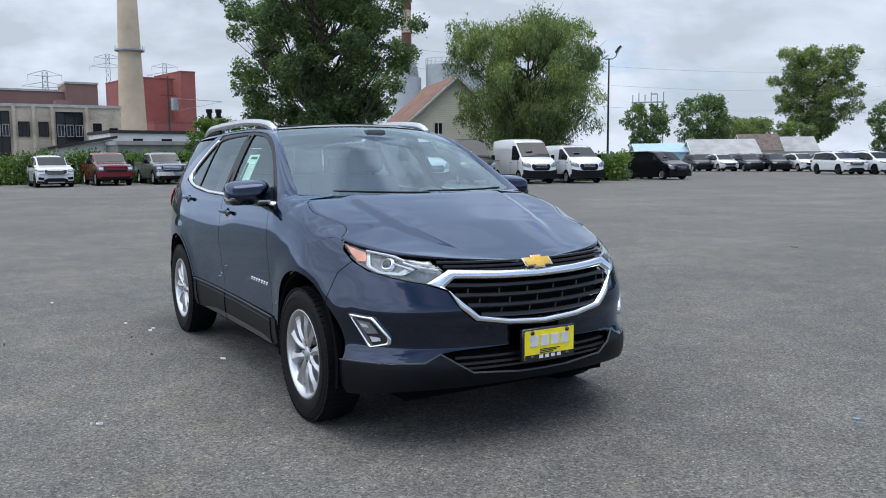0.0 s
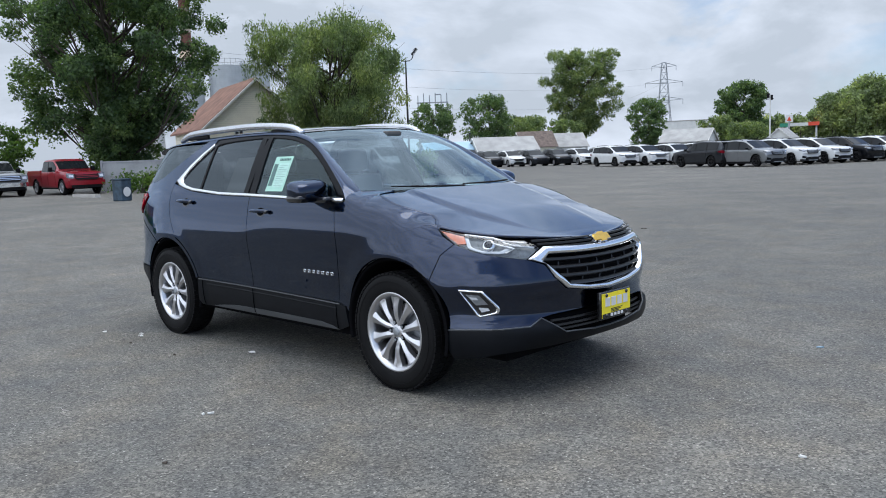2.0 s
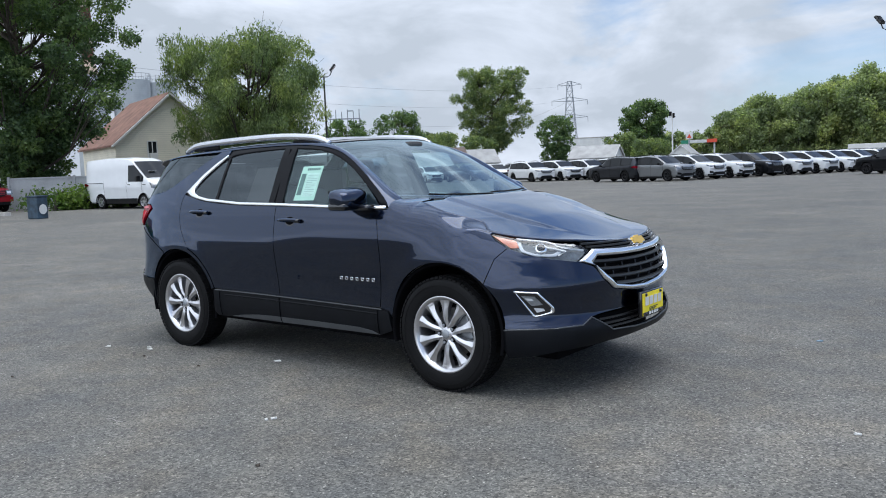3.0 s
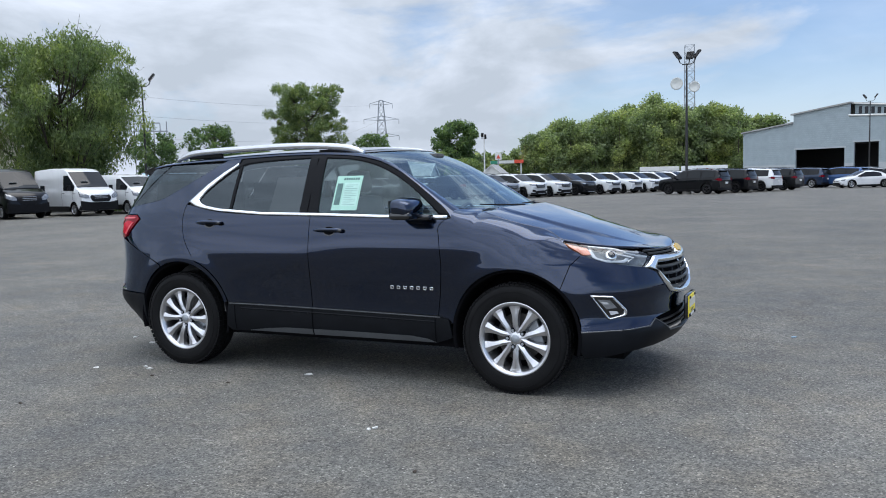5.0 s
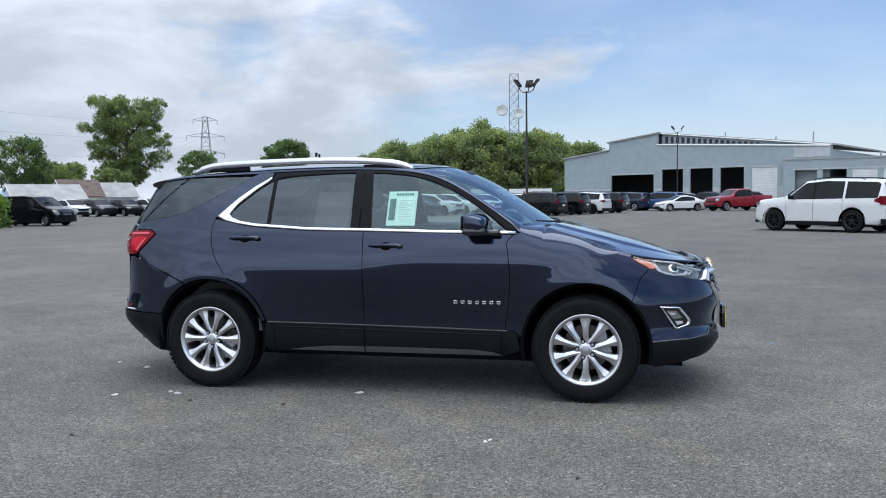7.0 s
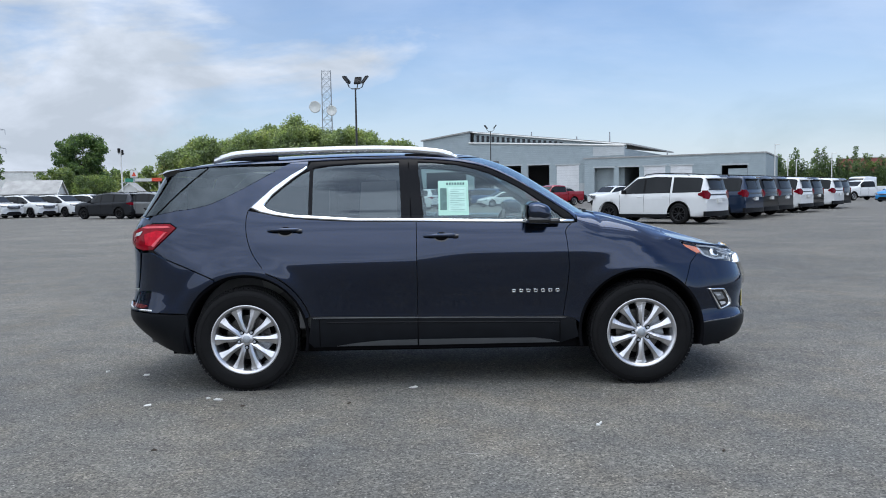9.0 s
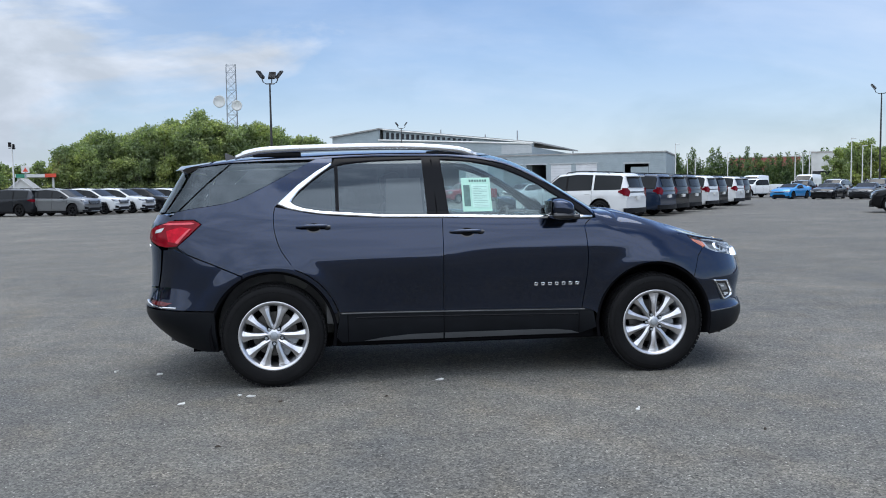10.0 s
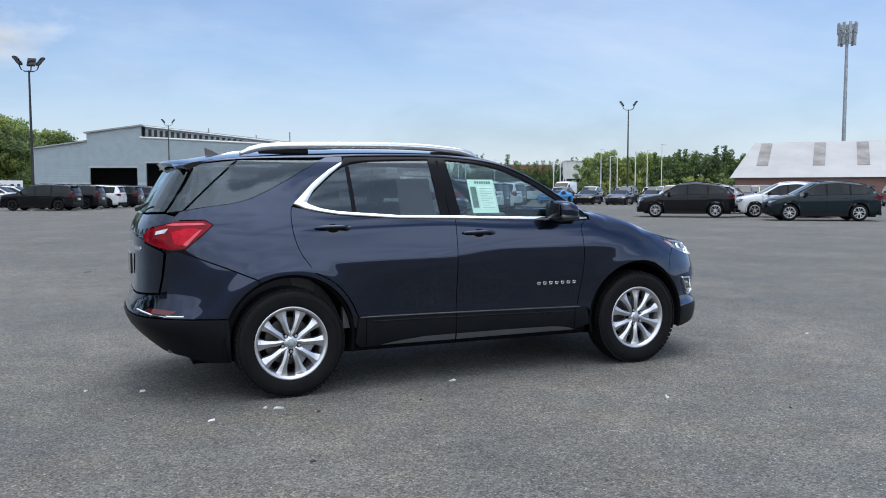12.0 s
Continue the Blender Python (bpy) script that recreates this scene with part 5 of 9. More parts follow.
SATIN = surface("satin black pillar trim", (0.005, 0.0055, 0.007), 0.22, vary=0.1, scale=6, spec=0.10)
SILL = surface("dull grey sill strip", (0.07, 0.075, 0.08), 0.42, 0.2, vary=0.1, scale=6)
SEAT = surface("grey seat cloth", (0.15, 0.15, 0.145), 0.9, vary=0.15, scale=12, bump=0.002)
CABIN = surface("dark cabin plastic", (0.07, 0.07, 0.07), 0.7, vary=0.15, scale=8)
MESHB = surface("black grille plastic", (0.012, 0.012, 0.013), 0.35, vary=0.2, scale=9)
GOLD = surface("gold emblem face", (0.80, 0.50, 0.10), 0.3, 0.5, vary=0.12, scale=20)
PAPER = surface("pale green price sheet", (0.36, 0.60, 0.50), 0.7, vary=0.05, scale=9)
PAPER_FAINT = surface("faint printed ink", (0.22, 0.37, 0.33), 0.7, vary=0.2, scale=20)
PAPER_INK = surface("printed ink", (0.09, 0.17, 0.16), 0.7, vary=0.2, scale=20)
PAPER_PALE = surface("pale printed block", (0.44, 0.66, 0.58), 0.7, vary=0.05, scale=20)
TAIL = surface("red lamp plastic", (0.22, 0.002, 0.010), 0.14, vary=0.25, scale=16, coat=0.25, spec=0.1)
TAIL_GLOW = surface("clear red lamp plastic", (0.56, 0.004, 0.022), 0.18, vary=0.30, scale=26, coat=0.2, spec=0.1)
TAIL_PALE = surface("pale red lamp plastic", (0.68, 0.075, 0.10), 0.15, vary=0.12, scale=26, coat=0.3)
TAIL_DARK = surface("deep red lamp plastic", (0.13, 0.004, 0.008), 0.12, vary=0.2, scale=20, coat=1.0)


def hero():
    car = empty("family_suv")
    tagged(car, "dark blue metallic SUV with chrome trim and silver alloy wheels", "SUV")
    fa, ra = 1.3625, -1.3625
    # ---- flanks
    belt = [(-1.335, 1.240), (-1.24, 1.222), (-1.02, 1.182), (-0.60, 1.154), (-0.18, 1.146), (0.40, 1.132), (0.885, 1.120)]
    front_cut = smooth([(0.885, 1.120), (0.842, 1.07), (0.850, 0.99), (0.862, 0.83), (0.850, 0.67), (0.822, 0.478)])
    rear_cut = smooth([(-1.335, 1.240), (-1.345, 1.18), (-1.338, 1.07), (-1.300, 0.95), (-1.235, 0.852)]) + arch(ra, 0.468, 73, 17, 12)
    clad_rear, clad_front = (-0.91, 0.505), (0.822, 0.475)
    mid_belt = [p for p in belt if -0.18 <= p[0]]
    both("front_door", flank(smooth(mid_belt, 4) + front_cut[1:] + [(-0.18, 0.488)]), NAVY, car)
    rb = [p for p in belt if p[0] <= -0.18]
    both("rear_door", flank(smooth(rb, 4) + [(-0.18, 0.488), clad_rear] + rear_cut[::-1][1:-1]), NAVY, car, cell=0.018)
    fender = front_cut[::-1] + [(x, fender_line(x)) for x in np.linspace(0.925, 1.645, 16)] + [(1.70, 0.935), (1.775, 0.892), (1.715, 0.83)] + arch(fa, 0.432, 46, 172, 30) + [(0.90, 0.46)]
    both("front_fender", flank(fender), NAVY, car, cell=0.018)
    # C pillar and rear quarter in one piece
    quarter = smooth([(-1.235, 0.852), (-1.300, 0.95), (-1.338, 1.07), (-1.345, 1.18), (-1.335, 1.240)]) + smooth([(-1.31, 1.262), (-1.17, 1.395), (-1.05, 1.482), (-0.94, 1.548)]) + [(-0.94, 1.580), (-1.06, 1.572)] \
        + smooth([(-1.11, 1.548), (-1.19, 1.500), (-1.35, 1.412), (-1.51, 1.330), (-1.61, 1.288), (-1.72, 1.262), (-1.88, 1.240), (-2.02, 1.214)]) + [(-2.07, 1.165), (-2.04, 1.160), (-1.88, 1.160), (-1.832, 1.130), (-1.91, 1.055), (-2.005, 0.975), (-1.965, 0.940), (-1.77, 0.862), (-1.565, 0.775)] + arch(ra, 0.432, 117, 17, 30) + arch(ra, 0.464, 17, 70, 12)
    both("rear_quarter", flank(quarter), NAVY, car, cell=0.018)
    both("side_sill", flank([(0.905, 0.462), clad_front, (-0.18, 0.485), (-0.91, 0.502), (-0.935, 0.33), (-0.90, 0.290), (0.80, 0.290), (0.93, 0.335)]), CLAD, car, offset=0.006)
    for sgn in (0, 1):
        fl = (lambda o: o) if not sgn else other
        for pts in ([(-0.74, 0.298), (-0.186, 0.294), (-0.186, 0.334), (-0.42, 0.332), (-0.60, 0.318)], [(-0.174, 0.294), (0.80, 0.298), (0.74, 0.318), (0.62, 0.332), (0.30, 0.334), (-0.174, 0.334)]):
            panel("sill_strip", fl(flank(pts)), SILL, car, "dull grey strip along the sill", offset=0.009, depth=0.003, gap=0)
        ln = [(side(x, z), z) for x, z in zip(np.linspace(-0.90, 0.84, 24), np.linspace(0.497, 0.469, 24))]
        rod("sill_edge", fl(ln), 0.0045, SILL, car, 0.0085)
        ln = [(side(x, z), z) for x, z in zip(np.linspace(-0.80, 0.80, 24), np.linspace(0.462, 0.436, 24))]
        rod("sill_crease", fl(ln), 0.007, CLAD, car, 0.004)
        for x, z0, z1 in ((-0.18, 0.292, 0.490), (0.80, 0.310, 0.474), (-0.855, 0.300, 0.500)):
            ln = [(side(x, z), z) for z in np.linspace(z0, z1, 8)]
            rod("sill_seam", fl(ln), 0.0028, MAT["gap"], car, 0.0085)
    # arches: lips and liners, in a near-black that stands in for shade
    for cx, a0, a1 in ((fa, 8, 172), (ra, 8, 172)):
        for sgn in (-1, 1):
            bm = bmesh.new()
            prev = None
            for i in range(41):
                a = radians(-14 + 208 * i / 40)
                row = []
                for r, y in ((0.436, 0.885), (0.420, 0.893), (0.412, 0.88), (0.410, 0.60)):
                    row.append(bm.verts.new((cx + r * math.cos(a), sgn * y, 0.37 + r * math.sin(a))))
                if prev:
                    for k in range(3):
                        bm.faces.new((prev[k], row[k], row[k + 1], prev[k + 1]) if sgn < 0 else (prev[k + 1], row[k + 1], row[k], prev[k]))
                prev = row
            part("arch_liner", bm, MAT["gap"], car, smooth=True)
    # ---- nose
    lamp_low = [(1.775, 0.892), (1.885, 0.852), (2.01, 0.826)]
    low_half = flank([(1.715, 0.83)]) + flank(lamp_low) + nose([(-0.578, 0.803)]) + nose([(-0.555, 0.795), (-0.490, 0.770), (-0.446, 0.690), (-0.378, 0.628), (-0.20, 0.600), (0.0, 0.583)])
    trim = [(1.770, 0.420), (1.90, 0.421), (2.02, 0.423)]
    trim_nose = [(-0.72, 0.426), (-0.60, 0.432), (-0.525, 0.470), (-0.46, 0.480)]
    under = nose([(0.0, 0.492), (-0.20, 0.490), (-0.40, 0.484)] + trim_nose[::-1]) + flank(trim[::-1]) + flank(arch(fa, 0.432, 8, 46, 10))
    right = low_half + under
    half_l = [(2 * SMAX - s, z) for s, z in right]
    # one bumper across the whole nose
    n_low = len(low_half)
    bumper = low_half + [(2 * SMAX - s, z) for s, z in low_half[::-1][1:]] + [(2 * SMAX - s, z) for s, z in under[::-1]] + under[1:]
    panel("front_bumper", bumper, NAVY, car, cell=0.018)
    bottom = nose([(0.0, 0.312), (-0.30, 0.308), (-0.60, 0.300)]) + flank([(2.05, 0.286), (1.92, 0.258), (1.80, 0.244), (1.775, 0.32)])
    upper = flank([(1.788, 0.415)] + [(1.90, 0.421), (2.02, 0.423)]) + nose([(-0.72, 0.426), (-0.60, 0.432), (-0.525, 0.470), (-0.46, 0.425), (-0.385, 0.380), (-0.15, 0.364), (0.0, 0.362)])
    lower = upper + [(2 * SMAX - s, z) for s, z in upper[::-1][1:]] + [(2 * SMAX - s, z) for s, z in bottom[::-1]] + bottom[1:]
    panel("front_lower_trim", lower, CLAD, car, "grained black lower bumper", offset=0.004)
    for sgn in (0, 1):
        rod("trim_edge", upper if not sgn else [(2 * SMAX - s, z) for s, z in upper], 0.005, SILL, car, 0.003)
    # intake with slats
    top_i = nose([(y, 0.486 if abs(y) < 0.4 else 0.482) for y in np.linspace(-0.50, 0.50, 15)])
    low_i = nose([(y, 0.365 + 0.02 * (y / 0.4) ** 2 + (0.06 if abs(y) > 0.45 else 0)) for y in np.linspace(0.48, -0.48, 15)])
    panel("air_intake", top_i + low_i, MAT["gap"], car, offset=-0.045)
    for z in (0.395, 0.425, 0.455):
        rod("intake_slat", nose([(y, z) for y in np.linspace(-0.46, 0.46, 19)]), 0.008, MESHB, car, -0.02, 5)
    # upper grille opening under the bonnet edge
    up_t = nose([(y, 0.926 - 0.020 * (1 - (y / 0.53) ** 2)) for y in np.linspace(-0.53, 0.53, 19)])
    up_b = nose([(0.475, 0.855)] + [(y, 0.838 + 0.012 * (abs(y) / 0.46) ** 2) for y in np.linspace(0.46, -0.46, 17)] + [(-0.475, 0.855)])
    panel("upper_grille", up_t + up_b, MAT["gap"], car, offset=-0.04)
    for i, z in enumerate((0.857, 0.876, 0.895)):
        w = 0.46 + 0.02 * i
        rod("grille_slat", nose([(y, z + 0.006 * (y / w) ** 2) for y in np.linspace(-w, w, 21)]), 0.0075, MESHB, car, -0.006, 5)
    # main grille
    inner_half = [(-0.502, 0.786), (-0.447, 0.826), (-0.22, 0.816), (0.0, 0.812)]
    inner_low = [(0.0, 0.612), (-0.20, 0.626), (-0.356, 0.652), (-0.425, 0.712), (-0.478, 0.766)]
    outer_half = [(-0.572, 0.802), (-0.466, 0.862), (-0.22, 0.849), (0.0, 0.845)]
    outer_low = [(0.0, 0.585), (-0.20, 0.601), (-0.376, 0.630), (-0.446, 0.692), (-0.490, 0.772)]
    full = lambda a, b: a + [(-y, z) for y, z in a[::-1][1:]] + [(-y, z) for y, z in b[::-1]] + b[1:]
    panel("main_grille", nose(full(inner_half, inner_low)), MAT["gap"], car, offset=-0.05)
    def loop(a, b):
        seg = []
        f = full(a, b)
        for p, q in zip(f, f[1:] + f[:1]):
            seg += [(p[0] + (q[0] - p[0]) * u, p[1] + (q[1] - p[1]) * u) for u in (0.0, 0.2, 0.4, 0.6, 0.8)]
        return nose(seg)
    strip("chrome_surround", loop(outer_half, outer_low), loop(inner_half, inner_low), MAT["chrome"], car, "wide chrome grille surround", offset=0.012, depth=0.05, crown=0.006)
    for i, z in enumerate((0.655, 0.703, 0.751, 0.797)):
        w = (0.345, 0.405, 0.455, 0.485)[i]
        rod("grille_slat", nose([(y, z - 0.012 * (1 - (y / w) ** 2)) for y in np.linspace(-w, w, 25)]), 0.0115, MESHB, car, -0.010, 6)
        for k in range(6):
            y = (-0.40 + 0.16 * k + (0.05 if i % 2 else 0.0))
            if abs(y) < w - 0.03 and i < 3:
                rod("grille_rib", nose([(y, z - 0.010), (y + 0.012, z + 0.036)]), 0.005, MESHB, car, -0.018, 5)
    # headlights
    hl = flank(smooth([(1.640, 0.986), (1.80, 0.955), (1.95, 0.935)])) + nose([(-0.535, 0.927), (-0.500, 0.900), (-0.480, 0.862), (-0.565, 0.806)]) + flank([(2.02, 0.827), (1.885, 0.853), (1.775, 0.893)])
    clear_hl = flank(smooth([(1.645, 0.980), (1.80, 0.946), (1.95, 0.922)])) + nose([(-0.545, 0.904), (-0.505, 0.886), (-0.482, 0.858), (-0.565, 0.806)]) + flank([(2.02, 0.827), (1.885, 0.853), (1.775, 0.893)])
    dark_base = surface("headlight housing", (0.17, 0.185, 0.19), 0.40, 0.35, vary=0.35, scale=30)
    silver = surface("satin silver lamp strip", (0.50, 0.52, 0.54), 0.34, 0.45, vary=0.12, scale=30)
    for side_i in (0, 1):
        fl = (lambda o: o) if not side_i else other
        house = panel("headlight", fl(hl), dark_base, car, "clear headlight with amber corner and chrome bezel", offset=-0.035, gap=0.004)
        panel("lens", fl(clear_hl), LENS, house, offset=0.001, gap=0.003, depth=0.006)
        amber = flank([(1.655, 0.978), (1.80, 0.945), (1.835, 0.900), (1.785, 0.897)])
        panel("indicator", fl(amber), MAT["amber"], house, "amber corner lamp", offset=-0.02, gap=0.003)
        strip("bezel", *[(lambda q: q if not side_i else [(2 * SMAX - a, b) for a, b in q])(match(l, 24)) for l in (flank([(1.80, 0.944), (1.845, 0.878), (1.93, 0.848)]) + nose([(-0.655, 0.842), (-0.60, 0.888), (-0.515, 0.905)]), flank([(1.818, 0.944), (1.862, 0.884), (1.93, 0.862)]) + nose([(-0.665, 0.858), (-0.60, 0.902), (-0.52, 0.918)]))], silver, house, "satin silver bezel", offset=-0.022, depth=0.01, closed=False)
        for ln in (flank([(1.80, 0.948), (1.95, 0.929)]) + nose([(-0.62, 0.910), (-0.545, 0.900)]), nose([(-0.652, 0.846), (-0.605, 0.868), (-0.680, 0.904)]), nose([(-0.635, 0.903), (-0.575, 0.880), (-0.505, 0.868)])):
            rod("light_guide", ln if not side_i else [(2 * SMAX - a, b) for a, b in ln], 0.0065, silver, house, -0.014)
        cs, cz = front(-0.690, 0.895) if not side_i else front(0.690, 0.895), 0.895
        p, n = skin(cs, cz)
        for rad, dep, m, nm in ((0.040, -0.028, MAT["chrome"], "projector_ring"), (0.030, -0.020, MAT["glass"], "projector")):
            bm = bmesh.new()
            bmesh.ops.create_uvsphere(bm, u_segments=20, v_segments=12, radius=rad)
            bmesh.ops.scale(bm, vec=(1, 1, 0.55), verts=bm.verts)
            bmesh.ops.transform(bm, matrix=Matrix.Translation(p + n * dep) @ n.to_track_quat("Z", "Y").to_matrix().to_4x4(), verts=bm.verts)
            part(nm, bm, m, house, smooth=True)
        panel("lamp_corner", fl(flank([(1.595, 1.008), (1.640, 0.994), (1.664, 0.986), (1.650, 0.970), (1.63, 0.950), (1.60, 0.935)])), NAVY, car, offset=-0.004, gap=0.0, depth=0.004)
        # fog lamp in its chrome frame
        fo = flank([(1.838, 0.647), (1.965, 0.640), (2.036, 0.548), (2.034, 0.514), (1.938, 0.487)])
        fi = flank([(1.853, 0.637), (1.957, 0.631), (2.021, 0.548), (2.019, 0.523), (1.945, 0.499)])
        fog = panel("fog_lamp", fl(fo), GLOSS, car, "fog lamp in a bright chrome frame", offset=0.003, gap=0.002)
        lp = lambda o: match(o + o[:1], 41)[:-1]
        a, b = lp(fo), lp(fi)
        if side_i:
            a, b = [(2 * SMAX - s, z) for s, z in a], [(2 * SMAX - s, z) for s, z in b]
        strip("chrome_frame", a, b, MAT["chrome"], fog, offset=0.014, depth=0.014, crown=0.004)
        inner = flank([(1.874, 0.621), (1.948, 0.617), (1.988, 0.563), (1.926, 0.556)])
        panel("lamp_glass", fl(inner), MAT["grey_lamp"], fog, offset=0.009, depth=0.005)
        spot = flank([(1.893, 0.608), (1.932, 0.606), (1.945, 0.588), (1.908, 0.588)])
        panel("lamp_bulb", fl(spot), MAT["lamp"], fog, offset=0.0125, depth=0.003)
        lowr = flank([(1.935, 0.548), (1.985, 0.545), (1.995, 0.528), (1.950, 0.516)])
        panel("lamp_strip", fl(lowr), MAT["lamp"], fog, offset=0.009, depth=0.005)
    # emblem: a plain gold shape with a bright edge
    bow = [(-0.088, -0.022), (-0.030, -0.022), (-0.030, -0.034), (0.036, -0.034), (0.036, -0.022), (0.092, -0.022), (0.080, 0.024), (0.030, 0.024), (0.030, 0.036), (-0.036, 0.036), (-0.036, 0.024), (-0.098, 0.024)]
    for k, m, nm, off in ((1.0, MAT["chrome"], "emblem_edge", 0.020), (0.86, GOLD, "emblem", 0.027)):
        panel(nm, nose([(y * k * 0.92, 0.872 + z * k * 0.74) for y, z in bow]), m, car, "gold emblem on the grille" if k < 1 else "bright emblem edge", offset=off, depth=0.03, gap=0)
    # yellow front plate: black frame, yellow sheet, bars for the writing
    plate = empty("front_plate")
    plate.parent = car
    plate.matrix_basis = pose(2.318, 0.0, 0.492, -4, 0, 90) @ pose(0, 0, 0, 4, 0, 0)
    plate["label"] = "yellow dealer plate in a black frame"
    rounded("plate_frame", -0.158, -0.008, -0.080, 0.158, 0.02, 0.080, 0.006, GLOSS, plate, seg=2)
    box("plate_sheet", (-0.148, -0.013, -0.070, 0.148, -0.009, 0.070), MAT["yellow"], plate)
    for k in range(4):
        box("letter_bar", (-0.118 + k * 0.062, -0.017, -0.006, -0.072 + k * 0.062, -0.0135, 0.046), MAT["plate"], plate, "pale raised bar")
    for k in range(3):
        box("small_bar", (-0.06, -0.016, -0.026 - 0.008 * k, 0.06 - 0.02 * k, -0.0135, -0.022 - 0.008 * k), GLOSS, plate)
    for k in range(4):
        box("lower_bar", (-0.066 + k * 0.036, -0.016, -0.067, -0.042 + k * 0.036, -0.0135, -0.050), MAT["plate"], plate)
    for sx in (-0.105, 0.105):
        for sz in (-0.060, 0.060):
            bm = bmesh.new()
            bmesh.ops.create_uvsphere(bm, u_segments=10, v_segments=6, radius=0.012)
            bmesh.ops.translate(bm, vec=(sx, -0.012, sz), verts=bm.verts)
            part("plate_bolt", bm, GLOSS, plate, smooth=True)
    box("bottom_band", (-0.148, -0.0150, -0.070, 0.148, -0.0132, -0.047), GLOSS, plate)
    # ---- bonnet, screen, roof
    xs = list(np.linspace(1.08, 1.64, 34)) + list(np.linspace(1.66, 2.04, 16)) + list(np.linspace(2.06, 2.188, 12))
    rows = []
    for i, x in enumerate(xs):
        yc, ye = hood_cut(x) - 0.0025, hood_edge(x)
        row = []
        for f in np.linspace(-1, 1, 61):
            y = f * yc
            # the rear edge bows forward along the screen
            xx = x + 0.055 * max(0.0, 1 - i / 8) * (1 - f * f)
            h = hood_at(xx, y / hood_edge(xx))
            row.append((xx, y, h[2] - 0.006 * max(0.0, 1 - i / 2)))
        rows.append(row)
    grid_part("bonnet", rows, NAVY, car, "dark blue bonnet with two raised creases", True, 0.014)
    # the fenders run up to the lid and back to the screen pillar
    for sgn in (-1, 1):
        rows = []
        for x in np.linspace(0.925, 1.645, 37):
            y0, ye = hood_cut(x) + 0.0025, hood_edge(x)
            if x < 1.075:
                y0 = max(0.58, 0.745 * max(0.0, (1.14 - x) / 0.185) ** 0.476 + 0.010)
                y0 = min(y0, 0.757)
            zl = fender_line(x) - 0.004
            a = Vector(hood_at(x, y0 / ye))
            b = Vector(hood_at(x, max(0.0, y0 - 0.03) / ye))
            p, n = skin(side(x, zl), zl)
            q, n2 = skin(side(x, zl - 0.02), zl - 0.02)
            p, q = p + n * 0.0010, q + n2 * 0.0010
            p, q = Vector((x, -p.y, p.z)), Vector((x, -q.y, q.z))
            k = min(1.0, max(0.0, (x - 1.38) / 0.2))
            span = (p - a).length * (0.44 - 0.10 * k)
            t0, t1 = ((a - b).normalized() * (0.65 - 0.55 * k) + (p - a).normalized() * (0.35 + 0.55 * k)).normalized(), (p - q).normalized()
            c0, c1 = a + t0 * span, p + t1 * span
            row = [(x, sgn * a.y, a.z - 0.014)]
            for u in np.linspace(0, 1, 13):
                r = a * (1 - u) ** 3 + c0 * 3 * u * (1 - u) ** 2 + c1 * 3 * u * u * (1 - u) + p * u ** 3
                row.append((x, sgn * r.y, r.z))
            rows.append(row)
        grid_part("fender_top", rows, NAVY, car, "", sgn > 0)
    grid_part("windscreen", [[screen_at(f, v) for f in np.linspace(-1, 1, 25)] for v in np.linspace(0.03, 0.985, 25)], SCREEN, car, "clear laminated windscreen", False).visible_shadow = False
    band = [[screen_at(f, v) + Vector((0.004, 0, 0.004)) for f in np.linspace(-1, 1, 25)] for v in np.linspace(0.93, 1.0, 4)]
    grid_part("screen_band", band, GLOSS, car)
    box("mirror_housing", (0.36, -0.07, 1.53, 0.46, 0.07, 1.585), CABIN, car, bevel=0.02)
    cowl = [[Vector((1.12 - 0.175 * abs(f) ** 2.1 + dx, f * 0.735, 1.140 + 0.02 * abs(f) ** 2.2 + dz)) for f in np.linspace(-1, 1, 25)] for dx, dz in ((0.13, -0.012), (0.06, -0.006), (0.0, 0.018), (-0.03, 0.030))]
    grid_part("cowl", cowl, CLAD, car)
    for y0, y1 in ((0.62, 0.02), (0.02, -0.56)):
        pts = [screen_at(f / 0.745, 0.028 + 0.02 * k) + Vector((0.012, 0, 0.018)) for k, f in zip((0, 0.3, 0.6, 0.9), np.linspace(y0, y1, 4))]
        v, f = tube(pts, [0.007, 0.006, 0.006, 0.004], 6)
        mesh_ob("wiper", v, f, MAT["black"], car)
    rows = []
    for i, x in enumerate(np.linspace(0.0, 1.0, 30)):
        row = []
        for f in np.linspace(-1, 1, 25):
            x0 = screen_at(f, 1.0).x
            xx = x0 + (-2.04 - x0) * x
            row.append(roof_at(xx, f * 0.575))
        rows.append(row)
    grid_part("roof", rows, NAVY, car)
    # cant rail: from the foot of the screen pillar back to the tail
    outer = [(0.925, 1.136), (0.88, 1.185), (0.79, 1.25), (0.69, 1.318), (0.60, 1.376), (0.50, 1.435), (0.40, 1.484), (0.30, 1.523), (0.20, 1.548), (0.08, 1.568), (-0.2, 1.588), (-0.6, 1.590), (-0.94, 1.580), (-1.06, 1.572), (-1.35, 1.565), (-1.65, 1.552), (-1.85, 1.528), (-1.96, 1.512)]
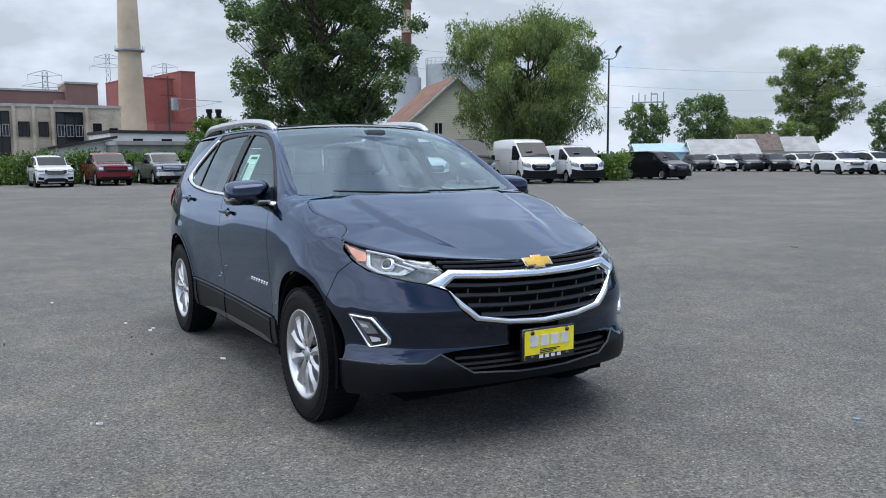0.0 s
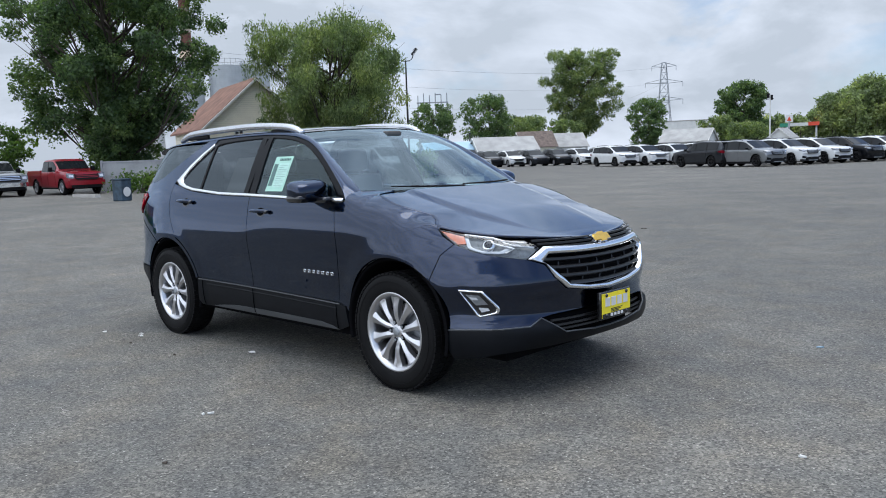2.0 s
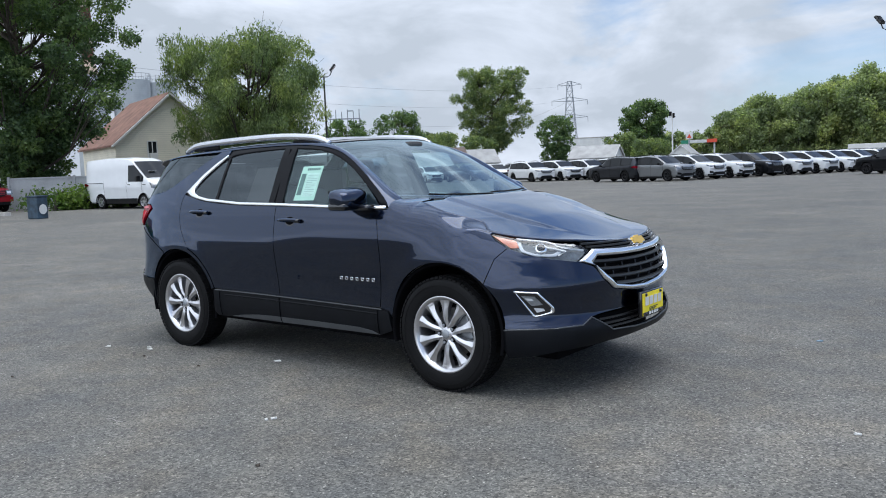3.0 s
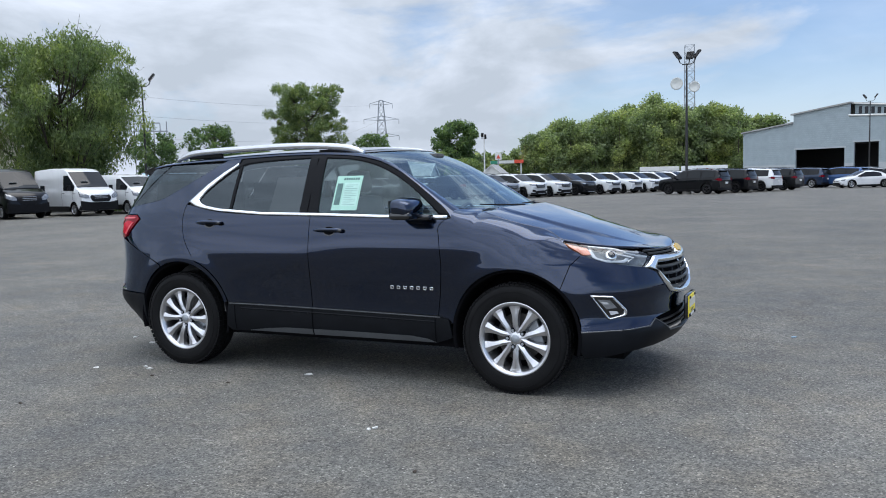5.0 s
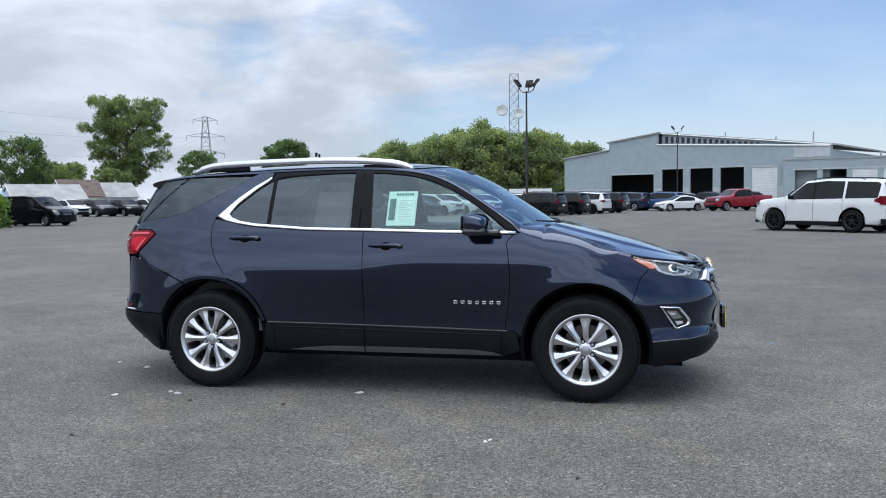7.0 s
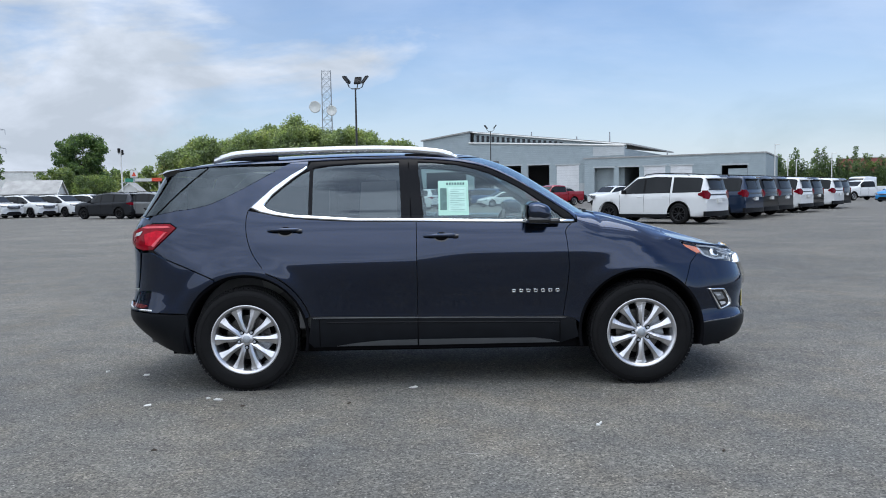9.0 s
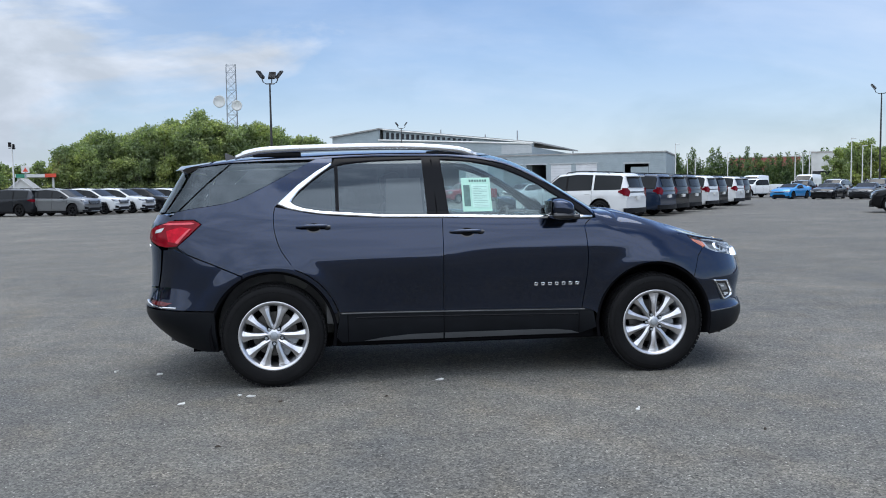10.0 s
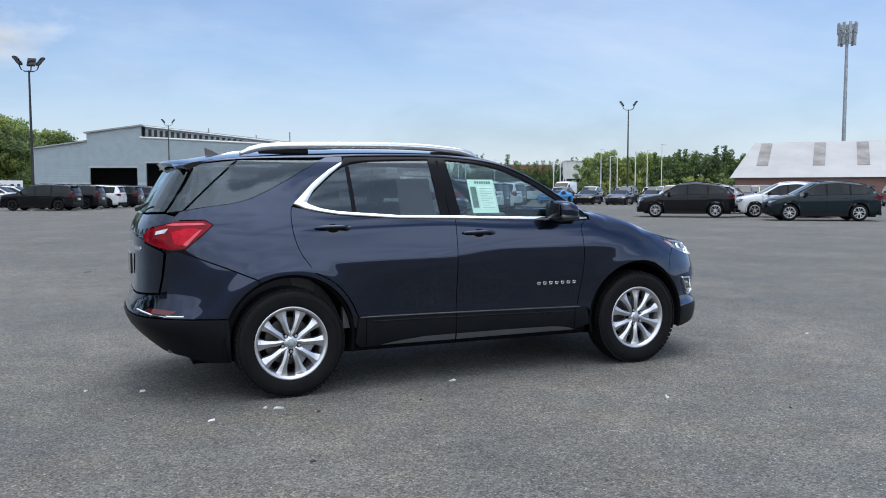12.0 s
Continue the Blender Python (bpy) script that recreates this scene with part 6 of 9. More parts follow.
    for sgn in (-1, 1):
        rows = []
        for x, z in outer:
            p, n = skin(side(x, z), z)
            p = Vector((p.x, p.y * -sgn, p.z))
            n = Vector((n.x, n.y * -sgn, n.z))
            best = None
            if x > 0.06:
                cand = [screen_at(sgn, v) for v in np.linspace(0, 1, 61)]
                best = min(cand, key=lambda c: abs(c.z - (z + 0.035 + 0.02 * (0.93 - x))) + 0.15 * abs(c.x - x))
            else:
                best = roof_at(x, sgn * 0.575)
            mid = p.lerp(best, 0.5) + Vector((0.006 if x > 0.1 else 0, sgn * 0.014, 0.016))
            row = [p - n * 0.012]
            for u in np.linspace(0, 1, 9):
                row.append(p * (1 - u) ** 2 + mid * 2 * u * (1 - u) + best * u * u)
            row.append(best - Vector((0, 0, 0.012)))
            rows.append(row)
        fine = []
        arr = np.array([[tuple(p) for p in r] for r in rows])
        cols = [spline(arr[:, k], 4) for k in range(arr.shape[1])]
        fine = [[tuple(c[i]) for c in cols] for i in range(len(cols[0]))]
        grid_part("roof_side", fine, NAVY, car, flip=sgn > 0)
        # bright roof rail with black feet
        path = smooth([(-1.62, 1.590), (-1.54, 1.618), (-1.42, 1.640), (-1.12, 1.652), (-0.64, 1.660), (-0.32, 1.656), (-0.05, 1.636), (0.05, 1.614), (0.12, 1.590)], 6)
        bm = bmesh.new()
        prev = None
        for i, (x, z) in enumerate(path):
            y = 0.600 - 0.018 * abs((x + 0.75) / 0.85) ** 2
            hgt = 0.024 if 3 < i < len(path) - 4 else 0.016
            row = [bm.verts.new((x, sgn * (y + dy), z + dz)) for dy, dz in ((-0.018, -hgt), (-0.018, hgt * 0.6), (-0.006, hgt), (0.010, hgt), (0.022, hgt * 0.4), (0.020, -hgt))]
            if prev:
                for k in range(6):
                    bm.faces.new((prev[k], prev[(k + 1) % 6], row[(k + 1) % 6], row[k]))
            else:
                bm.faces.new(row)
            prev = row
        bm.faces.new(prev[::-1])
        bmesh.ops.recalc_face_normals(bm, faces=bm.faces)
        rail = part("roof_rail", bm, surface("satin silver rail", (0.66, 0.67, 0.69), 0.22, 0.9, vary=0.05, scale=5) if sgn < 0 else bpy.data.materials["satin silver rail"], car, "satin silver roof rail", True)
        for x0, x1 in ((-1.50, -1.16), (-0.26, 0.03)):
            rounded("rail_foot", x0, sgn * 0.578, 1.590, x1, sgn * 0.600, 1.628 if x0 < -1 else 1.624, 0.010, MAT["black"], rail, seg=2)
    # ---- side glass
    top = [(-0.92, 1.522), (-0.71, 1.553), (-0.36, 1.566), (-0.19, 1.566), (0.07, 1.545), (0.27, 1.498), (0.47, 1.410), (0.66, 1.288), (0.84, 1.148)]
    whole = smooth([(-1.235, 1.262), (-1.19, 1.320), (-1.06, 1.432)] + top, 4)
    base = [(0.84, 1.140), (0.40, 1.142), (-0.18, 1.158), (-0.60, 1.166), (-1.02, 1.194), (-1.235, 1.235)]
    ol = flank([(-1.30, 1.262), (-1.17, 1.392), (-1.05, 1.480), (-0.94, 1.548), (-0.94, 1.582), (-0.6, 1.592), (-0.2, 1.590), (0.08, 1.570), (0.30, 1.525), (0.50, 1.437), (0.69, 1.320), (0.88, 1.187), (0.925, 1.138)])
    il = flank(whole)
    for k in (0, 1):
        a, b = match(ol, 60), match(il, 60)
        if k:
            a, b = [(2 * SMAX - s, z) for s, z in a], [(2 * SMAX - s, z) for s, z in b]
        strip("window_frame", a, b, SATIN, car, "gloss black window frame", offset=-0.004, depth=0.02, closed=False)
        fl = (lambda o: o) if not k else other
        panel("b_pillar", fl(flank([(-0.283, 1.150), (-0.303, 1.575), (-0.165, 1.575), (-0.125, 1.150)])), SATIN, car, offset=-0.003)
        rod("door_gap", fl(flank([(-0.215, 1.172), (-0.232, 1.560)])), 0.004, MAT["gap"], car, -0.001)
        panel("divider", fl(flank([(-0.925, 1.180), (-0.93, 1.53), (-0.90, 1.535), (-0.895, 1.178)])), SATIN, car, offset=-0.004)
        tp = [p for p in smooth(top, 5)]
        fw = [p for p in tp if -0.15 <= p[0]]
        glass = panel("front_side_window", fl(flank([(-0.145, 1.150), (-0.168, 1.566)] + fw + [(0.84, 1.135)])), PANE, car, "lightly tinted front side window", offset=-0.010, depth=0.004, gap=0)
        glass.visible_shadow = False
        rw = [p for p in tp if -0.91 <= p[0] <= -0.31]
        panel("rear_side_window", fl(flank([(-0.905, 1.175)] + [(-0.905, 1.525)] + rw + [(-0.293, 1.562), (-0.283, 1.150)])), TINT, car, "dark tinted rear side window", offset=-0.010, depth=0.004, gap=0)
        if not k:
            panel("window_sheet", flank([(-0.573, 1.175), (-0.562, 1.440), (-0.318, 1.445), (-0.308, 1.165)]), MAT["fence"], car, "pale paper sheet behind the tinted glass", offset=-0.030, depth=0.002, gap=0)
        qw = [p for p in whole if p[0] <= -0.92]
        panel("rear_vent_window", fl(flank(qw + [(-0.92, 1.53), (-0.92, 1.178), (-1.02, 1.190)])), TINT, car, offset=-0.010, depth=0.004, gap=0)
        # chrome along the waist and up behind the rear window
        co = flank([(0.900, 1.146), (0.40, 1.152), (-0.18, 1.168), (-0.60, 1.176), (-1.02, 1.206), (-1.14, 1.226), (-1.205, 1.250), (-1.228, 1.272), (-1.175, 1.345), (-1.05, 1.450), (-0.945, 1.525)])
        ci = flank([(0.900, 1.126), (0.40, 1.132), (-0.18, 1.147), (-0.60, 1.155), (-1.02, 1.184), (-1.16, 1.206), (-1.25, 1.226), (-1.322, 1.258), (-1.178, 1.392), (-1.055, 1.482), (-0.945, 1.545)])
        a, b = [], []
        for q0, q1, r0, r1 in zip(co, co[1:], ci, ci[1:]):
            for u in (0, 0.2, 0.4, 0.6, 0.8):
                a.append((q0[0] + (q1[0] - q0[0]) * u, q0[1] + (q1[1] - q0[1]) * u))
                b.append((r0[0] + (r1[0] - r0[0]) * u, r0[1] + (r1[1] - r0[1]) * u))
        a.append(co[-1])
        b.append(ci[-1])
        if k:
            a, b = [(2 * SMAX - s, z) for s, z in a], [(2 * SMAX - s, z) for s, z in b]
        strip("chrome_waist_trim", a, b, MAT["chrome"], car, "bright chrome window trim", offset=0.004, depth=0.012, closed=False, crown=0.004)
        # rear quarter glass and the dark side of the tailgate
        qg = smooth([(-1.085, 1.553), (-1.19, 1.500), (-1.35, 1.412), (-1.51, 1.330), (-1.61, 1.288), (-1.72, 1.262), (-1.88, 1.240), (-1.995, 1.220)]) + [(-1.640, 1.548)]
        panel("rear_quarter_glass", fl(flank(qg)), TINT, car, "dark tinted rear quarter glass", offset=-0.004)
        tg = [(side(-1.652, 1.546), 1.546), (side(-2.008, 1.218), 1.218), (rear(-0.66, 1.205), 1.205), (rear(-0.60, 1.495), 1.495), (side(-1.88, 1.520), 1.520)]
        panel("tailgate_corner", fl(tg), TINT, car, "dark tinted corner of the tailgate glass", offset=-0.004)
        # handle, badge bars
        for x0, x1, z in ((-1.19, -0.965, 1.098), (-0.128, 0.102, 1.045)):
            pts = []
            for i in range(9):
                u = i / 8
                x = x0 + (x1 - x0) * u
                p, n = skin(side(x, z), z)
                p = p + n * (0.010 + 0.026 * math.sin(math.pi * u) ** 0.5)
                pts.append((p.x, p.y * (1 if not k else -1), p.z))
            v, f = tube(pts, [0.009, 0.0115, 0.0125, 0.0125, 0.0125, 0.0125, 0.0130, 0.0135, 0.011], 10)
            mesh_ob("door_handle", v, f, NAVY, car, "body-coloured door handle", smooth=True)
            rim_c = [(side((x0 + x1) / 2 + 0.004 + 0.052 * math.cos(a), z - 0.006 + 0.033 * math.sin(a)), z - 0.006 + 0.033 * math.sin(a)) for a in np.linspace(0, 2 * math.pi, 24, endpoint=False)]
            cup = [(side((x0 + x1) / 2 + 0.004 + 0.046 * math.cos(a), z - 0.002 + 0.028 * math.sin(a)), z - 0.002 + 0.028 * math.sin(a)) for a in np.linspace(0, 2 * math.pi, 24, endpoint=False)]
            # flat near-black oval paints the shade of the hollow behind the handle
            panel("handle_cup", fl(cup), MAT["gap"], car, offset=0.0018, depth=0.001, gap=0)
            panel("cup_rim", fl(rim_c), GLOSS, car, offset=0.0010, depth=0.001, gap=0)
            v, f = tube([(lambda q, nn: (q.x + nn.x * 0.020, (q.y + nn.y * 0.020) * (1 if not k else -1), q.z))(*skin(side(x1 - 0.030 + dx, z), z)) for dx in (0.0, 0.020, 0.036)], [0.014, 0.0145, 0.010], 10)
            mesh_ob("lock_cap", v, f, GLOSS, car, smooth=True)
        for i in range(7):
            x = 0.470 + i * 0.050
            bar = flank([(x, 0.650), (x + 0.027, 0.649), (x + 0.027, 0.671), (x, 0.672)])
            bi = flank([(x + 0.006, 0.6555), (x + 0.021, 0.655), (x + 0.021, 0.6655), (x + 0.006, 0.666)])
            lp = lambda o: match(o + o[:1], 13)[:-1]
            aa, bb = lp(bar), lp(bi)
            if k:
                aa, bb = [(2 * SMAX - s, q) for s, q in aa], [(2 * SMAX - s, q) for s, q in bb]
            strip("badge_bar", aa, bb, MAT["chrome"], car, "small chrome badge mark", offset=0.004, depth=0.004)
    # ---- tail
    lampo = flank([(-1.832, 1.128), (-1.88, 1.156), (-2.05, 1.152)]) + tailp([(-0.72, 1.135), (-0.60, 1.10), (-0.56, 1.06), (-0.58, 1.02), (-0.70, 0.985)]) + flank([(-2.08, 0.972), (-2.00, 0.978), (-1.91, 1.056)])
    for k in (0, 1):
        fl = (lambda o: o) if not k else (lambda o: [(-s, z) for s, z in o][::-1])
        tail = panel("tail_lamp", fl(lampo), TAIL, car, "red tail lamp with a white reversing light", offset=0.010)
        panel("lamp_centre", fl(flank([(-1.885, 1.100), (-1.97, 1.112), (-2.075, 1.085), (-2.06, 1.010), (-2.005, 1.000), (-1.93, 1.056)])), TAIL_GLOW, tail, "bright red inner lamp", offset=0.0125, depth=0.002)
        # pale red strip paints the highlight on the lamp's upper edge
        panel("lamp_strip", fl(flank([(-1.868, 1.130), (-1.895, 1.142), (-2.06, 1.138), (-2.11, 1.124), (-2.06, 1.120), (-1.90, 1.124)])), TAIL_PALE, tail, "pale painted highlight along the lamp's top", offset=0.0125, depth=0.002)
        panel("lamp_bar", fl(flank([(-1.895, 1.098), (-1.915, 1.098), (-2.010, 1.010), (-2.000, 0.997), (-1.985, 0.999)])), TAIL_PALE, tail, "pale light bar down the lamp's front", offset=0.0155, depth=0.002)
        panel("reversing_light", fl(tailp([(-0.735, 1.108), (-0.675, 1.090), (-0.668, 1.062), (-0.724, 1.074)])), MAT["lamp"], tail, "white reversing light", offset=0.0135, depth=0.002)
        ref = flank([(-2.05, 0.592), (-2.13, 0.600)]) + tailp([(-0.62, 0.602), (-0.63, 0.572)]) + flank([(-2.10, 0.566)])
        panel("reflector", fl(ref), TAIL_DARK, car, "red rear reflector", offset=0.004, depth=0.004)
        ln = flank([(-2.02, 0.556), (-2.12, 0.556)]) + tailp([(-0.68, 0.560), (-0.60, 0.572), (-0.50, 0.580)])
        rod("bumper_chrome", fl(ln), 0.007, MAT["chrome"], car, 0.004)
    bt_r = flank(arch(ra, 0.432, 156, 118, 10)) + flank([(-1.565, 0.771), (-1.77, 0.858), (-1.965, 0.936), (-2.045, 0.962)]) + tailp([(-0.735, 0.955), (-0.715, 0.80), (-0.70, 0.69), (-0.40, 0.672), (0.0, 0.668)])
    bl_r = tailp([(0.0, 0.545), (-0.45, 0.545)]) + flank([(-2.13, 0.545), (-1.95, 0.541), (-1.757, 0.538)])
    m = lambda o: [(-s, z) for s, z in o[::-1]]
    panel("rear_bumper", bt_r + m(bt_r)[1:] + m(bl_r) + bl_r[1:], NAVY, car, cell=0.018)
    cb = tailp([(0.0, 0.300), (-0.5, 0.300)]) + flank([(-2.0, 0.280), (-1.93, 0.262), (-1.84, 0.245), (-1.735, 0.250), (-1.750, 0.40)])
    ct = flank([(-1.757, 0.534), (-1.95, 0.537), (-2.13, 0.541)]) + tailp([(-0.45, 0.541), (0.0, 0.541)])
    panel("rear_lower_trim", ct + m(ct)[1:] + m(cb) + cb[1:], CLAD, car, "grained black lower rear bumper", offset=0.005)
    tg = tailp([(0.0, 1.192), (-0.45, 1.192), (-0.665, 1.200), (-0.755, 1.170), (-0.745, 1.148), (-0.61, 1.108), (-0.548, 1.06), (-0.565, 1.012), (-0.69, 0.975), (-0.722, 0.955), (-0.705, 0.80), (-0.69, 0.698), (-0.40, 0.680), (0.0, 0.676)])
    panel("tailgate", tg + m(tg)[1:], NAVY, car)
    gl = tailp([(0.0, 1.498), (-0.30, 1.498), (-0.585, 1.492), (-0.645, 1.212), (-0.30, 1.200), (0.0, 1.200)])
    panel("rear_window", gl + m(gl)[1:], TINT, car, "dark tinted rear window", offset=-0.004)
    panel("tailgate_trim", tailp([(y, 0.985 + 0.0 * y) for y in np.linspace(-0.5, 0.5, 11)] + [(y, 0.955) for y in np.linspace(0.5, -0.5, 11)]), MAT["chrome"], car, offset=0.004)
    box("rear_plate", (-2.296, -0.16, 0.78, -2.282, 0.16, 0.92), GLOSS, car, "black rear plate", bevel=0.004)
    # spoiler over the rear window
    rows = []
    for f in np.linspace(-1, 1, 25):
        y = f * 0.60
        back = -2.085 + 0.10 * abs(f) ** 2.4
        zt = float(pchip(*zip(*ROOF_MID), -1.80)) - 0.036 * abs(f) ** 2.3
        rows.append([(-1.80, y, zt + 0.001), (-1.92, y, zt - 0.020), (back + 0.02, y, 1.548 - 0.030 * abs(f) ** 2.3), (back, y, 1.534 - 0.030 * abs(f) ** 2.3), (back + 0.012, y, 1.515 - 0.030 * abs(f) ** 2.3), (-1.95, y * 0.98, 1.500 - 0.02 * abs(f) ** 2)])
    grid_part("rear_spoiler", rows, NAVY, car, flip=True)
    for sgn in (-1, 1):
        bm = bmesh.new()
        pts = [rows[0 if sgn < 0 else -1][i] for i in range(6)]
        bm.faces.new([bm.verts.new((p[0], p[1], p[2])) for p in (pts if sgn < 0 else pts[::-1])])
        part("spoiler_end", bm, GLOSS, car)
    fin = [(-1.66, 1.600), (-1.72, 1.632), (-1.762, 1.650), (-1.772, 1.647), (-1.765, 1.595)]
    bm = bmesh.new()
    a = [bm.verts.new((x, -0.010 if z < 1.64 else -0.004, z)) for x, z in fin]
    b = [bm.verts.new((x, 0.010 if z < 1.64 else 0.004, z)) for x, z in fin]
    bm.faces.new(a)
    bm.faces.new(b[::-1])
    for i in range(5):
        bm.faces.new((a[(i + 1) % 5], a[i], b[i], b[(i + 1) % 5]))
    part("roof_antenna", bm, GLOSS, car)
    v, f = tube([(-2.235, 0.02, 1.215), (-2.215, -0.20, 1.235), (-2.19, -0.42, 1.262)], [0.016, 0.010, 0.006], 6)
    mesh_ob("rear_wiper", v, f, MAT["black"], car)
    # ---- door mirrors
    for sgn in (-1, 1):
        bm = bmesh.new()
        bmesh.ops.create_uvsphere(bm, u_segments=28, v_segments=16, radius=1.0)
        for vtx in bm.verts:
            c = vtx.co
            q = [math.copysign(abs(t) ** 0.52, t) for t in c]
            vtx.co = (0.640 + 0.088 * q[0] * (1.0 if q[0] > 0 else 0.9), sgn * (0.950 + 0.130 * q[1]), 1.204 + (0.066 - 0.008 * q[1]) * q[2] - 0.12 * max(0.0, q[0]) * 0.2)
        mir = part("door_mirror", bm, NAVY, car, "dark blue door mirror with black lower shell", True)
        rounded("mirror_base", 0.62, sgn * 0.82, 1.118, 0.80, sgn * 0.94, 1.156, 0.016, GLOSS, mir, seg=3)
        rounded("lower_shell", 0.565, sgn * 0.835, 1.124, 0.722, sgn * 1.076, 1.178, 0.026, GLOSS, mir, seg=3)
        rounded("mirror_glass", 0.556, sgn * 0.855, 1.154, 0.564, sgn * 1.045, 1.252, 0.003, MAT["glass"], mir, seg=2)
    # ---- wheels
    for o in car.children:
        if o.data and o.data.materials and o.data.materials[0] in (TINT, PANE, SCREEN):
            o.visible_shadow = False
    first = hero_wheel(car)
    first.matrix_basis = pose(fa, -0.800, 0.355, 0, -18, 0)
    copy_wheel(first, car, ra, -0.800, 0.355, False).matrix_basis = pose(ra, -0.800, 0.355, 0, 36, 0)
    copy_wheel(first, car, fa, 0.800, 0.355, True)
    copy_wheel(first, car, ra, 0.800, 0.355, True)
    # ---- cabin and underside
    # unseen slab added to stop light falling through the open tail
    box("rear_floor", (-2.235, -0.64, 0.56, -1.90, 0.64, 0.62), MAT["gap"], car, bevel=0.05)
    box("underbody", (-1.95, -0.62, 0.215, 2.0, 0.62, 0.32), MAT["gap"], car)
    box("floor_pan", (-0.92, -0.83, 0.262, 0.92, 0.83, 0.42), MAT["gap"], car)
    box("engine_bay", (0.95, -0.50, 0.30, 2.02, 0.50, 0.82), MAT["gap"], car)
    box("luggage_floor", (-2.10, -0.62, 0.30, -0.95, 0.62, 1.0), CABIN, car)
    for sgn in (-1, 1):
        box("door_lining", (-1.0, sgn * 0.80, 0.42, 0.92, sgn * 0.845, 1.125), CABIN, car)
        box("upper_lining", (-1.80, sgn * 0.60, 0.95, -0.96, sgn * 0.65, 1.40), CABIN, car)
        box("inner_wing", (0.93, sgn * 0.58, 0.80, 1.60, sgn * 0.74, 0.92), MAT["gap"], car)
    rows = [[(x, y * w, float(pchip(*zip(*ROOF_MID), x)) - 0.045 - 0.010 * abs(y) ** 2) for y in np.linspace(-1, 1, 9)] for x, w in ((0.15, 0.50), (-0.5, 0.52), (-1.2, 0.52), (-1.9, 0.50))]
    grid_part("headliner", rows, surface("grey headliner", (0.20, 0.205, 0.21), 0.95, vary=0.08, scale=9), car)
    rounded("dashboard", 0.52, -0.78, 0.80, 1.02, 0.78, 1.11, 0.05, CABIN, car)
    rounded("instrument_hood", 0.56, 0.18, 1.08, 0.78, 0.56, 1.155, 0.03, CABIN, car)
    rounded("centre_screen", 0.52, -0.13, 1.00, 0.58, 0.13, 1.15, 0.012, GLOSS, car, seg=2)
    bm = ring_bm([(0.185, -0.014), (0.195, 0.0), (0.185, 0.014), (0.172, 0.010), (0.168, 0.0), (0.172, -0.010), (0.185, -0.014)], 32)
    add_box(bm, -0.17, -0.012, -0.02, 0.17, 0.012, 0.02)
    add_box(bm, -0.02, -0.012, -0.17, 0.02, 0.012, 0.0)
    add_box(bm, -0.06, -0.02, -0.06, 0.06, 0.02, 0.06, bevel=0.012)
    wheel = part("steering_wheel", bm, CABIN, car, "black steering wheel", True)
    wheel.matrix_basis = pose(0.45, 0.37, 1.02, 0, 0, 90) @ pose(0, 0, 0, 24, 0, 0)
    for y in (-0.37, 0.37):
        rounded("seat_cushion", -0.32, y - 0.25, 0.50, 0.24, y + 0.25, 0.70, 0.06, SEAT, car, "grey cloth front seat cushion")
        o = rounded("seat_back", -0.10, -0.25, 0.0, 0.06, 0.25, 0.66, 0.06, SEAT, car, "grey cloth front seat back")
        o.matrix_basis = pose(-0.30, y, 0.62, 0, -14, 0)
        o = rounded("headrest", -0.06, -0.135, 0.0, 0.05, 0.135, 0.19, 0.045, SEAT, car, "grey cloth headrest")
        o.matrix_basis = pose(-0.475, y, 1.29, 0, -8, 0)
    o = rounded("rear_bench_back", -0.10, -0.64, 0.0, 0.08, 0.64, 0.66, 0.06, SEAT, car, "grey cloth rear bench back")
    o.matrix_basis = pose(-1.18, 0, 0.62, 0, -16, 0)
    # price sheet inside the front passenger window
    def sheet(name, x0, z0, x1, z1, mat, off, parent):
        return panel(name, flank([(x0 + 0.02, z0), (x1 + 0.02, z0), (x1 + 0.02, z1), (x0 + 0.02, z1)]), mat, parent, offset=off, depth=0.001, gap=0, cell=0.08)
    ps = sheet("price_sheet", -0.045, 1.188, 0.165, 1.428, PAPER, -0.0085, car)
    ps["label"] = "pale green price sheet in the side window"
    for k in range(7):
        sheet("word_bar", 0.012 + k * 0.019, 1.398, 0.025 + k * 0.019, 1.414, PAPER_INK, -0.0070, ps)
    sheet("dark_block", -0.032, 1.225, 0.014, 1.375, PAPER_INK, -0.0070, ps)
    sheet("pale_block", 0.026, 1.215, 0.150, 1.380, PAPER_PALE, -0.0070, ps)
    for k in range(12):
        sheet("text_bar", 0.038, 1.224 + k * 0.0125, 0.138 - 0.04 * (k % 3 == 1), 1.2262 + k * 0.0125, PAPER_FAINT, -0.0060, ps)
    return car


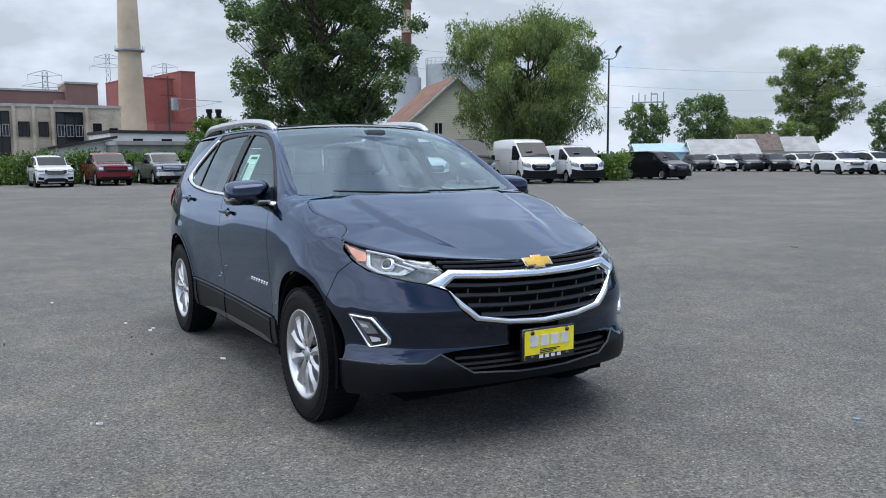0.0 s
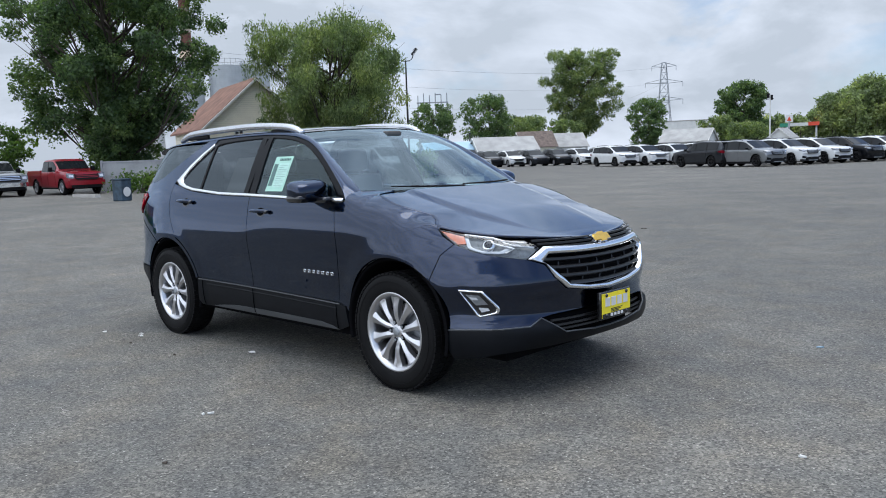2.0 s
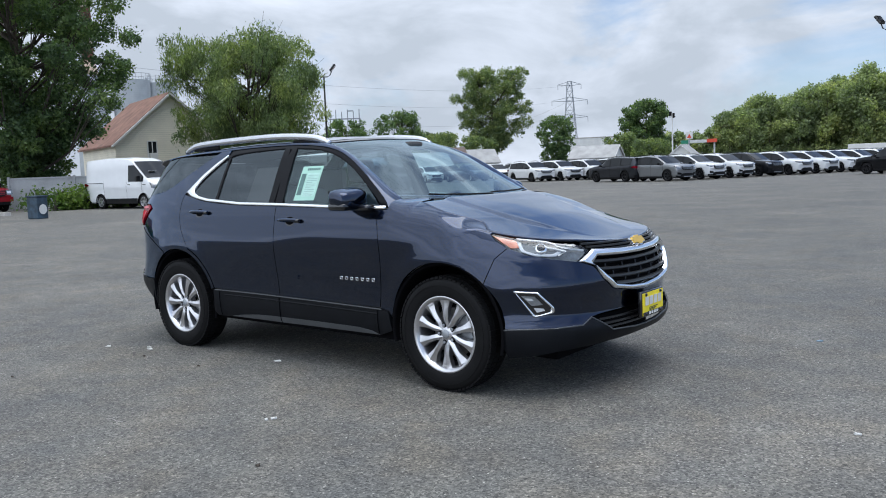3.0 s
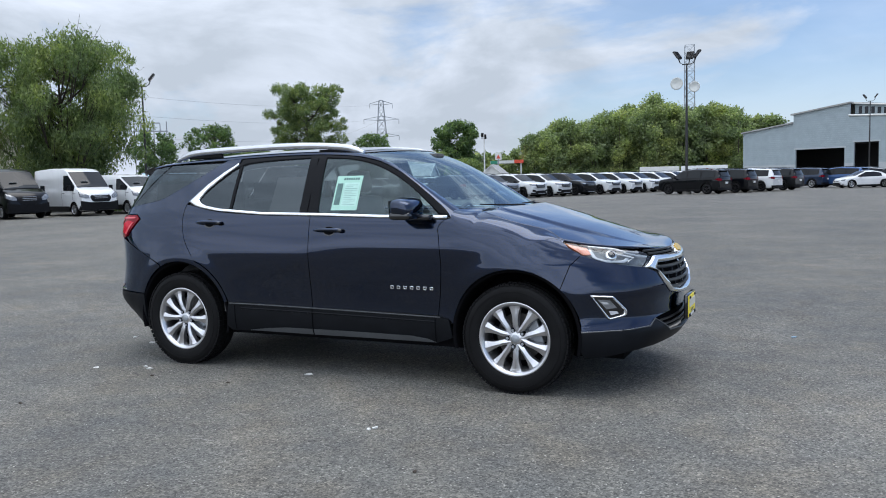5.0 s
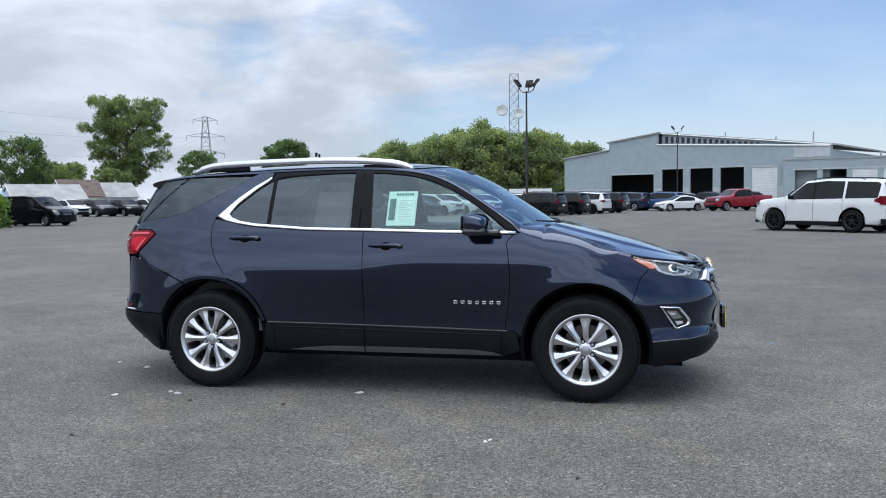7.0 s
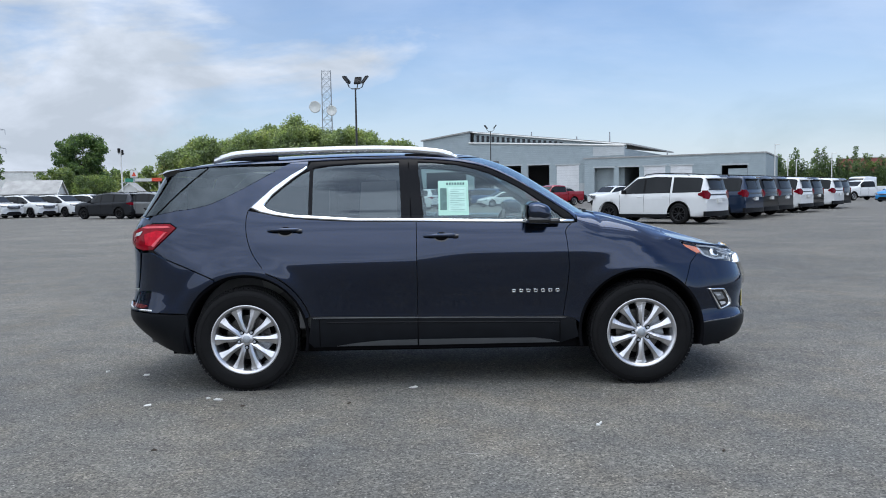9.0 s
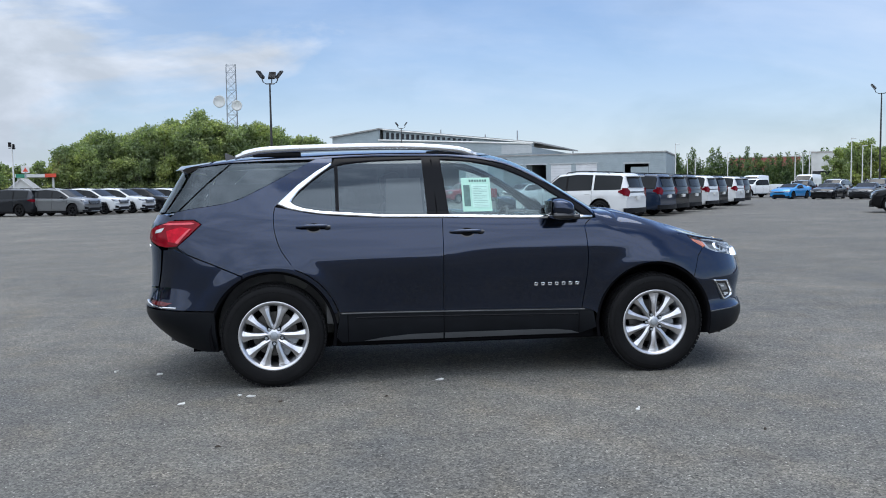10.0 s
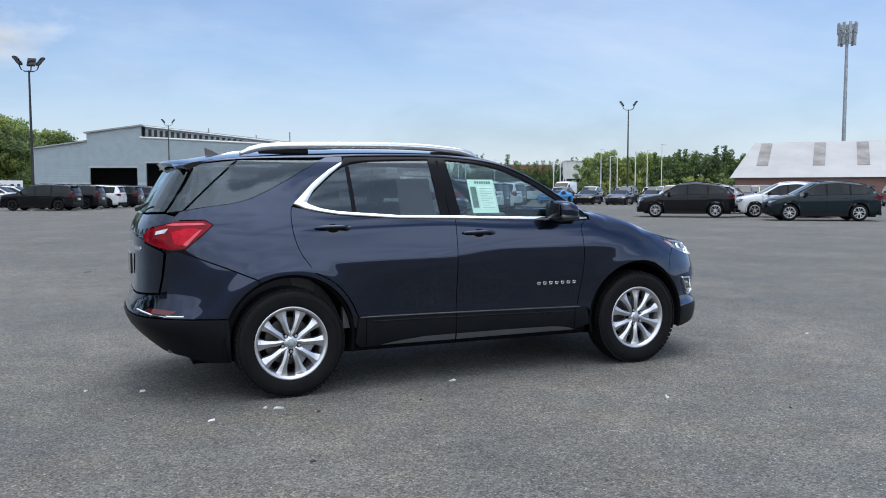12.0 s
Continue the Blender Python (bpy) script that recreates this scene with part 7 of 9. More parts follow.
def hero_wheel(parent):
    """Tyre, rim with five split spokes, nuts and cap; outer face towards -y."""
    R = 0.357
    prof = [(0.232, -0.098), (0.246, -0.106), (0.268, -0.111), (0.300, -0.113), (0.326, -0.110), (0.341, -0.102), (0.352, -0.088), (0.3565, -0.070), (R, -0.045), (R, 0.045), (0.3565, 0.070), (0.350, 0.090), (0.326, 0.108), (0.290, 0.112), (0.232, 0.098)]
    tyre = part("tyre", ring_bm(prof, 72), MAT["tyre"], parent, "black tyre", True)
    # tread blocks round the shoulder
    bm = bmesh.new()
    for k in range(64):
        a = 2 * math.pi * k / 64
        for y0, y1, r in ((-0.104, -0.066, 0.3535), (-0.060, -0.010, R + 0.001), (0.0, 0.050, R + 0.001)):
            vs = add_box(bm, -0.0135, y0, r - 0.008, 0.0135, y1, r + 0.0035)
            bmesh.ops.transform(bm, matrix=Matrix.Rotation(a + (0.02 if y0 > -0.06 else 0), 4, "Y"), verts=vs)
    part("tread", bm, MAT["tyre"], tyre)
    bm = ring_bm([(0.306, -0.1138), (0.3065, -0.1155), (0.3095, -0.1152), (0.310, -0.1128)], 72)
    part("sidewall_ring", bm, MAT["tyre"], tyre, smooth=True)
    bm = ring_bm([(0.205, 0.09), (0.205, -0.060), (0.214, -0.085), (0.222, -0.097), (0.232, -0.104), (0.240, -0.104), (0.243, -0.099), (0.240, -0.090)], 72)
    rim = part("rim", bm, MAT["alloy"], tyre, "silver alloy rim", True)
    # ten creased spokes in pairs; the wheel nuts sit in the wide gaps at the hub
    for k in range(5):
        base = 2 * math.pi * k / 5 + radians(36)
        for sg in (-1, 1):
            bm = bmesh.new()
            prev = None
            for i in range(11):
                u = i / 10
                r = 0.030 + 0.184 * u
                ang = base + sg * (0.30 * min(1.0, u / 0.30) ** 0.5 if u < 0.30 else 0.30 + 0.022 * (u - 0.30) / 0.70)
                wl = 0.0158 + 0.0055 * u + 0.020 * max(0.0, u - 0.58) ** 1.5 / 0.272
                yf = -0.071 - 0.010 * math.sin(math.pi * min(1.0, u * 1.15)) - 0.016 * u
                c = Vector((r * math.sin(ang), 0, r * math.cos(ang)))
                t = Vector((math.cos(ang), 0, -math.sin(ang)))
                row = [bm.verts.new(c + t * (w * wl) + Vector((0, y, 0))) for w, y in ((-1.12, yf + 0.040), (-1.0, yf + 0.008), (-0.15 * sg, yf - 0.0035), (1.0, yf + 0.008), (1.12, yf + 0.040))]
                if prev:
                    for j in range(4):
                        bm.faces.new((prev[j], prev[j + 1], row[j + 1], row[j]))
                prev = row
            bmesh.ops.recalc_face_normals(bm, faces=bm.faces)
            part("spoke", bm, MAT["alloy"], tyre)
    bm = ring_bm([(0.001, -0.080), (0.030, -0.080), (0.036, -0.076), (0.046, -0.073), (0.062, -0.066), (0.066, -0.045), (0.068, -0.02)], 30)
    part("hub", bm, MAT["alloy"], tyre, smooth=True)
    bm = ring_bm([(0.001, -0.0865), (0.022, -0.086), (0.027, -0.082), (0.027, -0.078)], 24)
    part("centre_cap", bm, MAT["steel"], tyre, smooth=True)
    for k in range(5):
        a = 2 * math.pi * k / 5
        at = Matrix.Translation((0.0560 * math.sin(a), 0, 0.0560 * math.cos(a)))
        # solid near-black plug, coloured as the shade of a nut hole
        bm = bmesh.new()
        bmesh.ops.create_cone(bm, cap_ends=True, segments=14, radius1=0.0165, radius2=0.0165, depth=0.030, matrix=at @ Matrix.Translation((0, -0.0595, 0)) @ Matrix.Rotation(radians(90), 4, "X"))
        part("nut_recess", bm, MAT["gap"], tyre)
        bm = bmesh.new()
        bmesh.ops.create_cone(bm, cap_ends=True, segments=6, radius1=0.0085, radius2=0.0105, depth=0.030, matrix=at @ Matrix.Translation((0, -0.0665, 0)) @ Matrix.Rotation(radians(90), 4, "X"))
        part("wheel_nut", bm, MAT["steel"], tyre)
    bm = ring_bm([(0.05, 0.005), (0.155, 0.005), (0.155, 0.03), (0.05, 0.03)], 36)
    part("brake_disc", bm, surface("brushed brake disc", (0.10, 0.095, 0.09), 0.45, 0.7, vary=0.15, scale=20), tyre, smooth=False)
    bm = bmesh.new()
    add_box(bm, 0.06, -0.03, -0.08, 0.16, 0.05, 0.08, bevel=0.012)
    part("brake_caliper", bm, MAT["steel"], tyre)
    # the shade between the spokes is put in as a near-black disc
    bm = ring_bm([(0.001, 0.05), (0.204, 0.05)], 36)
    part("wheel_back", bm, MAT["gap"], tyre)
    return tyre


hero()
# rows of new vehicles
ROW = "row of white and dark SUVs"
def suv_row(p0, p1, n, heading, mats, group, kind="suv", rim="dark_alloy", jitter=0.12):
    rnd = random.Random(n * 7 + int(heading))
    words = {"white": "white", "black_paint": "black", "grey_paint": "dark grey", "silver_paint": "silver grey", "blue_paint": "dark blue", "red_paint": "red", "maroon_paint": "dark red", "mid_blue": "blue", "green_paint": "dark teal", "bright_blue": "bright blue"}
    for i in range(n):
        u = i / max(1, n - 1)
        x, y = p0[0] + (p1[0] - p0[0]) * u, p0[1] + (p1[1] - p0[1]) * u
        m = mats[i % len(mats)]
        what = {"suv": "SUV with black wheels", "big_suv": "large SUV with black wheels", "crossover": "crossover", "sedan": "sedan", "coupe": "low coupe", "pickup": "pickup truck", "van": "cargo van"}[kind]
        park(kind, m, x + rnd.uniform(-jitter, jitter), y + rnd.uniform(-jitter, jitter), heading + rnd.uniform(-1.5, 1.5), f"{words[m]} {what} in a parked row", group, rim)


suv_row((-19.0, 49.6), (-8.5, 74.5), 10, -20, ["silver_paint", "white", "white", "black_paint", "white", "white", "white", "white", "white", "white"], ROW)
suv_row((-22.4, 50.6), (-22.4, 50.6), 1, 160, ["grey_paint"], ROW)
suv_row((-34.5, 57.5), (-26.5, 63.5), 5, -25, ["white", "white", "white", "white", "white"], ROW)
suv_row((-33.0, 66.0), (-17.0, 80.0), 7, -25, ["white", "white", "silver_paint"], ROW, rim="alloy")
suv_row((-5.4, 56.2), (-0.75, 65.8), 4, 161, ["black_paint", "black_paint", "white", "black_paint"], "row of SUVs by the lamp post")
suv_row((-54.0, 63.0), (-36.5, 72.0), 9, -28, ["black_paint", "white", "grey_paint", "black_paint", "white"], "far row of crossovers", "crossover", "alloy")
# before the workshop
park("suv", "blue_paint", 1.3, 75.4, 155, "dark blue SUV before the grey workshop", "vehicles before the workshop")
park("suv", "mid_blue", 4.4, 75.0, 155, "blue SUV before the grey workshop", "vehicles before the workshop")
park("sedan", "white", 6.2, 71.2, 205, "white sedan before the grey workshop")
park("crossover", "black_paint", 9.0, 78.0, 150, "black crossover before the grey workshop", "vehicles before the workshop")
park("pickup", "red_paint", 11.2, 71.2, 212, "bright red pickup truck before the grey workshop", rim="alloy")
park("suv", "white", 16.2, 68.6, 222, "white SUV before the grey workshop", "vehicles before the workshop", "alloy")
park("crossover", "silver_paint", 6.6, 84.0, 200, "silver crossover before the grey workshop", "vehicles before the workshop")
park("crossover", "black_paint", 14.0, 82.0, 20, "black crossover before the grey workshop", "vehicles before the workshop")
park("crossover", "black_paint", 19.6, 77.0, 20, "black crossover before the grey workshop", "vehicles before the workshop")
park("crossover", "white", 22.5, 74.0, 210, "white crossover before the grey workshop", "vehicles before the workshop")
# large SUVs, tails towards the open lot
for i, m, w in ((0.0, "white", "white"), (1.72, "blue_paint", "dark blue"), (2.6, "black_paint", "black"), (3.57, "grey_paint", "dark grey"), (5.1, "white", "white"), (6.0, "black_paint", "black"), (8.0, "white", "white"), (8.8, "black_paint", "black")):
    park("big_suv", m, 9.0 + 1.75 * i, 26.75 + 2.35 * i, 136, f"{w} large SUV with black wheels in a parked row", "row of large SUVs", "dark_alloy")
# eastern part of the lot
park("crossover", "black_paint", 25.2, 27.0, 141, "black crossover with silver wheels", "crossovers on the east lot", "alloy")
park("crossover", "white", 29.4, 24.7, 143, "white crossover behind a teal one", "crossovers on the east lot", "alloy")
park("crossover", "green_paint", 27.45, 20.75, 146, "dark teal crossover with silver wheels", "crossovers on the east lot", "alloy")
park("coupe", "bright_blue", 40.2, 64.2, 214, "bright blue coupe with black bonnet stripe", rim="dark_alloy")
park("coupe", "black_paint", 41.9, 61.0, 222, "black coupe in a parked row", "dark coupes", "dark_alloy")
park("coupe", "grey_paint", 43.6, 58.2, 222, "dark grey coupe in a parked row", "dark coupes", "dark_alloy")
park("coupe", "grey_paint", 45.0, 55.0, 222, "dark grey coupe in a parked row", "dark coupes", "dark_alloy")
park("pickup", "white", 42.0, 74.0, 200, "white pickup truck on the far lot", rim="alloy")
suv_row((30.5, 32.0), (38.5, 40.5), 4, 141, ["silver_paint", "white", "black_paint", "silver_paint"], "crossovers on the east lot", "crossover", "alloy")
suv_row((46.0, 45.0), (66.0, 60.0), 8, 225, ["grey_paint", "white", "black_paint", "maroon_paint", "silver_paint"], "far east row", "crossover", "alloy")
suv_row((48.0, 70.0), (74.0, 52.0), 9, 225, ["white", "grey_paint", "white", "black_paint"], "far east row", "suv", "alloy")
suv_row((49.0, 77.0), (69.0, 63.0), 8, 225, ["black_paint", "silver_paint", "white", "grey_paint", "black_paint", "white"], "far east row", "crossover", "alloy")
suv_row((52.0, 82.0), (70.0, 70.0), 7, 45, ["white", "black_paint", "grey_paint", "white", "silver_paint"], "far east row", "suv", "alloy")
suv_row((44.0, 51.0), (62.0, 39.0), 7, 225, ["white", "black_paint", "grey_paint", "white", "maroon_paint", "black_paint", "silver_paint"], "far east row", "suv", "alloy")
suv_row((40.0, 96.0), (56.0, 88.0), 4, 220, ["white"], "row of white service vans", "van", "alloy")


# ---------------------------------------------------------------- trees
def leaf_cloud(rnd, blobs, count, size, droop=0.0, slim=1.0):
    """Leaf clumps scattered through the outer part of many lobes: verts and faces."""
    rng = np.random.default_rng(rnd)
    cs = np.array([b[:3] for b in blobs])
    rs = np.array([b[3] for b in blobs])
    wts = rs ** 2
    pick = rng.choice(len(blobs), count, p=wts / wts.sum())
    d = rng.normal(size=(count, 3))
    d /= np.linalg.norm(d, axis=1)[:, None]
    rad = rng.uniform(0.25, 1.0, count) ** 0.45
    pos = cs[pick] + d * (rs[pick] * rad)[:, None] * np.array([1.0, 1.0, 0.82])
    pos += rng.normal(size=(count, 3)) * (rs[pick] * 0.20)[:, None]
    pos[:, 2] -= droop * rng.random(count) ** 2 * rs[pick]
    a = rng.normal(size=(count, 3))
    if droop:
        a[:, 2] *= 2.2
    a /= np.linalg.norm(a, axis=1)[:, None]
    b = np.cross(a, d + rng.normal(scale=0.6, size=(count, 3)))
    b /= np.linalg.norm(b, axis=1)[:, None] + 1e-9
    s = size * rng.uniform(0.5, 1.3, count)[:, None]
    c = np.cross(a, b)
    # a bent four-cornered leaf spray
    p = np.stack([pos - a * s * 0.55, pos + b * s * 0.42 * slim + c * s * 0.1 * slim, pos + a * s * 0.6, pos - b * s * 0.38 * slim + c * s * 0.12 * slim], axis=1).reshape(-1, 3)
    f = np.arange(count * 4).reshape(-1, 4)
    return p, f


def np_mesh(name, verts, faces, mat, parent=None):
    me = bpy.data.meshes.new(name)
    me.vertices.add(len(verts))
    me.vertices.foreach_set("co", np.asarray(verts, dtype=np.float32).ravel())
    me.loops.add(len(faces) * 4)
    me.loops.foreach_set("vertex_index", np.asarray(faces, dtype=np.int32).ravel())
    me.polygons.add(len(faces))
    me.polygons.foreach_set("loop_start", np.arange(len(faces), dtype=np.int32) * 4)
    me.materials.append(mat)
    me.update(calc_edges=True)
    me.validate()
    ob = new(name, me)
    if parent is not None:
        ob.parent = parent
    return ob


def tree(x, y, height, spread, seed, mat, label, base=0.2, leaves=9000, leaf=0.30, lobes=80, droop=0.0, taper=0.6, name="tree", lean=(0, 0), lobe=0.2, slim=1.0):
    """Trunk and limbs that split, with many small leaf lobes at the limbs' ends."""
    rnd = random.Random(seed)
    root = empty(name, x, y)
    tagged(root, label, "tree")
    limbs, blobs = [], []
    tr = height * 0.015 + 0.05
    mid = Vector((lean[0] * 0.4, lean[1] * 0.4, height * 0.45))
    topp = Vector((lean[0], lean[1], height * 0.88))
    limbs.append(([(0, 0, -0.1), (0.02, 0, height * 0.12), tuple(mid), tuple(topp)], [tr * 1.25, tr, tr * 0.6, tr * 0.12], 9))
    # a handful of main boughs, each with its own lean, so that the crown is uneven
    boughs = [(rnd.uniform(0, 6.28), rnd.uniform(0.75, 1.12)) for _ in range(7)]
    for i in range(lobes):
        u = (i + 0.5) / lobes
        h = base + (0.98 - base) * u
        ang = i * 2.39996 + rnd.uniform(-0.6, 0.6)
        near = max(k * math.cos(ang - a) for a, k in boughs)
        prof = math.sin(math.pi * min(1.0, 0.14 + 0.88 * (1 - (h - base) / (1.0 - base))) ** 0.9) ** taper
        reach = spread * prof * rnd.uniform(0.30, 1.0) * max(0.7, near)
        z = height * h + rnd.uniform(-0.035, 0.035) * height
        lx, ly = lean[0] * h, lean[1] * h
        rr = spread * lobe * rnd.uniform(0.6, 1.25)
        c = Vector((lx + reach * math.cos(ang), ly + reach * math.sin(ang), min(z, height - rr * 0.7)))
        blobs.append((c.x, c.y, c.z, rr))
        for _ in range(3):
            q, t = rnd.uniform(0, 6.28), rnd.uniform(0.7, 1.35)
            blobs.append((c.x + rr * t * math.cos(q), c.y + rr * t * math.sin(q), c.z + rnd.uniform(-0.8, 0.7) * rr, rr * rnd.uniform(0.25, 0.5)))
        if i % 2 == 0:
            s = Vector((lx * 0.7, ly * 0.7, max(height * 0.1, z - reach * 0.8)))
            k = s.lerp(c, 0.5) + Vector((rnd.uniform(-0.2, 0.2), rnd.uniform(-0.2, 0.2), -0.12 * reach))
            limbs.append(([tuple(s), tuple(k), tuple(c)], [tr * 0.34, tr * 0.2, tr * 0.06], 6))
            for _ in range(3):
                e = c + Vector((rnd.uniform(-1, 1), rnd.uniform(-1, 1), rnd.uniform(-0.2, 1))) * rr * 1.3
                limbs.append(([tuple(k), tuple(k.lerp(e, 0.55)), tuple(e)], [tr * 0.14, tr * 0.09, tr * 0.03], 5))
    v, f = tubes(limbs)
    mesh_ob("trunk", v, f, MAT["bark"], root, smooth=True)
    p, q = leaf_cloud(seed, blobs, leaves, leaf, droop, slim)
    np_mesh("crown", p, q, MAT[mat], root)
    return root


tree(-45.2, 18.4, 15.8, 6.9, 11, "leaf_dark", "tall broad tree with dense dark green leaves", 0.10, 150000, 0.165, 190, lobe=0.125)
tree(-42.4, 33.0, 11.3, 6.1, 23, "leaf_mid", "willow-like tree with airy olive green leaves", 0.13, 95000, 0.26, 170, droop=1.1, lobe=0.155, slim=0.36)
tree(-120.2, 176.4, 27.4, 11.8, 31, "leaf_mid", "tall open tree standing behind the sheds", 0.22, 60000, 0.36, 80, taper=0.7, lobe=0.15)
tree(-94.0, 164.8, 12.8, 5.7, 33, "leaf_dark", "dark rounded tree beside a taller one", 0.1, 11250, 0.4, 60)
tree(-93.7, 213.8, 18.4, 8.8, 35, "leaf_dark", "rounded dark green tree beyond the row of cars", 0.10, 34000, 0.46, 100, lobe=0.17)
tree(-103.8, 120.5, 13.1, 6.0, 37, "leaf_dark", "dark green tree behind the sheds", 0.10, 15000, 0.35, 70)
tree(-112.8, 113.8, 11.9, 5.1, 39, "leaf_dark", "dark green tree behind the sheds", 0.10, 11250, 0.35, 60)
tree(-118.8, 148.2, 10.1, 5.7, 51, "leaf_mid", "spreading green tree behind the sheds", 0.08, 11250, 0.38, 60)
tree(-92.5, 197.8, 9.2, 5.1, 41, "leaf_mid", "low green tree beyond the row of cars", 0.08, 8750, 0.43, 50)
tree(-70.8, 164.8, 6.2, 5.4, 43, "leaf_mid", "low spreading bush beyond the row of cars", 0.04, 10000, 0.38, 50, name="bush")
tree(-109.0, 152.8, 8.9, 5.1, 45, "leaf_mid", "small green tree behind the sheds", 0.08, 8750, 0.4, 50)
tree(-139.0, 176.8, 11.3, 6.9, 47, "leaf_mid", "far green tree beyond the sheds", 0.08, 10000, 0.46, 60)
tree(-55.5, 14.4, 4.6, 2.6, 49, "leaf_hedge", "yellow green shrub behind the low shed", 0.05, 7000, 0.20, 50, name="shrub")


def thicket(name, p0, p1, depth, h0, h1, seed, mat, label, count, leaf, trunks=26, category="woods", conifers=0.0):
    """A strip of woods as one mass of lobes over thin stems."""
    rnd = random.Random(seed)
    a, b = Vector((*p0, 0)), Vector((*p1, 0))
    d = (b - a).normalized()
    nrm = Vector((-d.y, d.x, 0))
    L = (b - a).length
    root = empty(name, a.x, a.y)
    tagged(root, label, category, kind="stuff")
    blobs, limbs = [], []
    low = max(h0, h1) < 3.0
    nl = int(L * 1.3) + 6 if low else int(L * depth / 9.0) + 6
    for i in range(nl):
        u = (i + rnd.random()) / nl
        hh = (h0 + (h1 - h0) * u) * (0.95 + 0.16 * noise.noise((u * L * 0.09, seed * 1.7, 0)) + rnd.uniform(-0.12, 0.07))
        off = d * (u * L) + nrm * rnd.uniform(0, depth)
        if low:
            for k in range(2):
                r = rnd.uniform(0.16, 0.27) * 3
                z = max(r * 0.6, (k + 0.7) / 2 * hh - r * 0.5)
                blobs.append((off.x + rnd.uniform(-1, 1) * r * 0.6, off.y + rnd.uniform(-1, 1) * r * 0.6, z, r))
        elif conifers and rnd.random() < conifers:
            # a pointed conifer of stacked, narrowing tiers
            hh *= rnd.uniform(0.95, 1.35)
            for k in range(18):
                w = k / 17
                r = hh * (0.105 * (1 - w) + 0.030) * rnd.uniform(0.8, 1.25)
                for q in range(3):
                    an = rnd.uniform(0, 6.28)
                    blobs.append((off.x + r * 0.8 * math.cos(an), off.y + r * 0.8 * math.sin(an), hh * (0.06 + 0.91 * w), r))
        else:
            # one crown of many lobes round a leaning stem
            cr = hh * rnd.uniform(0.15, 0.25)
            for k in range(16):
                w = rnd.random()
                an = rnd.uniform(0, 6.28)
                q = cr * math.sin(math.pi * (0.10 + 0.84 * w)) ** 0.7 * rnd.uniform(0.3, 1.0)
                blobs.append((off.x + q * math.cos(an), off.y + q * math.sin(an), hh * (0.20 + 0.76 * w), cr * rnd.uniform(0.26, 0.52)))
            for k in range(3):
                blobs.append((off.x + rnd.uniform(-2, 2), off.y + rnd.uniform(-2, 2), hh * 0.12, hh * 0.13))
        if i < trunks:
            limbs.append(([(off.x, off.y, -0.1), (off.x + rnd.uniform(-0.4, 0.4), off.y, hh * 0.8)], [0.14, 0.04], 5))
    v, f = tubes(limbs)
    mesh_ob("trunks", v, f, MAT["bark"], root)
    p, q = leaf_cloud(seed, blobs, count, leaf)
    np_mesh("crowns", p, q, MAT[mat], root)
    return root


thicket("woods", (-64.0, 188.0), (-55.0, 191.0), 12, 11.5, 17.5, 6, "leaf_wood", "dense bright green woods behind the lot", 30000, 0.55)
thicket("woods", (-56.0, 190.5), (-34.0, 195.5), 15, 18.0, 20.0, 5, "leaf_wood", "dense bright green woods behind the lot", 140000, 0.52, 40)
thicket("woods", (-34.0, 195.5), (-16.0, 198.0), 15, 19.6, 18.8, 16, "leaf_wood", "dense bright green woods behind the lot", 115000, 0.52, 40)
thicket("woods", (-16.0, 198.0), (-4.5, 199.0), 12, 18.0, 13.5, 17, "leaf_wood", "dense bright green woods behind the lot", 45000, 0.52)
thicket("woods", (-64.0, 184.0), (-9.0, 190.0), 3, 2.6, 2.9, 18, "leaf_hedge", "low undergrowth along the edge of the woods", 16000, 0.40)
thicket("woods", (-122, 272), (-84, 280), 10, 11.0, 14.5, 7, "leaf_wood", "far belt of green trees", 22000, 0.85)
thicket("woods", (66, 172), (101, 154), 9, 7.0, 7.6, 8, "leaf_pine", "far belt of slender conifers", 110000, 0.28, conifers=0.8)
thicket("woods", (60, 178), (106, 156), 7, 5.0, 5.6, 28, "leaf_pine", "low dense belt of bushes under the conifers", 60000, 0.42)
thicket("woods", (90, 136), (103, 127), 11, 8.8, 9.6, 9, "leaf_wood", "far belt of yellow green trees", 70000, 0.36)
thicket("woods", (101, 128), (116, 116), 11, 8.6, 9.2, 29, "leaf_pine", "far belt of dark green trees and conifers", 70000, 0.36, conifers=0.3)
thicket("woods", (112, 110), (150, 70), 9, 8.2, 9.6, 19, "leaf_wood", "far belt of green trees behind the warehouse", 20000, 0.55)
thicket("woods", (86, 134), (116, 111), 4, 3.6, 4.4, 30, "leaf_wood", "low bushes before the far trees", 50000, 0.34)
thicket("hedge", (-52.6, -12), (-51.6, 11.8), 1.6, 2.0, 2.3, 12, "leaf_hedge", "untrimmed green hedge behind parked vehicles", 14000, 0.20, 40, "hedge")
thicket("hedge", (-36.5, 15.0), (-35.6, 20.0), 1.2, 1.2, 1.5, 13, "leaf_hedge", "low leafy shrubs in a planted strip", 5000, 0.16, 10, "hedge")
thicket("hedge", (-34.6, 31.0), (-33.0, 33.8), 1.6, 1.7, 2.0, 14, "leaf_hedge", "bushy green shrub beside the vans", 5000, 0.18, 10, "hedge")


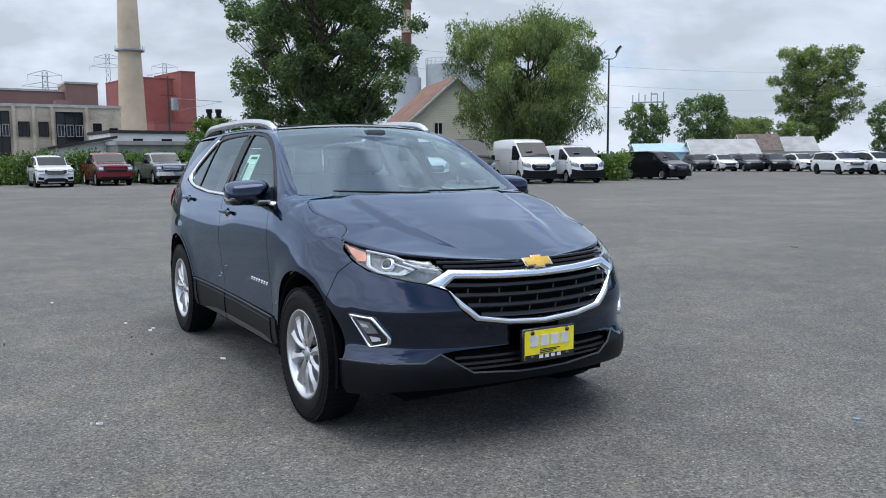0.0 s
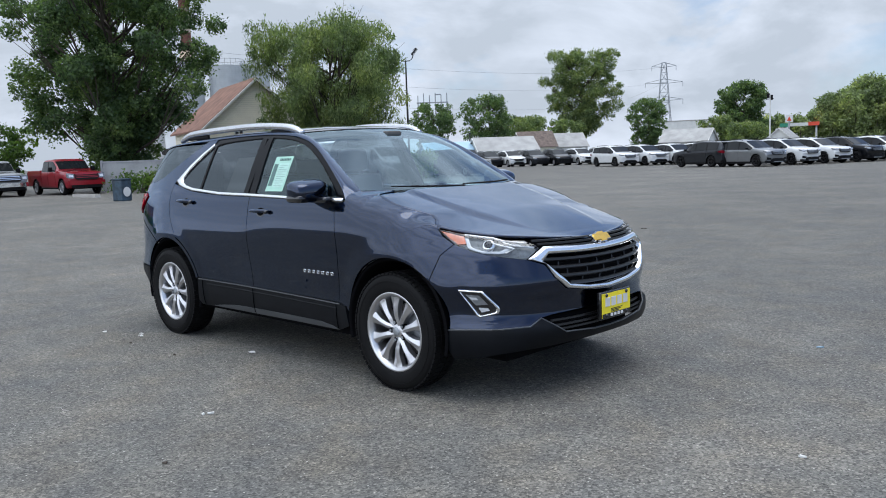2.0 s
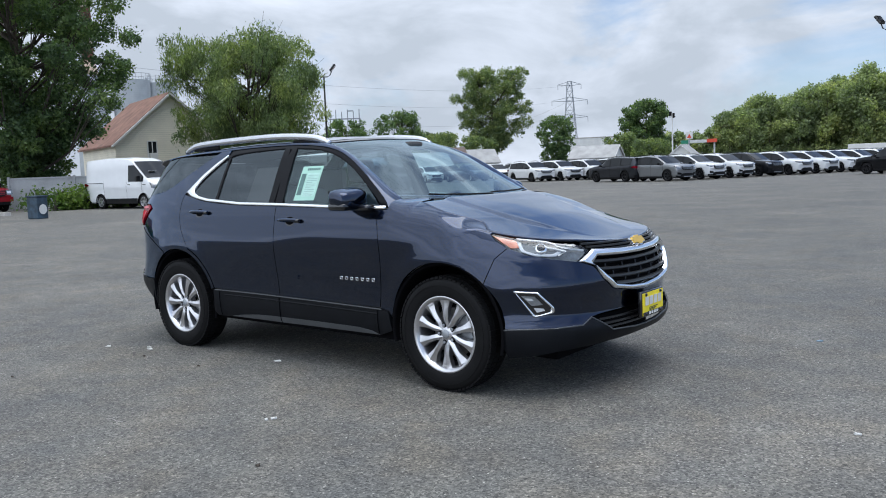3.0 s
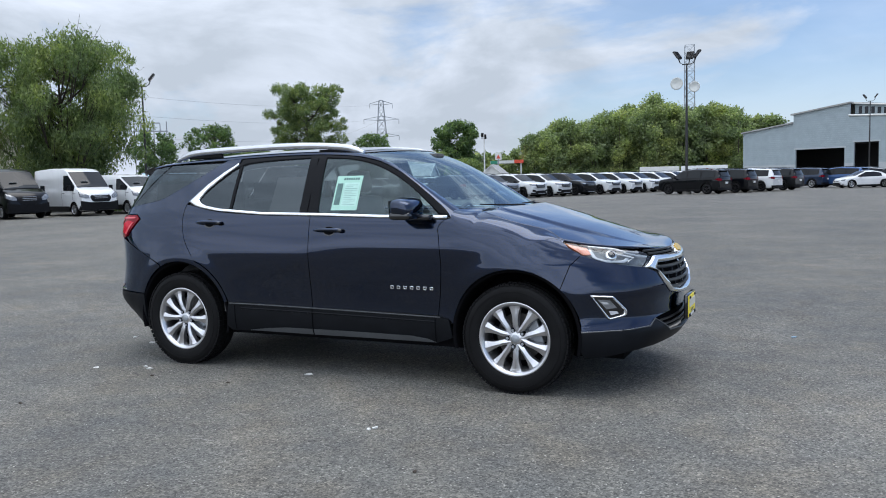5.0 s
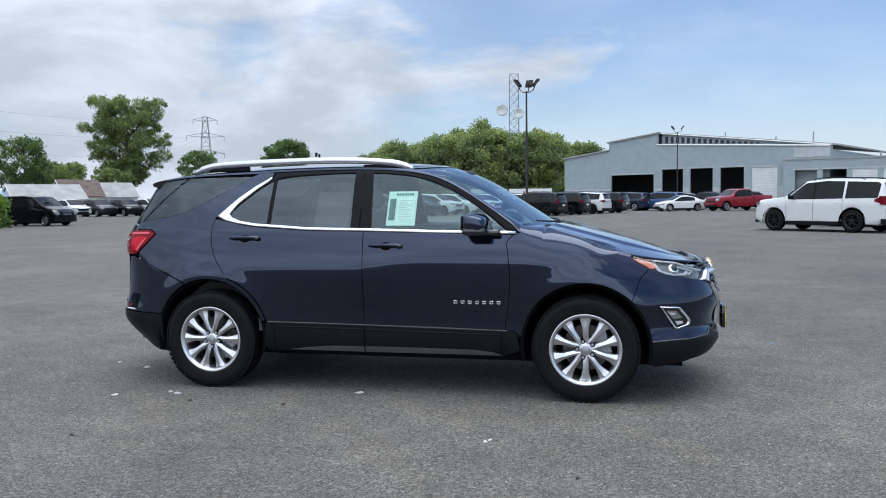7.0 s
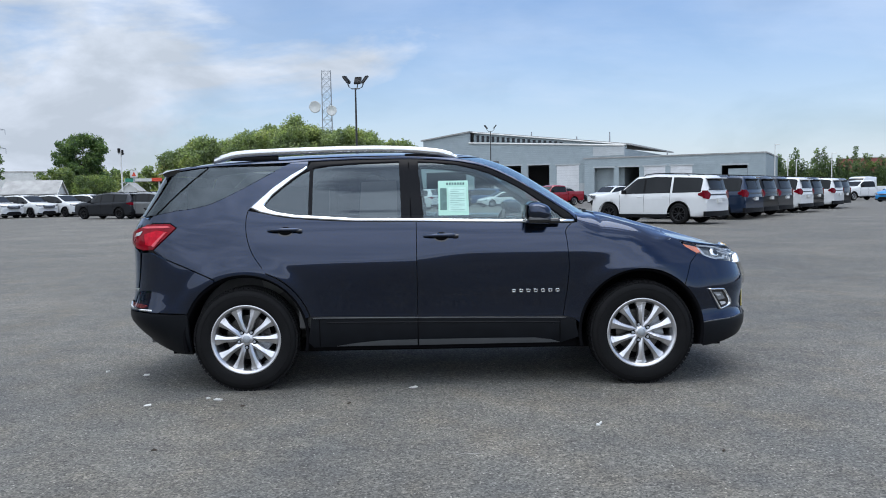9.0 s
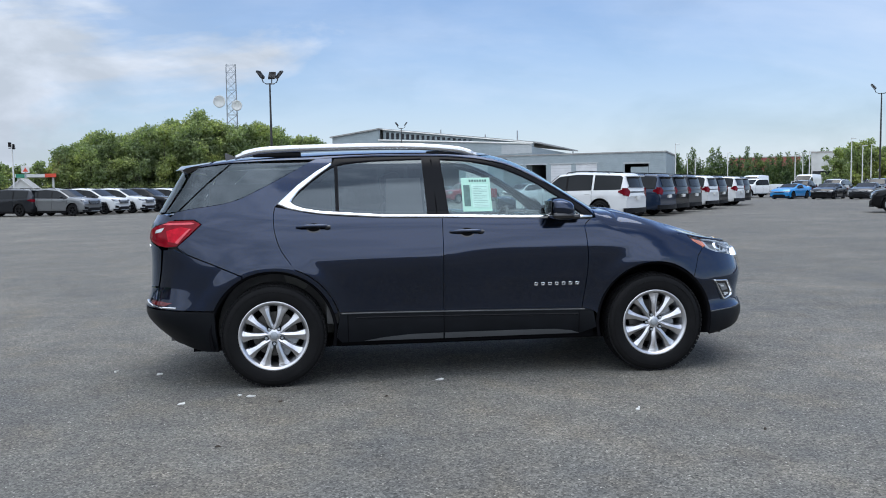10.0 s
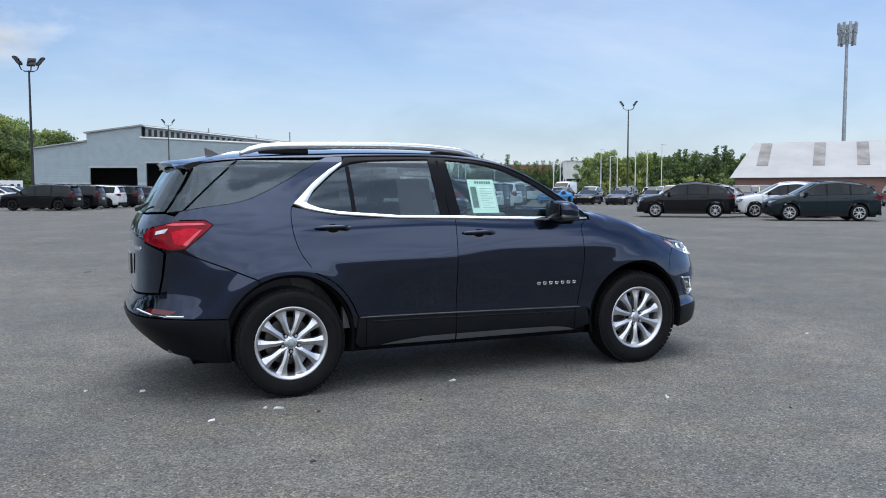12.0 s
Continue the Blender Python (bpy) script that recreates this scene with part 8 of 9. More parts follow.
# ---------------------------------------------------------------- lamp posts and masts
def lamp_post(x, y, h, heads, rz, label, plinth=True):
    root = empty("lamp_post", x, y, 0, rz)
    tagged(root, label, "street lamp", "lot lamp posts")
    if plinth:
        bm = bmesh.new()
        bmesh.ops.create_cone(bm, cap_ends=True, segments=16, radius1=0.33, radius2=0.31, depth=0.9, matrix=Matrix.Translation((0, 0, 0.45)))
        part("concrete_base", bm, MAT["concrete"], root)
    v, f = tube([(0, 0, 0.6 if plinth else 0.0), (0, 0, h * 0.5), (0, 0, h - 0.7)], [0.10, 0.085, 0.06], 10)
    mesh_ob("pole", v, f, MAT["pole"], root, smooth=True)
    for a in heads:
        ca, sa = math.cos(radians(a)), math.sin(radians(a))
        v, f = tube([(0, 0, h - 0.75), (0.30 * ca, 0.30 * sa, h - 0.74), (0.52 * ca, 0.52 * sa, h - 0.60), (0.62 * ca, 0.62 * sa, h - 0.36), (0.62 * ca, 0.62 * sa, h - 0.20)], [0.042] * 5, 6)
        mesh_ob("arm", v, f, MAT["pole"], root, smooth=True)
        bm = bmesh.new()
        add_box(bm, -0.34, -0.27, -0.11, 0.34, 0.27, 0.05, bevel=0.05)
        for k in range(5):
            add_box(bm, -0.26 + 0.12 * k, -0.24, 0.05, -0.22 + 0.12 * k, 0.24, 0.10)
        o = part("lamp_head", bm, MAT["pole"], root)
        o.matrix_basis = pose(0.72 * ca, 0.72 * sa, h - 0.02, 0, -52, a)
        bm = bmesh.new()
        add_box(bm, -0.29, -0.22, -0.124, 0.29, 0.22, -0.112)
        part("lens", bm, MAT["lamp"], o)
    return root


lamp_post(-45.0, 42.9, 10.0, (10, 190), 30, "tall dark lamp post with two floodlights", False)
lamp_post(-5.9, 56.0, 10.1, (20, 160, 80), 0, "tall dark lamp post with floodlights on a concrete base")
lamp_post(9.0, 125.0, 11.9, (10, 170), -10, "tall dark lamp post with two floodlights")
lamp_post(53.6, 70.8, 11.1, (-30, 150), 0, "tall dark lamp post with two floodlights")


def small_pole(x, y, h):
    root = empty("light_pole", x, y)
    tagged(root, "slim pale light pole on the far lot", "street lamp", "far light poles")
    v, f = tube([(0, 0, 0), (0, 0, h)], [0.09, 0.05], 7)
    mesh_ob("pole", v, f, MAT["off_white"], root, smooth=True)
    box("lamp_head", (-0.05, -0.10, h - 0.05, 0.6, 0.10, h + 0.04), MAT["off_white"], root, bevel=0.02)


for x, y, h in ((45.9, 103.9, 7.2), (47.4, 103.3, 5.2), (48.4, 103.0, 5.1), (52.2, 101.0, 5.8), (59.7, 96.9, 5.2), (60.5, 96.4, 5.5), (61.2, 96.0, 5.7), (65.4, 93.3, 7.2), (66.5, 92.6, 6.2), (67.3, 92.0, 6.3), (69.4, 90.6, 6.8), (70.7, 89.6, 7.0), (72.3, 88.4, 7.8)):
    small_pole(x, y, h)


def lattice(name, x, y, h, w0, w1, bays, rz, label, arms=(), dishes=()):
    root = empty(name, x, y, 0, rz)
    tagged(root, label, "mast" if not arms else "pylon")
    segs = []
    r = 0.011 * w0 + 0.05
    lv = [(h * i / bays, w0 + (w1 - w0) * i / bays) for i in range(bays + 1)]
    C = ((-1, -1), (1, -1), (1, 1), (-1, 1))
    for (z0, a), (z1, b) in zip(lv, lv[1:]):
        for i in range(4):
            (x0, y0), (x1, y1) = C[i], C[(i + 1) % 4]
            segs.append(([(x0 * a / 2, y0 * a / 2, z0), (x0 * b / 2, y0 * b / 2, z1)], [r, r], 4))
            segs.append(([(x0 * a / 2, y0 * a / 2, z0), (x1 * b / 2, y1 * b / 2, z1)], [r * 0.6] * 2, 4))
            segs.append(([(x1 * a / 2, y1 * a / 2, z0), (x0 * b / 2, y0 * b / 2, z1)], [r * 0.6] * 2, 4))
            segs.append(([(x0 * b / 2, y0 * b / 2, z1), (x1 * b / 2, y1 * b / 2, z1)], [r * 0.6] * 2, 4))
    v, f = tubes(segs)
    mesh_ob("lattice_tower", v, f, MAT["steel"], root)
    for z, reach in arms:
        for s in (-1, 1):
            segs = []
            for yy in (-0.5, 0.5):
                segs.append(([(0, yy * 1.5, z - 0.6), (s * reach, 0, z)], [r * 0.8] * 2, 4))
                segs.append(([(0, yy * 1.5, z + 1.6), (s * reach, 0, z)], [r * 0.8] * 2, 4))
            v, f = tubes(segs)
            arm = mesh_ob("cross_arm", v, f, MAT["steel"], root)
            v, f = tube([(s * reach, 0, z), (s * reach, 0, z - 2.2)], [r * 0.8] * 2, 4)
            mesh_ob("insulator", v, f, MAT["steel"], arm)
    for dx, z, rad in dishes:
        bm = ring_bm([(0.01, -0.15), (rad * 0.8, -0.25), (rad, -0.4), (rad, 0.25), (rad * 0.7, 0.55), (0.01, 0.65)], 20)
        o = part("dish", bm, MAT["off_white"], root, "round microwave dish", True)
        o.location = (dx, -1.6, z)
    return root


lattice("power_pylon", -192.0, 346.0, 41.0, 8.0, 2.0, 9, 35, "far steel lattice power pylon", ((24.0, 8.5), (32.0, 8.5), (39.5, 5.5)))
lattice("power_pylon", -330.0, 470.0, 41.0, 8.0, 2.0, 8, 35, "far steel lattice power pylon", ((24.0, 8.5), (32.0, 8.5), (39.5, 5.5)))
lattice("radio_mast", -29.4, 221.6, 35.6, 3.0, 2.4, 16, 10, "steel lattice radio mast with two dishes above the woods", (), ((-3.3, 25.6, 1.6), (1.2, 24.6, 1.4)))


for px, py, ph, pw in ((-323.0, 26.8, 33.6, 2.4), (-390.0, 58.5, 48.7, 2.6), (-385.5, 82.0, 45.4, 2.6)):
    lattice("transmission_tower", px, py, ph, pw, 1.6, 14, 80, "pale far lattice tower of a power line", ((ph - 1.0, 5.5), (ph - 5.0, 7.5)))


def cell_mast(x, y, h):
    root = empty("cell_mast", x, y)
    tagged(root, "tall grey pole with a crown of antennas", "mast")
    v, f = tube([(0, 0, 0), (0, 0, h)], [0.36, 0.22], 12)
    mesh_ob("pole", v, f, MAT["steel"], root, smooth=True)
    for z, rr in ((h - 2.4, 1.25), (h - 0.6, 1.4)):
        v, f = tubes([([(0, 0, z), (rr * math.cos(a), rr * math.sin(a), z)], [0.05, 0.05], 5) for a in (0, 1.047, 2.094, 3.14, 4.19, 5.24)])
        mesh_ob("antenna_frame", v, f, MAT["steel"], root)
        for k in range(9):
            a = k * 0.698
            o = box("antenna", (-0.12, -0.2, z - 0.8, 0.12, 0.2, z + 1.0), MAT["steel"], root, bevel=0.03)
            o.matrix_basis = pose(rr * math.cos(a), rr * math.sin(a), 0, 0, 0, math.degrees(a))
    return root


cell_mast(111.4, 91.5, 28.0)


# ---------------------------------------------------------------- buildings
def window_on(parent, x0, z0, x1, z1, y, mat="window_dark", frame_mat="off_white", depth=0.08, bars=1):
    """A framed window on a wall that faces -y at y."""
    bm = bmesh.new()
    t = 0.07
    for b in ((x0, z0, x1, z0 + t), (x0, z1 - t, x1, z1), (x0, z0 + t, x0 + t, z1 - t), (x1 - t, z0 + t, x1, z1 - t)):
        add_box(bm, b[0], y - depth, b[1], b[2], y + 0.02, b[3])
    for i in range(bars):
        xm = x0 + (x1 - x0) * (i + 1) / (bars + 1)
        add_box(bm, xm - 0.03, y - depth * 0.7, z0 + t, xm + 0.03, y + 0.02, z1 - t)
    w = part("window", bm, MAT[frame_mat], parent)
    box("pane", (x0 + t, y - 0.02, z0 + t, x1 - t, y + 0.015, z1 - t), MAT[mat], w)
    return w


def wall_profile(name, cols, openings, y0, y1, mat, parent, label=""):
    """A wall between y0 (front) and y1 whose top follows cols [(x, z)]; openings [(x0, x1, z0, z1)] go right through."""
    cuts = sorted({c[0] for c in cols} | {o[0] for o in openings} | {o[1] for o in openings})
    bm = bmesh.new()
    for a, b in zip(cuts, cuts[1:]):
        za, zb = lerp_table(cols, a + 1e-4), lerp_table(cols, b - 1e-4)
        m = (a + b) / 2
        ops = [o for o in openings if o[0] < m < o[1]]
        spans = [(0.0, None)]
        if ops:
            spans = ([(0.0, ops[0][2])] if ops[0][2] > 0.01 else []) + [(ops[0][3], None)]
        for lo, hi in spans:
            pts = [(a, lo), (b, lo), (b, zb if hi is None else hi), (a, za if hi is None else hi)]
            f = [bm.verts.new((x, y0, z)) for x, z in pts]
            g = [bm.verts.new((x, y1, z)) for x, z in pts]
            bm.faces.new(f)
            bm.faces.new(g[::-1])
            for i in range(4):
                j = (i + 1) % 4
                bm.faces.new((f[j], f[i], g[i], g[j]))
    bmesh.ops.remove_doubles(bm, verts=bm.verts, dist=0.001)
    return part(name, bm, mat, parent, label)


def workshop():
    root = empty("workshop", -12.17, 177.47, 0, -27.0)
    tagged(root, "long grey metal workshop with dark open bays and a stepped roof", "building")
    W = 80.8
    main = [(0.0, 9.7), (11.0, 11.1), (11.01, 12.75), (22.1, 14.1), (22.11, 11.8), (55.0, 10.0)]
    doors = [(11.5, 21.2, 0.0, 5.9), (23.0, 27.5, 0.0, 6.8), (29.0, 33.6, 0.0, 6.8), (35.1, 39.7, 0.0, 6.8), (41.2, 45.9, 0.0, 6.6)]
    wall_profile("front_wall", main, doors, 0.0, 0.4, MAT["gray_steel"], root)
    low = [(47.6, 7.6), (W, 7.6)]
    ldoors = [(49.6, 53.4, 0.0, 5.8), (54.4, 58.3, 0.0, 5.8), (59.2, 63.2, 0.0, 5.8), (64.1, 68.1, 0.0, 5.8), (73.3, 77.7, 0.0, 5.6)]
    wall_profile("wing_wall", low, ldoors, -2.0, -1.6, MAT["gray_steel"], root)
    box("wing_side_wall", (W - 0.4, -1.59, 0, W, 24, 7.59), MAT["gray_steel"], root)
    box("wing_end_wall", (47.6, -1.59, 0, 48.0, -0.01, 7.59), MAT["gray_steel"], root)
    box("wing_roof", (47.4, -2.15, 7.61, W + 0.15, 24, 7.86), MAT["roof_grey"], root)
    box("upper_band", (48.8, -0.10, 8.2, 55.0, -0.004, 9.95), MAT["pale_steel"], root)
    # roof planes follow the stepped top
    bm = bmesh.new()
    for (x0, z0), (x1, z1) in (((-0.3, 9.68), (10.98, 11.12)), ((10.6, 12.72), (22.3, 14.14)), ((22.3, 14.12), (56.0, 10.2))):
        y0 = -0.45 if x1 < 25 else 1.2
        v = [bm.verts.new(p) for p in ((x0, y0, z0), (x1, y0, z1), (x1, 44, z1), (x0, 44, z0), (x0, y0, z0 + 0.28), (x1, y0, z1 + 0.28), (x1, 44, z1 + 0.28), (x0, 44, z0 + 0.28))]
        for q in ((3, 2, 1, 0), (4, 5, 6, 7), (0, 1, 5, 4), (1, 2, 6, 5), (2, 3, 7, 6), (3, 0, 4, 7)):
            bm.faces.new([v[i] for i in q])
    part("roof", bm, MAT["roof_grey"], root)
    # clerestory set back above the front wall, with a pale gutter along its foot
    bm = bmesh.new()
    v = [bm.verts.new(p) for p in ((22.3, 1.6, 11.3), (55.0, 1.6, 9.6), (55.0, 1.6, 10.28), (22.3, 1.6, 14.1), (22.3, 2.0, 11.3), (55.0, 2.0, 9.6), (55.0, 2.0, 10.28), (22.3, 2.0, 14.1))]
    for q in ((0, 1, 2, 3), (7, 6, 5, 4), (3, 2, 6, 7), (0, 3, 7, 4), (1, 5, 6, 2), (0, 4, 5, 1)):
        bm.faces.new([v[i] for i in q])
    mon = part("clerestory", bm, MAT["gray_steel"], root)
    for k in range(22):
        x = 23.0 + k * 1.15
        zl, zh = 11.75 - (x - 22.3) * 0.052 + 0.45, 14.0 - (x - 22.3) * 0.1168 - 0.35
        if zh - zl > 0.2:
            box("clerestory_window", (x, 1.52, zl, x + 0.62, 1.595, zh), MAT["window_dark"], mon)
    v, f = tube([(21.9, -0.12, 11.9), (55.0, -0.12, 10.1)], [0.16, 0.16], 6)
    mesh_ob("gutter", v, f, MAT["off_white"], root)
    v, f = tube([(22.0, 1.1, 14.2), (55.0, 1.1, 10.3)], [0.12, 0.12], 6)
    mesh_ob("ridge_flashing", v, f, MAT["off_white"], root)
    # inside of the bays; back and ceiling carry its shade as near-black colour
    box("interior_floor", (0.5, 0.42, 0.012, W - 0.5, 18, 0.03), MAT["concrete"], root)
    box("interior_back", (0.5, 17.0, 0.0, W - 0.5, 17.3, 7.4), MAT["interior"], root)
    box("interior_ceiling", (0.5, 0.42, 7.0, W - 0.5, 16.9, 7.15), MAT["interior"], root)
    box("side_wall", (0.0, 0.42, 0, 0.4, 44, 9.6), MAT["gray_steel"], root)
    box("inner_side_wall", (54.6, 0.42, 0, 55.0, 44, 9.5), MAT["gray_steel"], root)
    for d in (doors[4], ldoors[2], ldoors[3]):
        y = 0.08 if d in doors else -1.92
        box("sectional_door", (d[0] + 0.01, y, d[2], d[1] - 0.01, y + 0.1, d[3] - 0.01), MAT["door_white"], root)
    for d in doors + ldoors:
        y = -0.06 if d in doors else -2.06
        box("lintel", (d[0] - 0.25, y, d[3], d[1] + 0.25, y + 0.055, d[3] + 0.28), MAT["pale_steel"], root)
    for d0, d1 in zip([(0, 0.2)] + doors, doors + [(47.5, 0)]):
        box("base_band", (d0[1] + 0.1, -0.05, 0.0, d1[0] - 0.1, -0.004, 3.0), MAT["pale_steel"], root)
    box("folded_gate", (74.4, -1.75, 0.0, 77.6, -1.68, 5.0), MAT["gray_steel"], root)
    for x, y, z, hh in ((33.0, 8, 12.9, 1.3), (43.0, 8, 11.7, 1.1), (50.5, 6, 10.8, 2.4), (62.0, 6, 7.8, 1.2)):
        v, f = tube([(x, y, z - 0.4), (x, y, z + hh)], [0.16, 0.13], 8)
        mesh_ob("roof_vent", v, f, MAT["steel"], root)


workshop()


def gable_house(name, x, y, rz, w, length, eave, ridge, wall, roof, label, windows=()):
    """Gable end faces -y; the ridge runs along +y."""
    root = empty(name, x, y, 0, rz)
    tagged(root, label, "house")
    bm = bmesh.new()
    pts = [(-w / 2, 0), (w / 2, 0), (w / 2, eave), (0, ridge), (-w / 2, eave)]
    f = [bm.verts.new((px, 0, pz)) for px, pz in pts]
    g = [bm.verts.new((px, length, pz)) for px, pz in pts]
    bm.faces.new(f)
    bm.faces.new(g[::-1])
    for i in (0, 1, 4):
        j = (i + 1) % 5
        bm.faces.new((f[j], f[i], g[i], g[j]))
    part("wall", bm, MAT[wall], root)
    for s in (-1, 1):
        bm = bmesh.new()
        o, t = 0.35, 0.14
        sl = (ridge - eave) / (w / 2)
        a = [(s * (w / 2 + o), -o, eave - sl * o + 0.03), (0, -o, ridge + 0.03), (0, length + o, ridge + 0.03), (s * (w / 2 + o), length + o, eave - sl * o + 0.03)]
        lo = [bm.verts.new(p) for p in a]
        hi = [bm.verts.new((p[0], p[1], p[2] + t)) for p in a]
        for q in ((lo[3], lo[2], lo[1], lo[0]), tuple(hi), *[(lo[i], lo[(i + 1) % 4], hi[(i + 1) % 4], hi[i]) for i in range(4)]):
            bm.faces.new(q)
        bmesh.ops.recalc_face_normals(bm, faces=bm.faces)
        part("roof", bm, MAT[roof], root)
        v, fcs = tube([(s * (w / 2 + o), -o - 0.02, eave - sl * o + 0.02), (0, -o - 0.02, ridge + 0.02)], [0.1, 0.1], 4)
        mesh_ob("barge_board", v, fcs, MAT["off_white"], root)
    for x0, z0, x1, z1 in windows:
        window_on(root, x0, z0, x1, z1, -0.02)
    return root


cream = gable_house("house", -51.2, 32.4, 74, 8.4, 10.5, 4.2, 7.9, "clapboard", "roof_brown", "cream clapboard house with a brown shingle roof", ((-1.9, 3.0, -1.15, 4.35), (1.6, 1.0, 2.4, 2.3)))
box("window_unit", (-1.82, -0.42, 3.0, -1.23, 0.0, 3.42), MAT["off_white"], cream, "white air conditioner in the window", bevel=0.03)
gable_house("shed", -97.2, 108.5, -35, 8.6, 11.0, 2.0, 4.4, "off_white", "roof_grey", "low white shed with a pale grey gable roof")
gable_house("shed", -104.8, 102.9, -35, 7.6, 8.5, 2.4, 3.8, "pale_blue", "pale_blue", "low pale blue shed")
gable_house("house", -108.6, 135.2, -35, 7.5, 7.5, 2.8, 5.9, "clapboard", "roof_dull", "low brown-roofed house beyond the sheds")
gable_house("house", -106.2, 143.3, -35, 7.5, 7.5, 2.6, 5.4, "off_white", "roof_grey", "low white house beyond the sheds")
gable_house("house", -69.3, 146.0, 100, 7.0, 9.0, 2.6, 4.9, "off_white", "roof_grey", "small white house beyond the row of cars")
gable_house("house", -59.2, 152.9, 10, 5.0, 7.0, 2.3, 4.4, "off_white", "roof_grey", "small white house beyond the row of cars")


def flat_block(name, x, y, rz, w, depth, h, mat, label, windows=(), cap="concrete"):
    root = empty(name, x, y, 0, rz)
    tagged(root, label, "building")
    box("wall", (-w / 2, 0, 0, w / 2, depth, h), MAT[mat], root)
    box("parapet", (-w / 2 - 0.12, -0.12, h, w / 2 + 0.12, depth + 0.12, h + 0.3), MAT[cap], root)
    for q in windows:
        window_on(root, *q[:4], -0.02, frame_mat=q[4] if len(q) > 4 else "black", bars=2)
    return root


# local -y faces the lot, so the blocks to the west are turned by 90 degrees
works = flat_block("industrial_building", -94.0, 2.0, 90, 24.0, 14, 7.4, "beige", "stained pale concrete industrial building with dark windows",
           [(-9.5, 3.6, -8.0, 5.6), (-6.4, 3.6, -4.9, 5.6), (-1.7, 0.6, 0.75, 6.9, "black"), (1.55, 4.2, 2.65, 5.8), (3.5, 4.2, 4.5, 5.8), (5.25, 2.4, 8.0, 6.9, "black"), (9.0, 4.3, 9.9, 5.7), (10.7, 3.9, 11.6, 5.2)])
for yy in (-7.2, -3.6, 1.15, 3.05, 4.9, 8.4):
    box("pier", (yy - 0.16, -0.30, 0, yy + 0.16, -0.01, 7.4), MAT["beige"], works)
# three tall panes stand low in each dark bay
for x0, x1 in ((-1.7, 0.75), (5.25, 8.0)):
    for k in range(3):
        a = x0 + (x1 - x0) * (k + 0.10) / 3
        window_on(works, a, 4.2, a + (x1 - x0) * 0.27, 5.5, -0.16, frame_mat="steel", bars=1)
box("roof_hut", (5.6, 3.0, 7.7, 7.2, 5.0, 8.4), MAT["brown_brick"], works)
box("wall_unit", (10.3, -0.75, 3.4, 11.7, -0.02, 4.7), MAT["off_white"], works, "white extract unit on the wall", bevel=0.05)
flat_block("factory", -134.0, -5.6, 92, 46.0, 20, 12.2, "brown_brick", "brown brick factory building behind the pale one")
flat_block("factory_tower", -133.4, 15.0, 92, 4.6, 8, 13.4, "brown_brick", "brown brick stair tower on the factory roof")
ph = flat_block("power_house", -251.0, 51.5, 100, 14.5, 26, 26.0, "red_brick", "large red brick power house", (), "red_brick")
flat_block("power_house_wing", -246.0, 58.5, 100, 4.5, 20, 27.8, "red_brick", "narrow red brick tower on the power house", (), "red_brick")
flat_block("power_house_annex", -236.0, 52.0, 100, 12.0, 12, 12.5, "red_brick", "low red brick annex before the power house", (), "red_brick")
flat_block("low_building", -62.0, 12.0, 96, 7.4, 8, 2.7, "olive", "low flat-roofed olive metal building", (), "roof_grey")
flat_block("low_building", -78.0, 15.2, 96, 10.0, 8, 4.1, "off_white", "low pale building with small windows", [(-2.9, 3.1, -2.0, 3.6), (-0.2, 3.1, 0.8, 3.6)], "pole")


def lean_to(x, y, rz, w, depth, front, back):
    """A low hut whose dark roof falls to one side, on white walls."""
    root = empty("hut", x, y, 0, rz)
    tagged(root, "low white hut with a dark sloping roof", "hut")
    bm = bmesh.new()
    pts = [(-w / 2, 0, 0), (w / 2, 0, 0), (w / 2, 0, back), (-w / 2, 0, front)]
    lo = [bm.verts.new(p) for p in pts]
    hi = [bm.verts.new((p[0], depth, p[2])) for p in pts]
    bm.faces.new(lo)
    bm.faces.new(hi[::-1])
    for i in range(4):
        bm.faces.new((lo[(i + 1) % 4], lo[i], hi[i], hi[(i + 1) % 4]))
    part("wall", bm, MAT["off_white"], root)
    bm = bmesh.new()
    sl = (back - front) / w
    a = [bm.verts.new((px, py, (front + back) / 2 + sl * px + dz)) for dz in (0.02, 0.24) for px, py in ((-w / 2 - 0.4, -0.5), (w / 2 + 0.3, -0.5), (w / 2 + 0.3, depth + 0.3), (-w / 2 - 0.4, depth + 0.3))]
    for q in ((3, 2, 1, 0), (4, 5, 6, 7), (0, 1, 5, 4), (1, 2, 6, 5), (2, 3, 7, 6), (3, 0, 4, 7)):
        bm.faces.new([a[i] for i in q])
    part("roof", bm, MAT["pole"], root, "dark sheet roof")
    window_on(root, 0.2, 1.2, 1.1, 2.3, -0.02)
    window_on(root, -1.2, 1.2, -0.5, 2.1, -0.02)


lean_to(-65.0, 6.3, 90, 4.4, 6.0, 2.4, 3.2)


